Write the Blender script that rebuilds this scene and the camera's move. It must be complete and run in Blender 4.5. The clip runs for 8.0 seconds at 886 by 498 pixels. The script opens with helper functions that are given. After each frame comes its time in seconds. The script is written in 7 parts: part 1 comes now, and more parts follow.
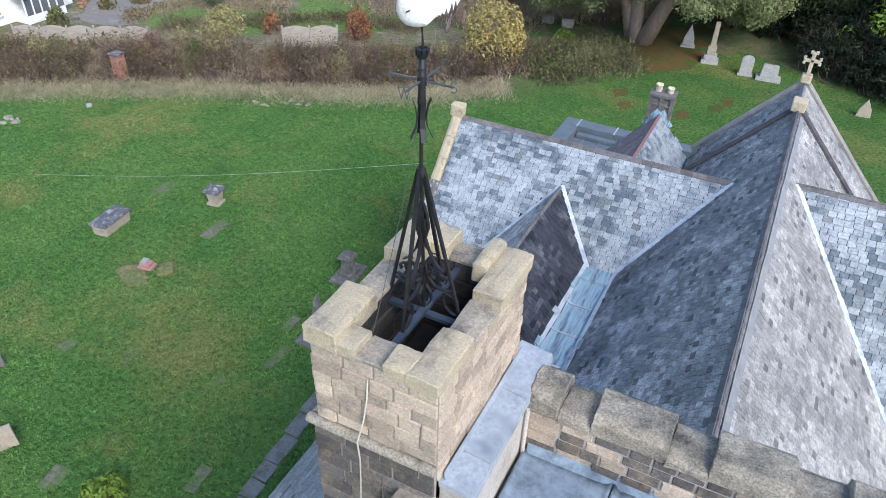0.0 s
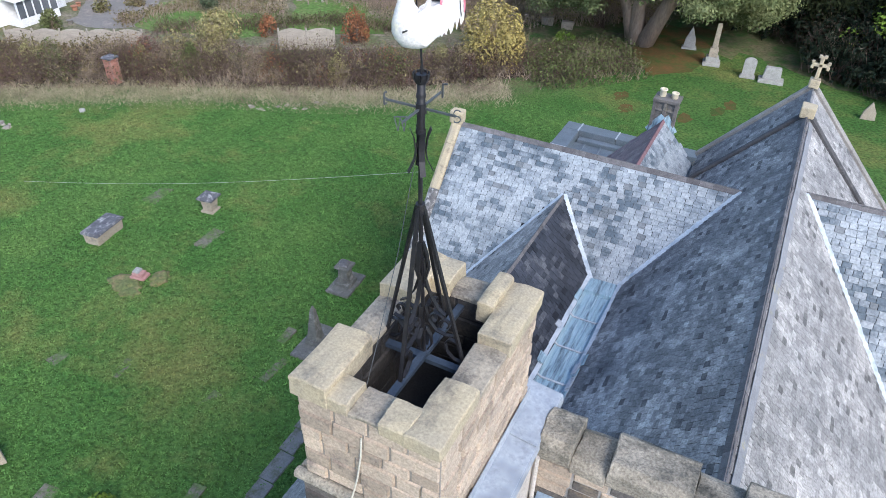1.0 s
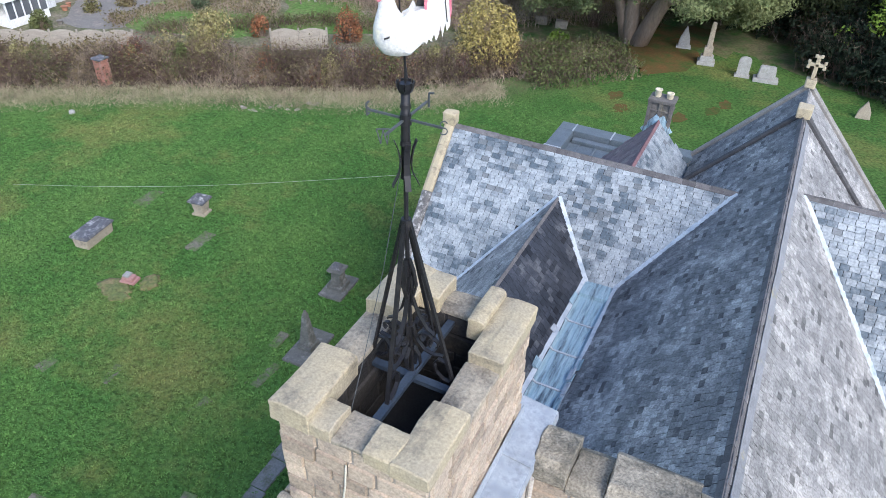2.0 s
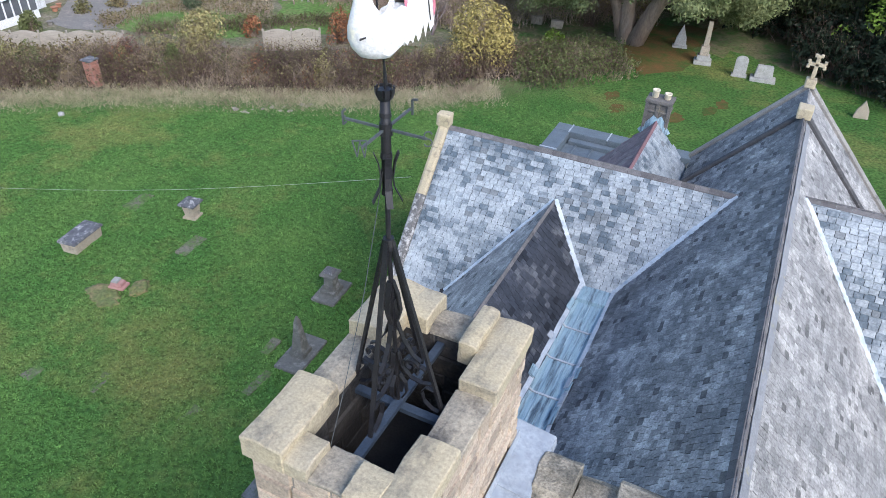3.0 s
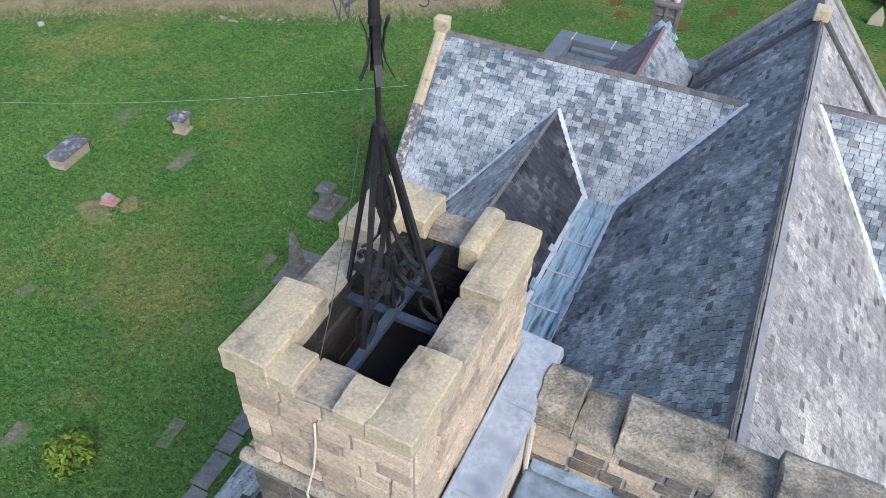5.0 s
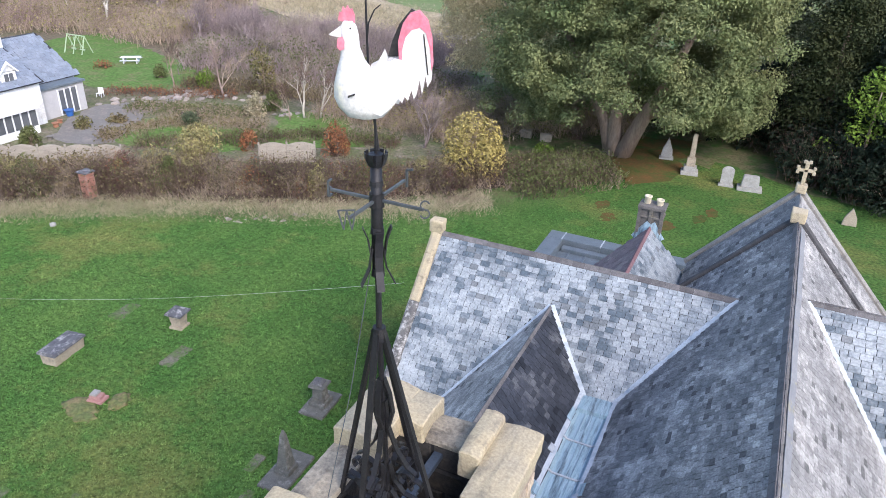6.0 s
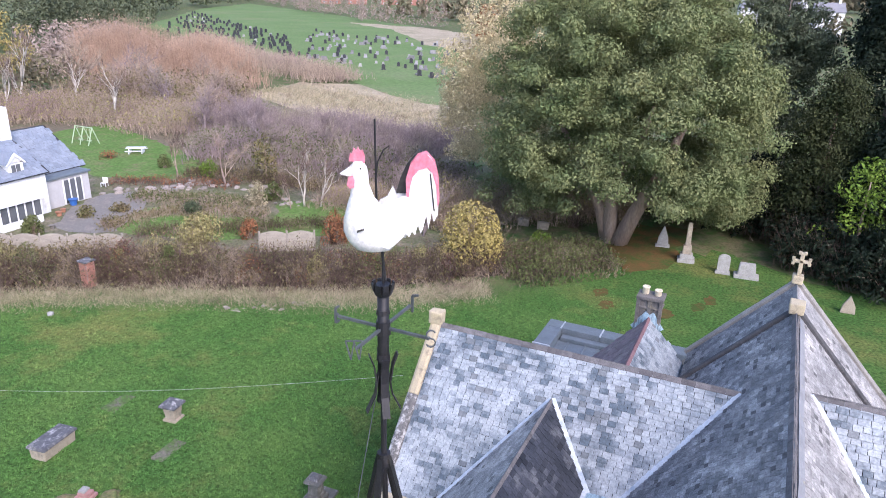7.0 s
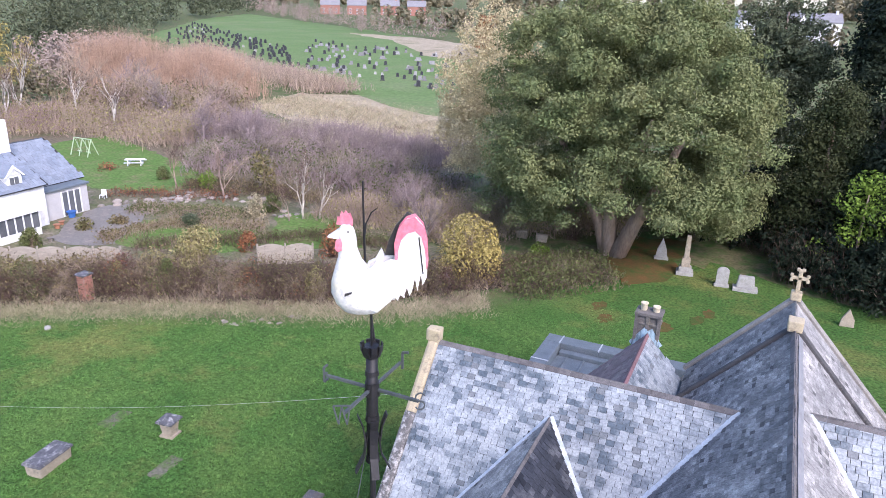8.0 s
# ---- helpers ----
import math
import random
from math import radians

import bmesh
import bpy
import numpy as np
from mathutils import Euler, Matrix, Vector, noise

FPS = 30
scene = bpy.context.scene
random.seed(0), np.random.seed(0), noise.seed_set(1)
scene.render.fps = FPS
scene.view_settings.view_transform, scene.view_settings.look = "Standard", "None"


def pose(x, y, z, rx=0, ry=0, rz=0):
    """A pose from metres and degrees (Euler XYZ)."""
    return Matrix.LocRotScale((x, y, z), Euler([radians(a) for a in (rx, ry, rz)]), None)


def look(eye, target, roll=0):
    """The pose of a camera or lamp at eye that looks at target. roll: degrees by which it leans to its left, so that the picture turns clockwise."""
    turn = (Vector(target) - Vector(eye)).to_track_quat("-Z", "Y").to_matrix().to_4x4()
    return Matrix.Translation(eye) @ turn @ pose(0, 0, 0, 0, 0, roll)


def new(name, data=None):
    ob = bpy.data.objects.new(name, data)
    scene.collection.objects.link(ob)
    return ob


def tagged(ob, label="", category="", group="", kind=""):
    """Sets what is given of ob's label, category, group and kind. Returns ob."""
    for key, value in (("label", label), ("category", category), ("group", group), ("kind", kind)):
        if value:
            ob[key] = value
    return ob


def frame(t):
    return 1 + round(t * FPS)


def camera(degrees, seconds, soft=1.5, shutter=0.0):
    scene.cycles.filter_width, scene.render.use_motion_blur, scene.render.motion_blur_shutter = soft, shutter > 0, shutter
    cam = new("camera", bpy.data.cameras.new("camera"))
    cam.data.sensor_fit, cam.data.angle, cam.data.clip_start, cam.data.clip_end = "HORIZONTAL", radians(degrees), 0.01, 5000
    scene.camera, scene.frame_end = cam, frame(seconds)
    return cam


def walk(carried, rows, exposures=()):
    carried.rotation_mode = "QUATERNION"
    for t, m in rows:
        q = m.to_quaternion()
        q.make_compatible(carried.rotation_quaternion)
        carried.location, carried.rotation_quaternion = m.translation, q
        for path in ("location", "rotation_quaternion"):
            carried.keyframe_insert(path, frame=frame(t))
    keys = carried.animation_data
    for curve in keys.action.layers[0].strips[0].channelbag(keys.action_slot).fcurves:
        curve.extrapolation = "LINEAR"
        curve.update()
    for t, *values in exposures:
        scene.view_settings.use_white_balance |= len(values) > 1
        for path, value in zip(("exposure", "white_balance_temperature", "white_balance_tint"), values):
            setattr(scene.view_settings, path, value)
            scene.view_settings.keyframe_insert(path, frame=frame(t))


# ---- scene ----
cam = camera(63.4, 8.0, 0.6, 0.3)
PATH = [
    (0, (0.02, -0.143, 22.594), (-0.693, 1.306, 21.414), 1.8),
    (0.5, (-0.16, 0.179, 22.5), (-0.873, 1.628, 21.32), 1.8),
    (1, (-0.399, 0.614, 22.464), (-1.109, 2.065, 21.285), 1.7),
    (1.5, (-0.462, 0.782, 22.437), (-1.166, 2.235, 21.257), 1.7),
    (3, (-0.686, 1.519, 22.19), (-1.374, 2.979, 21.01), 1.7),
    (3.5, (-0.783, 1.714, 22.042), (-1.47, 3.175, 20.862), 1.7),
    (4, (-0.846, 1.839, 21.893), (-1.533, 3.3, 20.712), 1.7),
    (4.2, (-0.842, 1.84, 21.849), (-1.517, 3.281, 20.637), 1.7),
    (4.8, (-0.862, 1.88, 21.69), (-1.477, 3.212, 20.33), 1.7),
    (5.3, (-0.877, 1.912, 21.571), (-1.514, 3.295, 20.274), 1.7),
    (5.5, (-0.887, 1.917, 21.574), (-1.57, 3.4, 20.419), 1.6),
    (5.7, (-0.900, 1.921, 21.612), (-1.624, 3.483, 20.595), 1.6),
    (5.9, (-0.913, 1.924, 21.650), (-1.657, 3.529, 20.717), 1.6),
    (6, (-0.919, 1.926, 21.669), (-1.665, 3.539, 20.753), 1.6),
    (6.5, (-0.953, 1.926, 21.801), (-1.699, 3.542, 20.889), 1.6),
    (6.7, (-0.962, 1.925, 21.860), (-1.726, 3.575, 21.027), 1.6),
    (6.8, (-0.967, 1.925, 21.890), (-1.741, 3.597, 21.112), 1.5),
    (7, (-0.976, 1.924, 21.949), (-1.763, 3.624, 21.248), 1.5),
    (7.5, (-0.974, 1.968, 22.091), (-1.764, 3.676, 21.413), 1.5),
    (8, (-0.997, 2.089, 22.222), (-1.786, 3.797, 21.545), 1.5),
]
walk(cam, [(t, look(eye, target, roll)) for t, eye, target, roll in PATH], [(0.0, 1.46, 6020, 13), (4.2, 1.44, 6020, 13), (5.4, 1.36, 6350, 13), (6.0, 1.56, 6300, 17), (7.0, 1.66, 6150, 24), (8.0, 1.68, 6150, 25)])

# ---- daylight: hazy winter sky and a low soft sun ----
SUN_AZ, SUN_EL = radians(128), radians(40)   # azimuth from +y towards +x
world = bpy.data.worlds.new("sky")
scene.world = world
world.use_nodes = True
wn = world.node_tree.nodes
sky = wn.new("ShaderNodeTexSky")
sky.sky_type, sky.sun_disc = "NISHITA", False
sky.sun_elevation, sky.sun_rotation = SUN_EL, SUN_AZ
sky.air_density, sky.dust_density, sky.ozone_density = 1.0, 1.0, 1.8
wn["Background"].inputs["Strength"].default_value = 0.115
world.node_tree.links.new(sky.outputs[0], wn["Background"].inputs["Color"])
sun = new("sun", bpy.data.lights.new("sun", "SUN"))
sun.data.energy, sun.data.angle, sun.data.color = 1.35, radians(30), (1.0, 0.93, 0.85)
sun.matrix_world = look((0, 0, 0), (-math.sin(SUN_AZ) * math.cos(SUN_EL), -math.cos(SUN_AZ) * math.cos(SUN_EL), -math.sin(SUN_EL)))

# ---- small tools ----
def empty(name, label="", category="", group="", kind="", at=(0, 0, 0)):
    ob = new(name)
    ob.location = at
    ob.empty_display_size = 0.1
    return tagged(ob, label, category, group, kind)


def finish(bm, name, material, smooth=False):
    me = bpy.data.meshes.new(name)
    bm.to_mesh(me)
    bm.free()
    if material:
        me.materials.append(material)
    if smooth:
        me.shade_smooth()
    return me


def part(name, bm, material, parent, label="", smooth=False, kind=""):
    """One mesh object under a thing or a part; the bmesh is in world metres."""
    ob = new(name, finish(bm, name, material, smooth))
    return under(ob, parent, label, kind)


def under(ob, parent, label="", kind=""):
    if parent is not None:
        ob.parent = parent
        bpy_m = Matrix.Translation(-root_at(parent))
        ob.matrix_parent_inverse = bpy_m
    return tagged(ob, label, "", "", kind)


def root_at(ob):
    v = Vector((0, 0, 0))
    while ob is not None:
        v += ob.location
        ob = ob.parent
        break
    return v


def thing(name, bm, material, label, category, group="", kind="", smooth=False):
    return tagged(new(name, finish(bm, name, material, smooth)), label, category, group, kind)


def box(bm, x0, x1, y0, y1, z0, z1, bevel=0.0, wob=0.0, m=None):
    """A box between two corners, bevelled, with its corners a little uneven."""
    r = bmesh.ops.create_cube(bm, size=1.0)
    vs = r["verts"]
    for v in vs:
        v.co = Vector(((x0 + x1) / 2 + v.co.x * (x1 - x0), (y0 + y1) / 2 + v.co.y * (y1 - y0), (z0 + z1) / 2 + v.co.z * (z1 - z0)))
        if wob:
            v.co += Vector((random.uniform(-wob, wob), random.uniform(-wob, wob), random.uniform(-wob, wob)))
    if bevel:
        es = list({e for v in vs for e in v.link_edges})
        out = bmesh.ops.bevel(bm, geom=es, offset=bevel, segments=2, affect="EDGES", profile=0.6)
        vs = [v for v in out["verts"]] + [v for v in vs if v.is_valid]
        vs = list(set(vs))
    if m is not None:
        bmesh.ops.transform(bm, matrix=m, verts=vs)
    return vs


def boxm(*a, **k):
    bm = bmesh.new()
    box(bm, *a, **k)
    return bm


def tube(bm, pts, r, sides=8, r1=None):
    """A round bar through points, tapering from r to r1."""
    r1 = r if r1 is None else r1
    pts = [Vector(p) for p in pts]
    rings, ref = [], Vector((0.31, 0.17, 0.93))
    for i, p in enumerate(pts):
        d = (pts[min(i + 1, len(pts) - 1)] - pts[max(i - 1, 0)]).normalized()
        if abs(d.dot(ref)) > 0.96:
            ref = Vector((0.93, 0.2, 0.1))
        u = d.cross(ref).normalized()
        w = d.cross(u)
        k = r + (r1 - r) * i / max(1, len(pts) - 1)
        rings.append([bm.verts.new(p + (u * math.cos(a) + w * math.sin(a)) * k) for a in [2 * math.pi * j / sides for j in range(sides)]])
    for a, b in zip(rings, rings[1:]):
        for j in range(sides):
            bm.faces.new((a[j], a[(j + 1) % sides], b[(j + 1) % sides], b[j]))
    bm.faces.new(rings[0][::-1])
    bm.faces.new(rings[-1])


def flat_bar(bm, pts, wide, thick, side=(0, 0, 1)):
    """A flat iron bar bent through points: wide across the side vector, thick the other way."""
    pts = [Vector(p) for p in pts]
    side = Vector(side).normalized()
    rings = []
    for i, p in enumerate(pts):
        d = (pts[min(i + 1, len(pts) - 1)] - pts[max(i - 1, 0)]).normalized()
        n = d.cross(side).normalized()
        rings.append([bm.verts.new(p + side * a * wide / 2 + n * b * thick / 2) for a, b in ((-1, -1), (1, -1), (1, 1), (-1, 1))])
    for a, b in zip(rings, rings[1:]):
        for j in range(4):
            bm.faces.new((a[j], a[(j + 1) % 4], b[(j + 1) % 4], b[j]))
    bm.faces.new(rings[0][::-1])
    bm.faces.new(rings[-1])


def prism(bm, poly, lo, hi, axis="y"):
    """A polygon of (a, z) pairs pushed from lo to hi along an axis."""
    put = (lambda a, z, t: (a, t, z)) if axis == "y" else (lambda a, z, t: (t, a, z))
    A = [bm.verts.new(put(a, z, lo)) for a, z in poly]
    B = [bm.verts.new(put(a, z, hi)) for a, z in poly]
    n = len(poly)
    for i in range(n):
        bm.faces.new((A[i], A[(i + 1) % n], B[(i + 1) % n], B[i]))
    bm.faces.new(A[::-1])
    bm.faces.new(B)
    bmesh.ops.recalc_face_normals(bm, faces=bm.faces[:])


def raw(name, verts, faces, material):
    """A mesh from arrays: verts n x 3, faces m x k."""
    verts, faces = np.asarray(verts, dtype=np.float32), np.asarray(faces, dtype=np.int32)
    me = bpy.data.meshes.new(name)
    me.vertices.add(len(verts))
    me.vertices.foreach_set("co", verts.ravel())
    m, k = faces.shape
    me.loops.add(m * k)
    me.loops.foreach_set("vertex_index", faces.ravel())
    me.polygons.add(m)
    me.polygons.foreach_set("loop_start", np.arange(0, m * k, k, dtype=np.int32))
    me.update(calc_edges=True)
    me.validate()
    me.shade_flat()
    me.materials.append(material)
    return me


def cards(C, U, V):
    """Small bent leaves or clumps: centres C and half axes U, V (n x 3 each) as kite-shaped quads."""
    n = len(C)
    N = np.cross(U, V)
    N = N / (np.linalg.norm(N, axis=1, keepdims=True) + 1e-9) * np.linalg.norm(U, axis=1, keepdims=True) * 0.25
    P = np.stack((C - V, C + U * 0.8 + N, C + V, C - U * 0.8 + N), axis=1).reshape(-1, 3)
    return P, np.arange(4 * n).reshape(n, 4)


def sticks(A, B, r):
    """Thin twigs from A to B as three-sided spikes."""
    n = len(A)
    d = B - A
    d = d / (np.linalg.norm(d, axis=1, keepdims=True) + 1e-9)
    ref = np.tile(np.array([[0.3, 0.5, 0.2]]), (n, 1))
    u = np.cross(d, ref)
    u = u / (np.linalg.norm(u, axis=1, keepdims=True) + 1e-9)
    w = np.cross(d, u)
    r = np.asarray(r).reshape(-1, 1)
    P = np.stack((A + u * r, A - u * r * 0.5 + w * r * 0.87, A - u * r * 0.5 - w * r * 0.87, B), axis=1).reshape(-1, 3)
    k = np.arange(n)[:, None] * 4
    F = np.concatenate((k + np.array([[0, 1, 3]]), k + np.array([[1, 2, 3]]), k + np.array([[2, 0, 3]])), axis=0)
    return P, F


RNG = np.random.default_rng(7)


def unit(n):
    v = RNG.normal(size=(n, 3))
    return v / np.linalg.norm(v, axis=1, keepdims=True)


# ---- materials ----
def mat(name, c1, c2, scale=4.0, rough=0.85, bump=0.3, fine=40.0, metal=0.0, spread=0.0, by="island", c3=None, c3_scale=0.7, c3_amount=0.5, stretch=(1, 1, 1), spec=0.4, grain=(0.72, 1.25), dark=0.0, bump_size=0.02, patchy=0.0):
    """Two colours mixed by noise at two scales, a third as patches, a fine bump and a spread of value from piece to piece."""
    m = bpy.data.materials.new(name)
    m.use_nodes = True
    nt = m.node_tree
    n, l = nt.nodes, nt.links
    b = n["Principled BSDF"]
    b.inputs["Roughness"].default_value, b.inputs["Metallic"].default_value = rough, metal
    b.inputs["Specular IOR Level"].default_value = spec
    tc, mp = n.new("ShaderNodeNewGeometry"), n.new("ShaderNodeMapping")
    mp.inputs["Scale"].default_value = stretch
    l.new(tc.outputs["Position"], mp.inputs["Vector"])

    def noise_node(sc, detail=5.0, rgh=0.6):
        q = n.new("ShaderNodeTexNoise")
        q.inputs["Scale"].default_value, q.inputs["Detail"].default_value, q.inputs["Roughness"].default_value = sc, detail, rgh
        l.new(mp.outputs[0], q.inputs["Vector"])
        return q

    def ramp(src, lo, hi):
        q = n.new("ShaderNodeMapRange")
        q.inputs["From Min"].default_value, q.inputs["From Max"].default_value = lo, hi
        l.new(src, q.inputs["Value"])
        return q.outputs[0]

    def mix(fac, a, c, kind="MIX"):
        q = n.new("ShaderNodeMix")
        q.data_type, q.blend_type = "RGBA", kind
        for sock, val in ((q.inputs[0], fac), (q.inputs[6], a), (q.inputs[7], c)):
            if isinstance(val, (int, float)):
                sock.default_value = val
            elif isinstance(val, tuple):
                sock.default_value = (*val, 1) if len(val) == 3 else val
            else:
                l.new(val, sock)
        return q.outputs[2]

    big, small = noise_node(scale), noise_node(fine, 3.0)
    col = mix(ramp(big.outputs["Fac"], 0.3, 0.7), c1, c2)
    if c3:
        where = noise_node(c3_scale, 6.0, 0.7).outputs["Fac"]
        if patchy:
            shift = n.new("ShaderNodeMapRange")
            shift.inputs["To Min"].default_value, shift.inputs["To Max"].default_value = -patchy, patchy
            l.new(n.new("ShaderNodeNewGeometry").outputs["Random Per Island"], shift.inputs["Value"])
            both = n.new("ShaderNodeMath")
            l.new(where, both.inputs[0]), l.new(shift.outputs[0], both.inputs[1])
            where = both.outputs[0]
        col = mix(ramp(where, 0.62 - 0.3 * c3_amount, 0.78 - 0.25 * c3_amount), col, c3)
    grains = ramp(small.outputs["Fac"], 0.2, 0.8)
    g = n.new("ShaderNodeMapRange")
    g.inputs["To Min"].default_value, g.inputs["To Max"].default_value = grain
    l.new(grains, g.inputs["Value"])
    col = mix(1.0, col, g.outputs[0], "MULTIPLY")
    if spread:
        src = n.new("ShaderNodeNewGeometry").outputs["Random Per Island"] if by == "island" else n.new("ShaderNodeObjectInfo").outputs["Random"]
        q = n.new("ShaderNodeMapRange")
        q.inputs["To Min"].default_value, q.inputs["To Max"].default_value = 1 - spread, 1 + spread
        l.new(src, q.inputs["Value"])
        val = q.outputs[0]
        if dark:
            w = n.new("ShaderNodeMapRange")
            w.inputs["From Min"].default_value, w.inputs["From Max"].default_value = dark, dark + 0.02
            w.inputs["To Min"].default_value, w.inputs["To Max"].default_value = 0.55, 1.0
            l.new(src, w.inputs["Value"])
            k = n.new("ShaderNodeMath")
            k.operation = "MULTIPLY"
            l.new(val, k.inputs[0]), l.new(w.outputs[0], k.inputs[1])
            val = k.outputs[0]
        col = mix(1.0, col, val, "MULTIPLY")
    l.new(col, b.inputs["Base Color"])
    if bump:
        bp = n.new("ShaderNodeBump")
        bp.inputs["Strength"].default_value, bp.inputs["Distance"].default_value = bump, bump_size
        l.new(small.outputs["Fac"], bp.inputs["Height"])
        l.new(bp.outputs[0], b.inputs["Normal"])
    return m


STONE = mat("sandstone", (0.40, 0.34, 0.26), (0.30, 0.255, 0.20), 3.0, 0.9, 0.5, 30, spread=0.28, c3=(0.14, 0.13, 0.115), c3_scale=1.6, c3_amount=0.35)
COPING = mat("coping_stone", (0.53, 0.44, 0.275), (0.41, 0.355, 0.25), 1.8, 0.9, 0.35, 38, spread=0.12, c3=(0.20, 0.175, 0.13), c3_scale=2.2, c3_amount=0.28, grain=(0.66, 1.25))
MORTAR = mat("mortar", (0.36, 0.32, 0.265), (0.24, 0.215, 0.18), 5, 0.95, 0.4, 50)
MOSS_COPING = mat("mossy_coping", (0.34, 0.305, 0.235), (0.22, 0.195, 0.145), 2.0, 0.92, 0.8, 34, c3=(0.07, 0.068, 0.055), c3_scale=1.6, c3_amount=0.5, grain=(0.4, 1.6))
DEEP_LEAD = mat("dark_lead", (0.15, 0.20, 0.25), (0.24, 0.30, 0.35), 1.8, 0.42, 0.3, 9, c3=(0.09, 0.115, 0.14), c3_scale=2.2, c3_amount=0.45, bump_size=0.04, grain=(0.7, 1.3))
CAP_LEAD = mat("capping_lead", (0.27, 0.30, 0.33), (0.37, 0.40, 0.425), 2.5, 0.5, 0.15, 16, c3=(0.17, 0.20, 0.235), c3_scale=2, c3_amount=0.4)
SLATE_PALE = mat("pale_slate", (0.285, 0.325, 0.34), (0.46, 0.495, 0.505), 1.6, 0.6, 0.3, 13, spread=0.16, dark=0.05, grain=(0.58, 1.3), c3=(0.085, 0.112, 0.132), c3_scale=0.34, c3_amount=0.6, bump_size=0.008, patchy=0.125)
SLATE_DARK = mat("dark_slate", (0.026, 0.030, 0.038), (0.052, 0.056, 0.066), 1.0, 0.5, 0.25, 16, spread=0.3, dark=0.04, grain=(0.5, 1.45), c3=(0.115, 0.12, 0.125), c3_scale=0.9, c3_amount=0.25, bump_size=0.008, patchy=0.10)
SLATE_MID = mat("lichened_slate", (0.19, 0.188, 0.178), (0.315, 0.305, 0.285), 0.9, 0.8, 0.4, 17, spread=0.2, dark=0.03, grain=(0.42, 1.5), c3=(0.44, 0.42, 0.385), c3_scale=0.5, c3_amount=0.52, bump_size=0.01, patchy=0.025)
# left-slope slate: lichen patches, with that side's shade mixed into the base colours
SLATE_SHADED = mat("damp_slate", (0.10, 0.104, 0.107), (0.205, 0.204, 0.196), 1.1, 0.65, 0.4, 17, spread=0.26, dark=0.04, grain=(0.36, 1.6), c3=(0.34, 0.335, 0.315), c3_scale=0.7, c3_amount=0.46, bump_size=0.01, patchy=0.03)
LEAD = mat("lead", (0.25, 0.38, 0.44), (0.40, 0.53, 0.585), 2.2, 0.45, 0.12, 25, c3=(0.07, 0.10, 0.125), c3_scale=1.3, c3_amount=0.5, stretch=(5, 0.5, 1))
LEAD_WHITE = mat("weathered_lead", (0.42, 0.45, 0.47), (0.54, 0.56, 0.57), 3, 0.6, 0.12, 25, c3=(0.30, 0.34, 0.38), c3_scale=1.5, c3_amount=0.4)
VALLEY = mat("bright_lead", (0.43, 0.48, 0.515), (0.55, 0.59, 0.615), 3, 0.6, 0.12, 20, c3=(0.28, 0.34, 0.39), c3_scale=2.5, c3_amount=0.45)
IRON = mat("black_iron", (0.010, 0.010, 0.012), (0.022, 0.021, 0.022), 9, 0.5, 0.2, 60, metal=0.1, c3=(0.05, 0.045, 0.04), c3_scale=6, c3_amount=0.12)
STEEL_BLUE = mat("painted_steel", (0.03, 0.045, 0.068), (0.055, 0.072, 0.095), 6, 0.5, 0.15, 40)
GRASS = mat("lawn_grass", (0.050, 0.125, 0.028), (0.090, 0.165, 0.040), 0.25, 0.95, 1.0, 5.0, c3=(0.17, 0.18, 0.055), c3_scale=0.11, c3_amount=0.36, spec=0.1, grain=(0.3, 1.6), bump_size=0.18)
BLADE = mat("grass_blade", (0.062, 0.158, 0.034), (0.110, 0.205, 0.052), 0.25, 0.8, 0.0, 3.2, c3=(0.19, 0.21, 0.07), c3_scale=0.11, c3_amount=0.36, spec=0.2, spread=0.28, grain=(0.38, 1.5))

# ---- the church ----
SLATE_OBJ = {}


def single_of(material):
    """The same slate, varied from object to object."""
    if material.name not in SLATE_OBJ:
        m = material.copy()
        m.name = material.name + "_single"
        nt = m.node_tree
        geo = [q for q in nt.nodes if q.bl_idname == "ShaderNodeNewGeometry" and q.outputs["Random Per Island"].links]
        info = nt.nodes.new("ShaderNodeObjectInfo")
        for q in geo:
            for k in list(q.outputs["Random Per Island"].links):
                nt.links.new(info.outputs["Random"], k.to_socket)
        SLATE_OBJ[material.name] = m
    return SLATE_OBJ[material.name]


def inside(poly, a, u):
    hit, n = False, len(poly)
    for i in range(n):
        (x0, y0), (x1, y1) = poly[i], poly[(i + 1) % n]
        if (y0 > u) != (y1 > u) and a < (x1 - x0) * (u - y0) / (y1 - y0) + x0:
            hit = not hit
    return hit


UNDER = mat("roof_felt", (0.03, 0.031, 0.034), (0.05, 0.05, 0.052), 3, 0.95, 0.1)


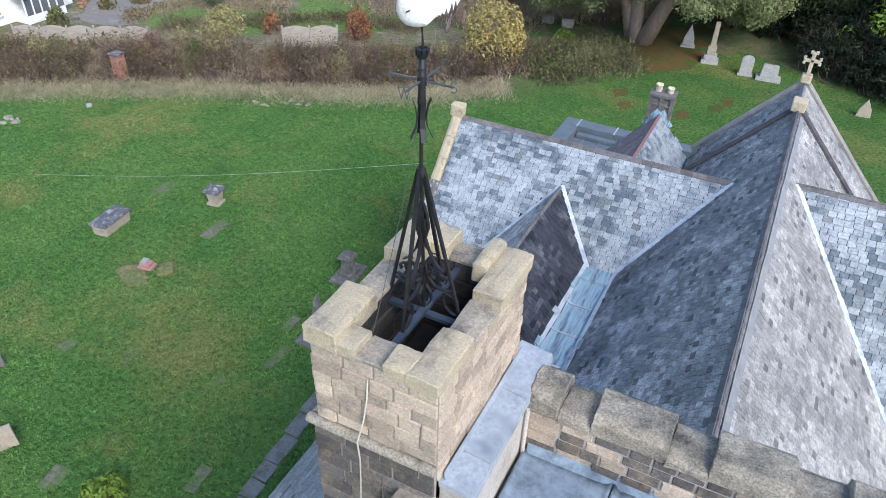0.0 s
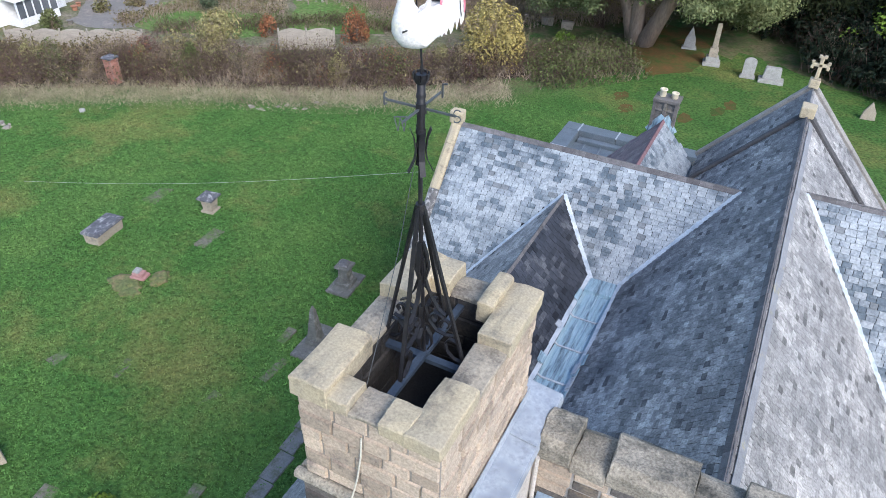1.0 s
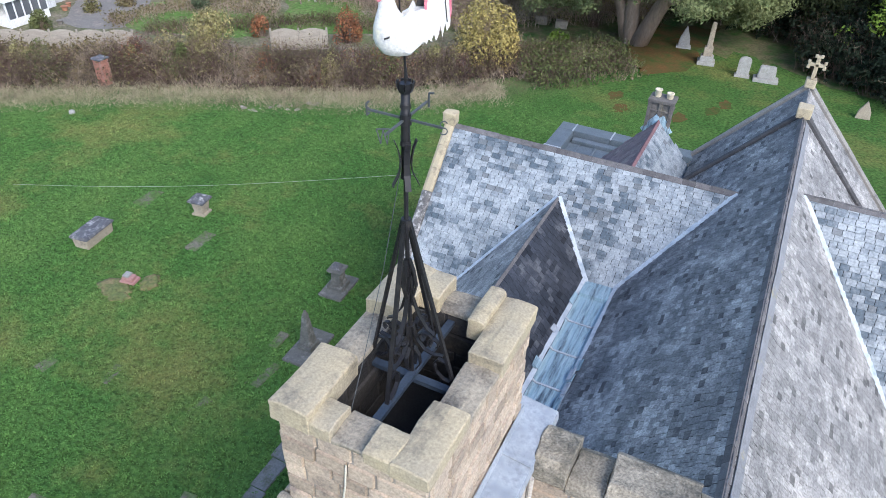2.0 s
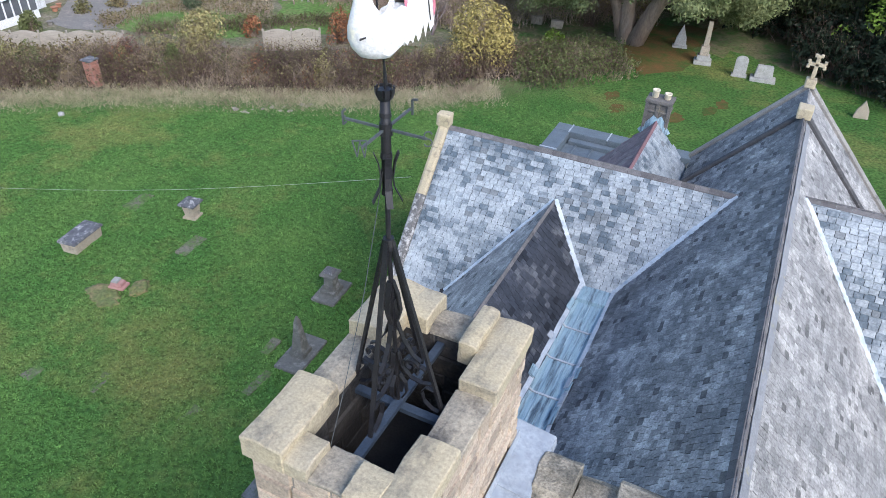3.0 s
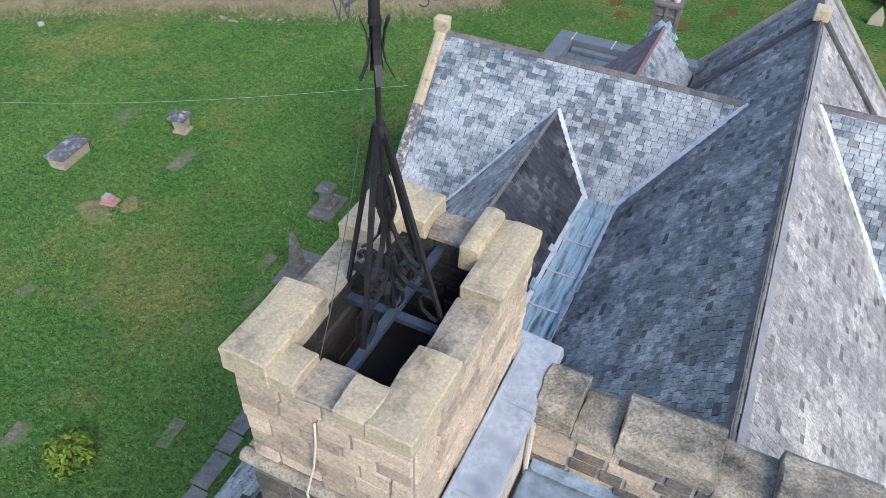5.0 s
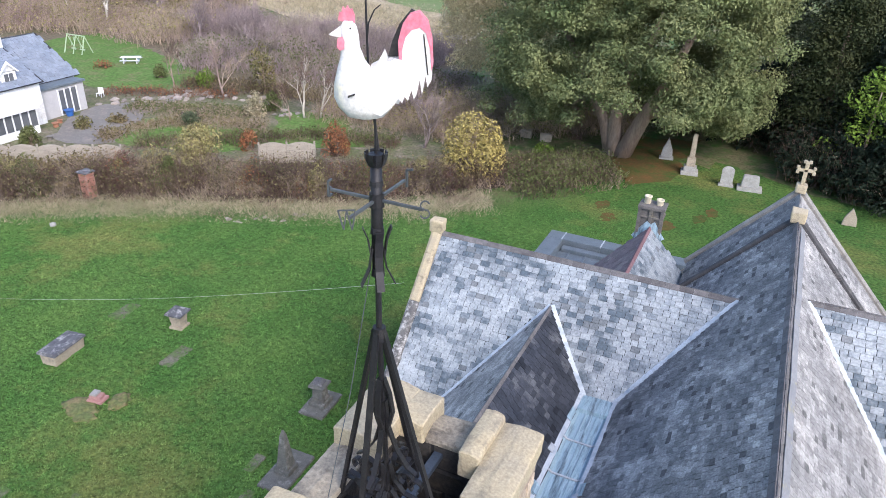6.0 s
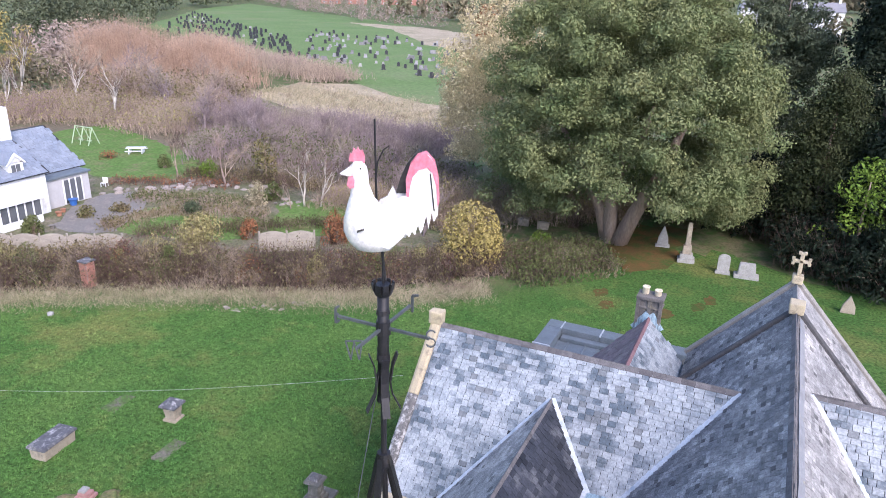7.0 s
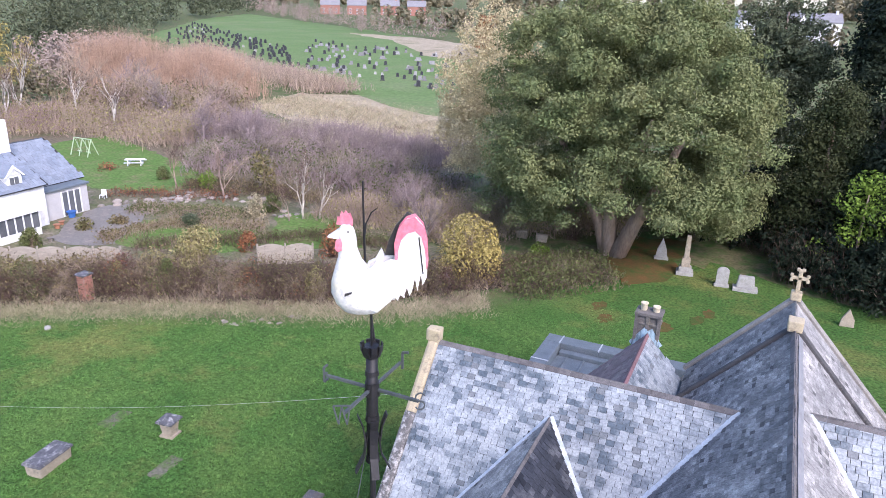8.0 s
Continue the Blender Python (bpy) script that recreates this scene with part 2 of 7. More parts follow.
def slate_roof(name, parent, pts, material, wide=0.3, show=0.21, singles=0, near=(0, 0), label=""):
    """A roof slope: boarding under the polygon and courses of overlapping slates upon it. Returns the slope."""
    P = [Vector(p) for p in pts]
    nrm = Vector((0, 0, 0))
    for i, p in enumerate(P):
        nrm += p.cross(P[(i + 1) % len(P)])
    nrm.normalize()
    if nrm.z < 0:
        nrm = -nrm
    al = Vector((0, 0, 1)).cross(nrm).normalized()
    up = nrm.cross(al).normalized()
    low = min(P, key=lambda p: p.z)
    flat = [((p - low).dot(al), (p - low).dot(up)) for p in P]
    bm = bmesh.new()
    top = [bm.verts.new(p) for p in P]
    bot = [bm.verts.new(p - nrm * 0.1) for p in P]
    n = len(P)
    for i in range(n):
        bm.faces.new((top[i], top[(i + 1) % n], bot[(i + 1) % n], bot[i]))
    bm.faces.new(top)
    bm.faces.new(bot[::-1])
    bmesh.ops.recalc_face_normals(bm, faces=bm.faces[:])
    slope = part(name, bm, UNDER, parent, label)
    a0, a1 = min(a for a, _ in flat), max(a for a, _ in flat)
    u0, u1 = min(u for _, u in flat), max(u for _, u in flat)
    rnd = random.Random(len(name) * 31 + int(wide * 100))
    todo, row, u = [], 0, u0 + 0.02
    while u < u1:
        a = a0 - rnd.uniform(0, wide) - (row % 2) * wide / 2
        while a < a1:
            w = wide * rnd.choice((0.8, 0.95, 1.0, 1.05, 1.2))
            if inside(flat, a + w / 2, u + show * 0.5):
                c = low + al * (a + w / 2) + up * (u + rnd.gauss(0, 0.008)) + nrm * rnd.uniform(0, 0.01)
                todo.append((c, w - rnd.uniform(0.008, 0.018), rnd.uniform(-0.016, 0.016)))
            a += w
        u += show
        row += 1
    todo.sort(key=lambda q: (q[0].x - near[0]) ** 2 + (q[0].y - near[1]) ** 2)
    length, thick = show + 0.02, 0.014
    base = np.array([(-0.5, 0, 0.022), (0.49, 0, 0.02), (0.5, 1, 0.0), (-0.5, 1, 0.0), (-0.49, 0.01, 0.022 + thick), (0.485, 0, 0.02 + thick), (0.5, 1, thick), (-0.5, 1, thick)])
    quad = np.array([(4, 5, 6, 7), (0, 1, 5, 4), (1, 2, 6, 5), (3, 0, 4, 7)])
    R = Matrix((al, up, nrm)).transposed()
    if singles:
        v = base.copy()
        v[:, 1] *= length
        shared = raw("slate", v, quad, single_of(material))
        for c, w, turn in todo[:singles]:
            ob = new("slate", shared)
            ob.matrix_basis = Matrix.Translation(c) @ (R @ Matrix.Rotation(turn, 3, "Z") @ Matrix.Diagonal((w, 1, 1))).to_4x4()
            ob.parent = slope
    rest = todo[singles:]
    if rest:
        V = np.tile(base, (len(rest), 1, 1))
        W = np.array([w for _, w, _ in rest])[:, None]
        T = np.array([t for _, _, t in rest])[:, None]
        x, y, z = V[:, :, 0] * W, V[:, :, 1] * length, V[:, :, 2]
        x, y = x * np.cos(T) - y * np.sin(T), x * np.sin(T) + y * np.cos(T)
        C = np.array([tuple(c) for c, _, _ in rest])[:, None, :]
        out = C + x[..., None] * np.array(al) + y[..., None] * np.array(up) + z[..., None] * np.array(nrm)
        F = (np.arange(len(rest))[:, None, None] * 8 + quad[None]).reshape(-1, 4)
        ob = new("slate_course", raw("slate_course", out.reshape(-1, 3), F, material))
        ob.parent = slope
        tagged(ob, kind="stuff")
    return slope


def strip(name, parent, a, b, nrm, wide, material, lift=0.075, thick=0.02, label=""):
    """A strip of sheet lead along a line, dressed in short lengths."""
    a, b, nrm = Vector(a), Vector(b), Vector(nrm).normalized()
    side = (b - a).normalized().cross(nrm)
    k = max(2, int((b - a).length / 0.6))
    bm = bmesh.new()
    rnd = random.Random(k)
    flat_bar(bm, [a + (b - a) * i / k + nrm * (lift + rnd.uniform(-0.008, 0.012)) + side * rnd.uniform(-0.012, 0.012) for i in range(k + 1)], wide, thick, side)
    return part(name, bm, material, parent, label)


def ridge_tiles(parent, a, b, material, wing=0.17, length=0.46, slope=1.1):
    """Angled ridge tiles, each its own piece, along a level ridge."""
    a, b = Vector(a), Vector(b)
    d = (b - a).normalized()
    s = d.cross(Vector((0, 0, 1)))
    n = max(1, int((b - a).length / length))
    k = 1 / math.sqrt(1 + slope * slope)
    bm = bmesh.new()
    prof = [(-wing * k, -wing * slope * k), (0, 0.02), (wing * k, -wing * slope * k), (wing * k, -wing * slope * k + 0.03), (0, 0.06), (-wing * k, -wing * slope * k + 0.03)]
    L = (b - a).length / n - 0.008
    A = [bm.verts.new(s * x + Vector((0, 0, z))) for x, z in prof]
    B = [bm.verts.new(s * x + Vector((0, 0, z)) + d * L) for x, z in prof]
    for i in range(6):
        bm.faces.new((A[i], A[(i + 1) % 6], B[(i + 1) % 6], B[i]))
    bm.faces.new((A[0], A[1], A[4], A[5])), bm.faces.new((A[1], A[2], A[3], A[4]))
    bm.faces.new((B[0], B[1], B[4], B[5])), bm.faces.new((B[1], B[2], B[3], B[4]))
    bmesh.ops.recalc_face_normals(bm, faces=bm.faces[:])
    me = finish(bm, "ridge_tile", material)
    for i in range(n):
        ob = new("ridge_tile", me)
        ob.location = a + d * (L + 0.008) * i + Vector((0, 0, random.uniform(0.025, 0.04)))
        ob.parent = parent
        ob.matrix_parent_inverse = Matrix.Translation(-Vector(parent.location))


church = empty("church", "old stone parish church with slate roofs and lead valleys", "church", at=(0.78, 20, 0))
RX, RZ, PITCH = 0.78, 10.8, 1.1                      # nave ridge
TY, TZ, TX0 = 24.95, 9.31, -11.9                     # north transept ridge and its gable end
SY, SZ = 24.4, 10.15                                 # south transept ridge
AX, AZ = -6.63, 8.02                                 # aisle ridge
GZ, GX0, GX1 = 5.93, -4.68, -3.65                    # gutter between aisle and nave
Y0, YC, YE = 7.4, 29.35, 32.3                        # tower wall, chancel step, east gable


def nave_z(x):
    return RZ - PITCH * abs(x - RX)


# walls under the roofs
bm = bmesh.new()
prism(bm, [(GX1 - 0.2, 0), (GX1 - 0.2, GZ - 0.5), (RX, RZ - 0.22), (6.3, nave_z(6.3) - 0.22), (6.3, 0)], Y0, YE, "y")
part("nave_wall", bm, STONE, church)
bm = bmesh.new()
prism(bm, [(-9.4, 0), (-9.4, 4.55), (AX, AZ - 0.2), (-4.3, GZ - 0.5), (-4.3, 0)], Y0, 24.0, "y")
part("aisle_wall", bm, STONE, church)
bm = bmesh.new()
prism(bm, [(20.9, 0), (20.9, 4.6), (TY, TZ - 0.2), (29.0, 4.6), (29.0, 0)], TX0 + 0.25, 0.3, "x")
part("transept_wall", bm, STONE, church)
bm = bmesh.new()
prism(bm, [(20.2, 0), (20.2, SZ - 4.9), (SY, SZ - 0.2), (28.6, SZ - 4.9), (28.6, 0)], RX, 13.0, "x")
part("transept_wall", bm, STONE, church)

# nave, left slope: from the tower to the valley and on to the chancel
xv = RX - (RZ - TZ) / PITCH
yv = TY - (TZ - GZ) / PITCH
left = slate_roof("nave_roof", church, [(RX, Y0, RZ), (GX1, Y0, GZ), (GX1, yv, GZ), (xv, TY, TZ), (xv, TY + 0.01, TZ), (-2.9, 27.4, nave_z(-2.9)), (-2.9, YC, nave_z(-2.9)), (RX, YC, RZ)], SLATE_SHADED, 0.25, 0.17, singles=300, near=(-1.5, 13))
xs = RX + (RZ - SZ) / PITCH
right = slate_roof("nave_roof", church, [(RX, Y0, RZ), (RX, YC, RZ), (6.3, YC, nave_z(6.3)), (6.3, 28.5, nave_z(6.3)), (xs, SY, SZ), (6.3, SY - (SZ - nave_z(6.3)) / PITCH, nave_z(6.3)), (6.3, Y0, nave_z(6.3))], SLATE_MID, 0.26, 0.185, singles=300, near=(2, 13))
slate_roof("chancel_roof", church, [(RX, YC, RZ), (-2.9, YC, nave_z(-2.9)), (-2.9, YE, nave_z(-2.9)), (RX, YE, RZ)], SLATE_SHADED, 0.26, 0.19)
slate_roof("chancel_roof", church, [(RX, YC, RZ), (RX, YE, RZ), (6.3, YE, nave_z(6.3)), (6.3, YC, nave_z(6.3))], SLATE_MID)
# transepts
tr = slate_roof("transept_roof", church, [(TX0, TY, TZ), (xv, TY, TZ), (GX1, yv, GZ), (GX0, yv, GZ), (AX, TY - (TZ - AZ) / PITCH, AZ), (-9.62, TY - (TZ - 4.69) / PITCH, 4.69), (-9.8, 20.5, 4.415), (TX0, 20.5, 4.415)], SLATE_PALE, 0.3, 0.21, singles=300, near=(-6, 23.5))
slate_roof("transept_roof", church, [(TX0, TY, TZ), (xv, TY, TZ), (xv, 29.2, TZ - PITCH * 4.25), (TX0, 29.2, TZ - PITCH * 4.25)], SLATE_PALE, 0.3, 0.21)
slate_roof("transept_roof", church, [(xs, SY, SZ), (13, SY, SZ), (13, 20.0, SZ - PITCH * 4.4), (6.3, SY - (SZ - nave_z(6.3)) / PITCH, nave_z(6.3))], SLATE_PALE, 0.3, 0.21, singles=120, near=(4, 21))
slate_roof("transept_roof", church, [(xs, SY, SZ), (13, SY, SZ), (13, 28.6, SZ - PITCH * 4.2), (xs, 28.6, SZ - PITCH * 4.2)], SLATE_PALE, 0.3, 0.21)
# aisle
ya = TY - (TZ - AZ) / PITCH
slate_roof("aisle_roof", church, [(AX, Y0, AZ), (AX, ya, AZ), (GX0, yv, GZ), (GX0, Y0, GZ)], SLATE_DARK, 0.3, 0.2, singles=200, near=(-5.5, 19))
slate_roof("aisle_roof", church, [(AX, Y0, AZ), (AX, ya, AZ), (-9.62, TY - (TZ - 4.69) / PITCH, 4.69), (-9.62, Y0, 4.69)], SLATE_MID, 0.3, 0.2)

# ridges, valleys and gutter
RIDGE = mat("ridge_tile", (0.10, 0.095, 0.095), (0.17, 0.16, 0.155), 5, 0.8, 0.4, 40, spread=0.2, by="object")
CAP_FILLET = mat("cement_fillet", (0.25, 0.255, 0.26), (0.19, 0.195, 0.20), 2, 0.8, 0.3, 20, c3=(0.38, 0.33, 0.14), c3_scale=1.6, c3_amount=0.12)
RIDGE_PALE = mat("grey_ridge_tile", (0.20, 0.20, 0.20), (0.29, 0.28, 0.27), 5, 0.8, 0.4, 40, spread=0.12, by="object", c3=(0.34, 0.30, 0.2), c3_scale=1.5, c3_amount=0.3)
ridge_tiles(church, (RX, Y0, RZ), (RX, YC - 0.2, RZ), RIDGE)
strip("ridge_fillet", church, (RX + 0.2, Y0, RZ - 0.2), (RX + 0.2, YC - 0.3, RZ - 0.2), (1.1, 0, 1), 0.26, CAP_FILLET, 0.05)
ridge_tiles(church, (RX, YC + 0.25, RZ), (RX, YE - 0.3, RZ), RIDGE_PALE)
ridge_tiles(church, (TX0 + 0.3, TY, TZ), (xv, TY, TZ), RIDGE)
ridge_tiles(church, (xs, SY, SZ), (13, SY, SZ), RIDGE)
ridge_tiles(church, (AX, Y0, AZ), (AX, ya - 0.1, AZ), RIDGE, wing=0.1)
strip("valley_lead", church, (xv, TY, TZ), (GX1, yv, GZ), (-1, -1, 1.6), 0.24, VALLEY)
strip("valley_lead", church, (AX, ya, AZ), (GX0, yv, GZ), (0.7, -1, 1.6), 0.2, VALLEY)
strip("valley_lead", church, (AX, ya, AZ), (-9.62, TY - (TZ - 4.69) / PITCH, 4.69), (-0.8, -1, 1.6), 0.13, VALLEY)
strip("valley_lead", church, (xs, SY, SZ), (6.2, SY - (SZ - nave_z(6.2)) / PITCH, nave_z(6.2)), (1, -1, 1.6), 0.2, VALLEY)
bm = bmesh.new()
prism(bm, [(GX0 - 0.12, GZ + 0.16), (GX0 - 0.12, GZ + 0.1), (GX0 + 0.14, GZ - 0.12), (GX1 - 0.14, GZ - 0.12), (GX1 + 0.12, GZ + 0.1), (GX1 + 0.12, GZ + 0.16), (GX1 - 0.1, GZ - 0.05), (GX0 + 0.1, GZ - 0.05)], Y0, yv, "y")
gutter = part("gutter", bm, LEAD, church, "blue-grey sheet lead valley gutter")
for k in range(9):
    y = Y0 + 0.9 + k * 1.62
    bm = bmesh.new()
    flat_bar(bm, [(GX0 - 0.1, y, GZ + 0.15), (GX0 + 0.12, y, GZ - 0.02), (GX1 - 0.12, y, GZ - 0.02), (GX1 + 0.1, y, GZ + 0.15)], 0.07, 0.03, (0, 1, 0))
    part("lead_joint", bm, LEAD_WHITE, gutter)
for k in range(14):
    x = random.choice((GX0 - 0.02, GX1 + 0.02))
    y, w = random.uniform(Y0 + 0.5, yv - 1), random.uniform(0.25, 0.8)
    s = 1 if x < (GX0 + GX1) / 2 else -1
    bm = boxm(-0.1, 0.1, -w / 2, w / 2, -0.008, 0.008)
    bmesh.ops.transform(bm, matrix=Matrix.Translation((x + s * random.uniform(-0.12, 0.02), y, GZ + 0.2 + random.uniform(0, 0.03))) @ Matrix.Rotation(s * random.uniform(0.5, 0.9), 4, "Y") @ Matrix.Rotation(random.uniform(-0.06, 0.06), 4, "Z"), verts=bm.verts[:])
    part("lead_lap", bm, random.choice((LEAD_WHITE, LEAD, LEAD)), gutter)
for x in (GX0 + 0.33, (GX0 + GX1) / 2, GX1 - 0.33):
    bm = bmesh.new()
    tube(bm, [(x, Y0, GZ - 0.03), (x, yv - 0.5, GZ - 0.03)], 0.022, 6)
    part("lead_roll", bm, LEAD, gutter)
strip("gutter_rim", church, (GX0 - 0.08, Y0, GZ + 0.12), (GX0 - 0.08, yv, GZ + 0.12), (0.5, 0, 1), 0.16, VALLEY, 0.03)
strip("gutter_rim", church, (GX1 + 0.08, Y0, GZ + 0.12), (GX1 + 0.08, yv, GZ + 0.12), (-0.5, 0, 1), 0.16, VALLEY, 0.03)
part("gutter_head", boxm(GX0 - 0.1, GX1 + 0.1, yv - 0.75, yv + 0.12, GZ - 0.1, GZ + 0.1, 0.04, 0.02), LEAD, church)


def coping(name, a, b, wide, thick, material, lift=0.16, piece=0.9):
    """Coping stones up a gable, from foot a to apex b."""
    a, b = Vector(a), Vector(b)
    d = b - a
    n = max(1, int(d.length / piece))
    side = Vector((0, 0, 1)).cross(d).normalized()
    up = d.normalized().cross(side) * (1 if d.normalized().cross(side).z > 0 else -1)
    for i in range(n):
        p, q = a + d * (i / n) + d.normalized() * 0.006, a + d * ((i + 1) / n) - d.normalized() * 0.006
        bm = bmesh.new()
        o = up * (lift + random.uniform(-0.008, 0.008))
        vs = [bm.verts.new(c + side * s * wide / 2 + o + up * h) for c in (p, q) for s, h in ((-1, -thick - lift), (1, -thick - lift), (1, -0.04), (0.5, 0.02), (-0.5, 0.02), (-1, -0.04))]
        for j in range(6):
            bm.faces.new((vs[j], vs[(j + 1) % 6], vs[6 + (j + 1) % 6], vs[6 + j]))
        bm.faces.new(vs[:6][::-1]), bm.faces.new(vs[6:])
        bmesh.ops.recalc_face_normals(bm, faces=bm.faces[:])
        part(name, bm, material, church)


SOOT_COPING = mat("soot_black_coping", (0.055, 0.055, 0.058), (0.10, 0.098, 0.095), 2, 0.9, 0.4, 25, c3=(0.2, 0.19, 0.17), c3_scale=1.8, c3_amount=0.25)
WORN_COPING = mat("grey_coping", (0.33, 0.31, 0.27), (0.22, 0.21, 0.19), 1.6, 0.9, 0.4, 25, c3=(0.11, 0.105, 0.1), c3_scale=1.2, c3_amount=0.35, grain=(0.6, 1.3))
for y, w in ((YC, 0.24), (YE, 0.34)):
    coping("coping_stone", (-2.95, y, nave_z(-2.95)), (RX, y, RZ + 0.02), w, 0.1, SOOT_COPING if y == YC else WORN_COPING)
    coping("coping_stone", (6.35, y, nave_z(6.35)), (RX, y, RZ + 0.02), w, 0.1, SOOT_COPING if y == YC else WORN_COPING)
part("apex_stone", boxm(RX - 0.27, RX + 0.27, YC - 0.3, YC + 0.25, RZ + 0.0, RZ + 0.42, 0.05, 0.02), COPING, church)
part("apex_stone", boxm(RX - 0.2, RX + 0.2, YE - 0.22, YE + 0.22, RZ + 0.05, RZ + 0.4, 0.05, 0.02), COPING, church)
LICHEN_COPING = mat("lichen_spotted_coping", (0.085, 0.083, 0.08), (0.16, 0.155, 0.145), 2, 0.9, 0.4, 25, c3=(0.52, 0.51, 0.48), c3_scale=4.5, c3_amount=0.5)
SPLIT = (TX0 + 0.1, 20.5 + (TY - 20.5) * 0.56, 4.42 + (TZ - 4.42) * 0.56)
coping("coping_stone", (TX0 + 0.1, 20.5, 4.42), SPLIT, 0.42, 0.12, LICHEN_COPING)
coping("coping_stone", SPLIT, (TX0 + 0.1, TY, TZ), 0.42, 0.12, COPING)
coping("coping_stone", (TX0 + 0.1, 29.2, TZ - PITCH * 4.25), (TX0 + 0.1, TY, TZ), 0.42, 0.12, COPING)
part("apex_stone", boxm(TX0 - 0.18, TX0 + 0.36, TY - 0.22, TY + 0.22, TZ + 0.0, TZ + 0.55, 0.08, 0.03), COPING, church)
# gable cross
cz = RZ + 0.4
bm = bmesh.new()
box(bm, RX - 0.075, RX + 0.075, YE - 0.08, YE + 0.09, cz, cz + 0.95, 0.02)
box(bm, RX - 0.32, RX + 0.32, YE - 0.08, YE + 0.08, cz + 0.52, cz + 0.64, 0.02)
for dx, dz in ((-0.3, 0.58), (0.3, 0.58), (0, 0.93)):
    for e in (-1, 1):
        x, z = (dx, dz + e * 0.1) if dx else (e * 0.1, dz)
        box(bm, RX + x - 0.06, RX + x + 0.06, YE - 0.075, YE + 0.075, cz + z - 0.06, cz + z + 0.06, 0.025)
part("gable_cross", bm, COPING, church, "carved stone gable cross")

# ---- vestry with its chimney and flat-roofed room ----
vestry = empty("vestry", "small slate-roofed vestry with a stone chimney and lead flat roof", "vestry", at=(-4.65, 31, 0))
VX, VZ = -4.65, 8.42
bm = bmesh.new()
prism(bm, [(VX - 2.3, 0), (VX - 2.3, 5.55), (VX, VZ - 0.2), (-2.95, 6.0), (-2.95, 0)], 27, 31.6, "y")
part("vestry_wall", bm, STONE, vestry)
PURPLE_SLATE = mat("purple_slate", (0.15, 0.11, 0.115), (0.20, 0.15, 0.15), 1.5, 0.7, 0.25, 25, spread=0.2, c3=(0.24, 0.21, 0.19), c3_scale=0.7, c3_amount=0.3)
slate_roof("vestry_roof", vestry, [(VX, 25.6, VZ), (VX, 31.55, VZ), (-2.9, 31.55, VZ - 1.15 * 1.75 - 0.05), (-2.9, 25.6, VZ - 1.15 * 1.75 - 0.05)], SLATE_PALE, 0.3, 0.22)
slate_roof("vestry_roof", vestry, [(VX, 25.6, VZ), (VX, 31.55, VZ), (VX - 2.5, 31.55, VZ - 2.85), (VX - 2.5, 25.6, VZ - 2.85)], PURPLE_SLATE, 0.3, 0.22)
RED_RIDGE = mat("red_ridge_tile", (0.24, 0.13, 0.13), (0.17, 0.10, 0.11), 5, 0.8, 0.3, 30, spread=0.15, by="object")
ridge_tiles(vestry, (VX, 25.6, VZ), (VX, 31.3, VZ), RED_RIDGE, wing=0.13)
CHIM = mat("chimney_stone", (0.18, 0.165, 0.145), (0.10, 0.095, 0.088), 3, 0.9, 0.5, 25, c3=(0.28, 0.26, 0.17), c3_scale=2, c3_amount=0.25)
chim = part("chimney", boxm(-5.22, -4.22, 31.45, 32.15, 6.5, 9.2, 0.03), CHIM, vestry, "grey stone chimney stack")
part("chimney_cap", boxm(-5.3, -4.14, 31.37, 32.23, 9.2, 9.36, 0.03), CHIM, chim)
part("chimney_band", boxm(-5.27, -4.17, 31.4, 32.2, 8.8, 8.88, 0.02), CHIM, chim)
for x in (-5.2, -4.72, -4.24):
    part("pilaster", boxm(x - 0.07, x + 0.07, 31.38, 31.46, 8.0, 9.2, 0.01), CHIM, chim)
POT = mat("cream_pot", (0.68, 0.60, 0.42), (0.60, 0.53, 0.38), 6, 0.7, 0.2)
for x, h in ((-4.98, 0.34), (-4.45, 0.26)):
    bm = bmesh.new()
    prof = [(0.13, 0), (0.15, 0.05), (0.14, h - 0.08), (0.17, h - 0.05), (0.17, h), (0.12, h), (0.11, h - 0.2)]
    n = 14
    rg = [[bm.verts.new((x + r * math.cos(6.2832 * j / n), 31.8 + r * math.sin(6.2832 * j / n), 9.36 + z)) for j in range(n)] for r, z in prof]
    for a, b in zip(rg, rg[1:]):
        for j in range(n):
            bm.faces.new((a[j], a[(j + 1) % n], b[(j + 1) % n], b[j]))
    bm.faces.new(rg[-1])
    part("chimney_pot", bm, POT, chim, "cream clay chimney pot", smooth=True)
strip("flashing", vestry, (-5.25, 31.4, 7.75), (VX, 31.4, 8.55), (0, -1, 0.5), 0.42, LEAD, 0.05)
strip("flashing", vestry, (-4.15, 31.4, 7.85), (VX, 31.4, 8.55), (0, -1, 0.5), 0.42, LEAD, 0.05)
GREY_LEAD = mat("grey_lead", (0.12, 0.15, 0.165), (0.17, 0.20, 0.22), 2, 0.5, 0.1, 20)
part("flat_wall", boxm(-11.0, -2.6, 29.0, 39.1, 0, 2.9), STONE, vestry)
part("flat_roof", boxm(-10.2, -2.7, 29.0, 38.3, 2.9, 2.97), GREY_LEAD, vestry)
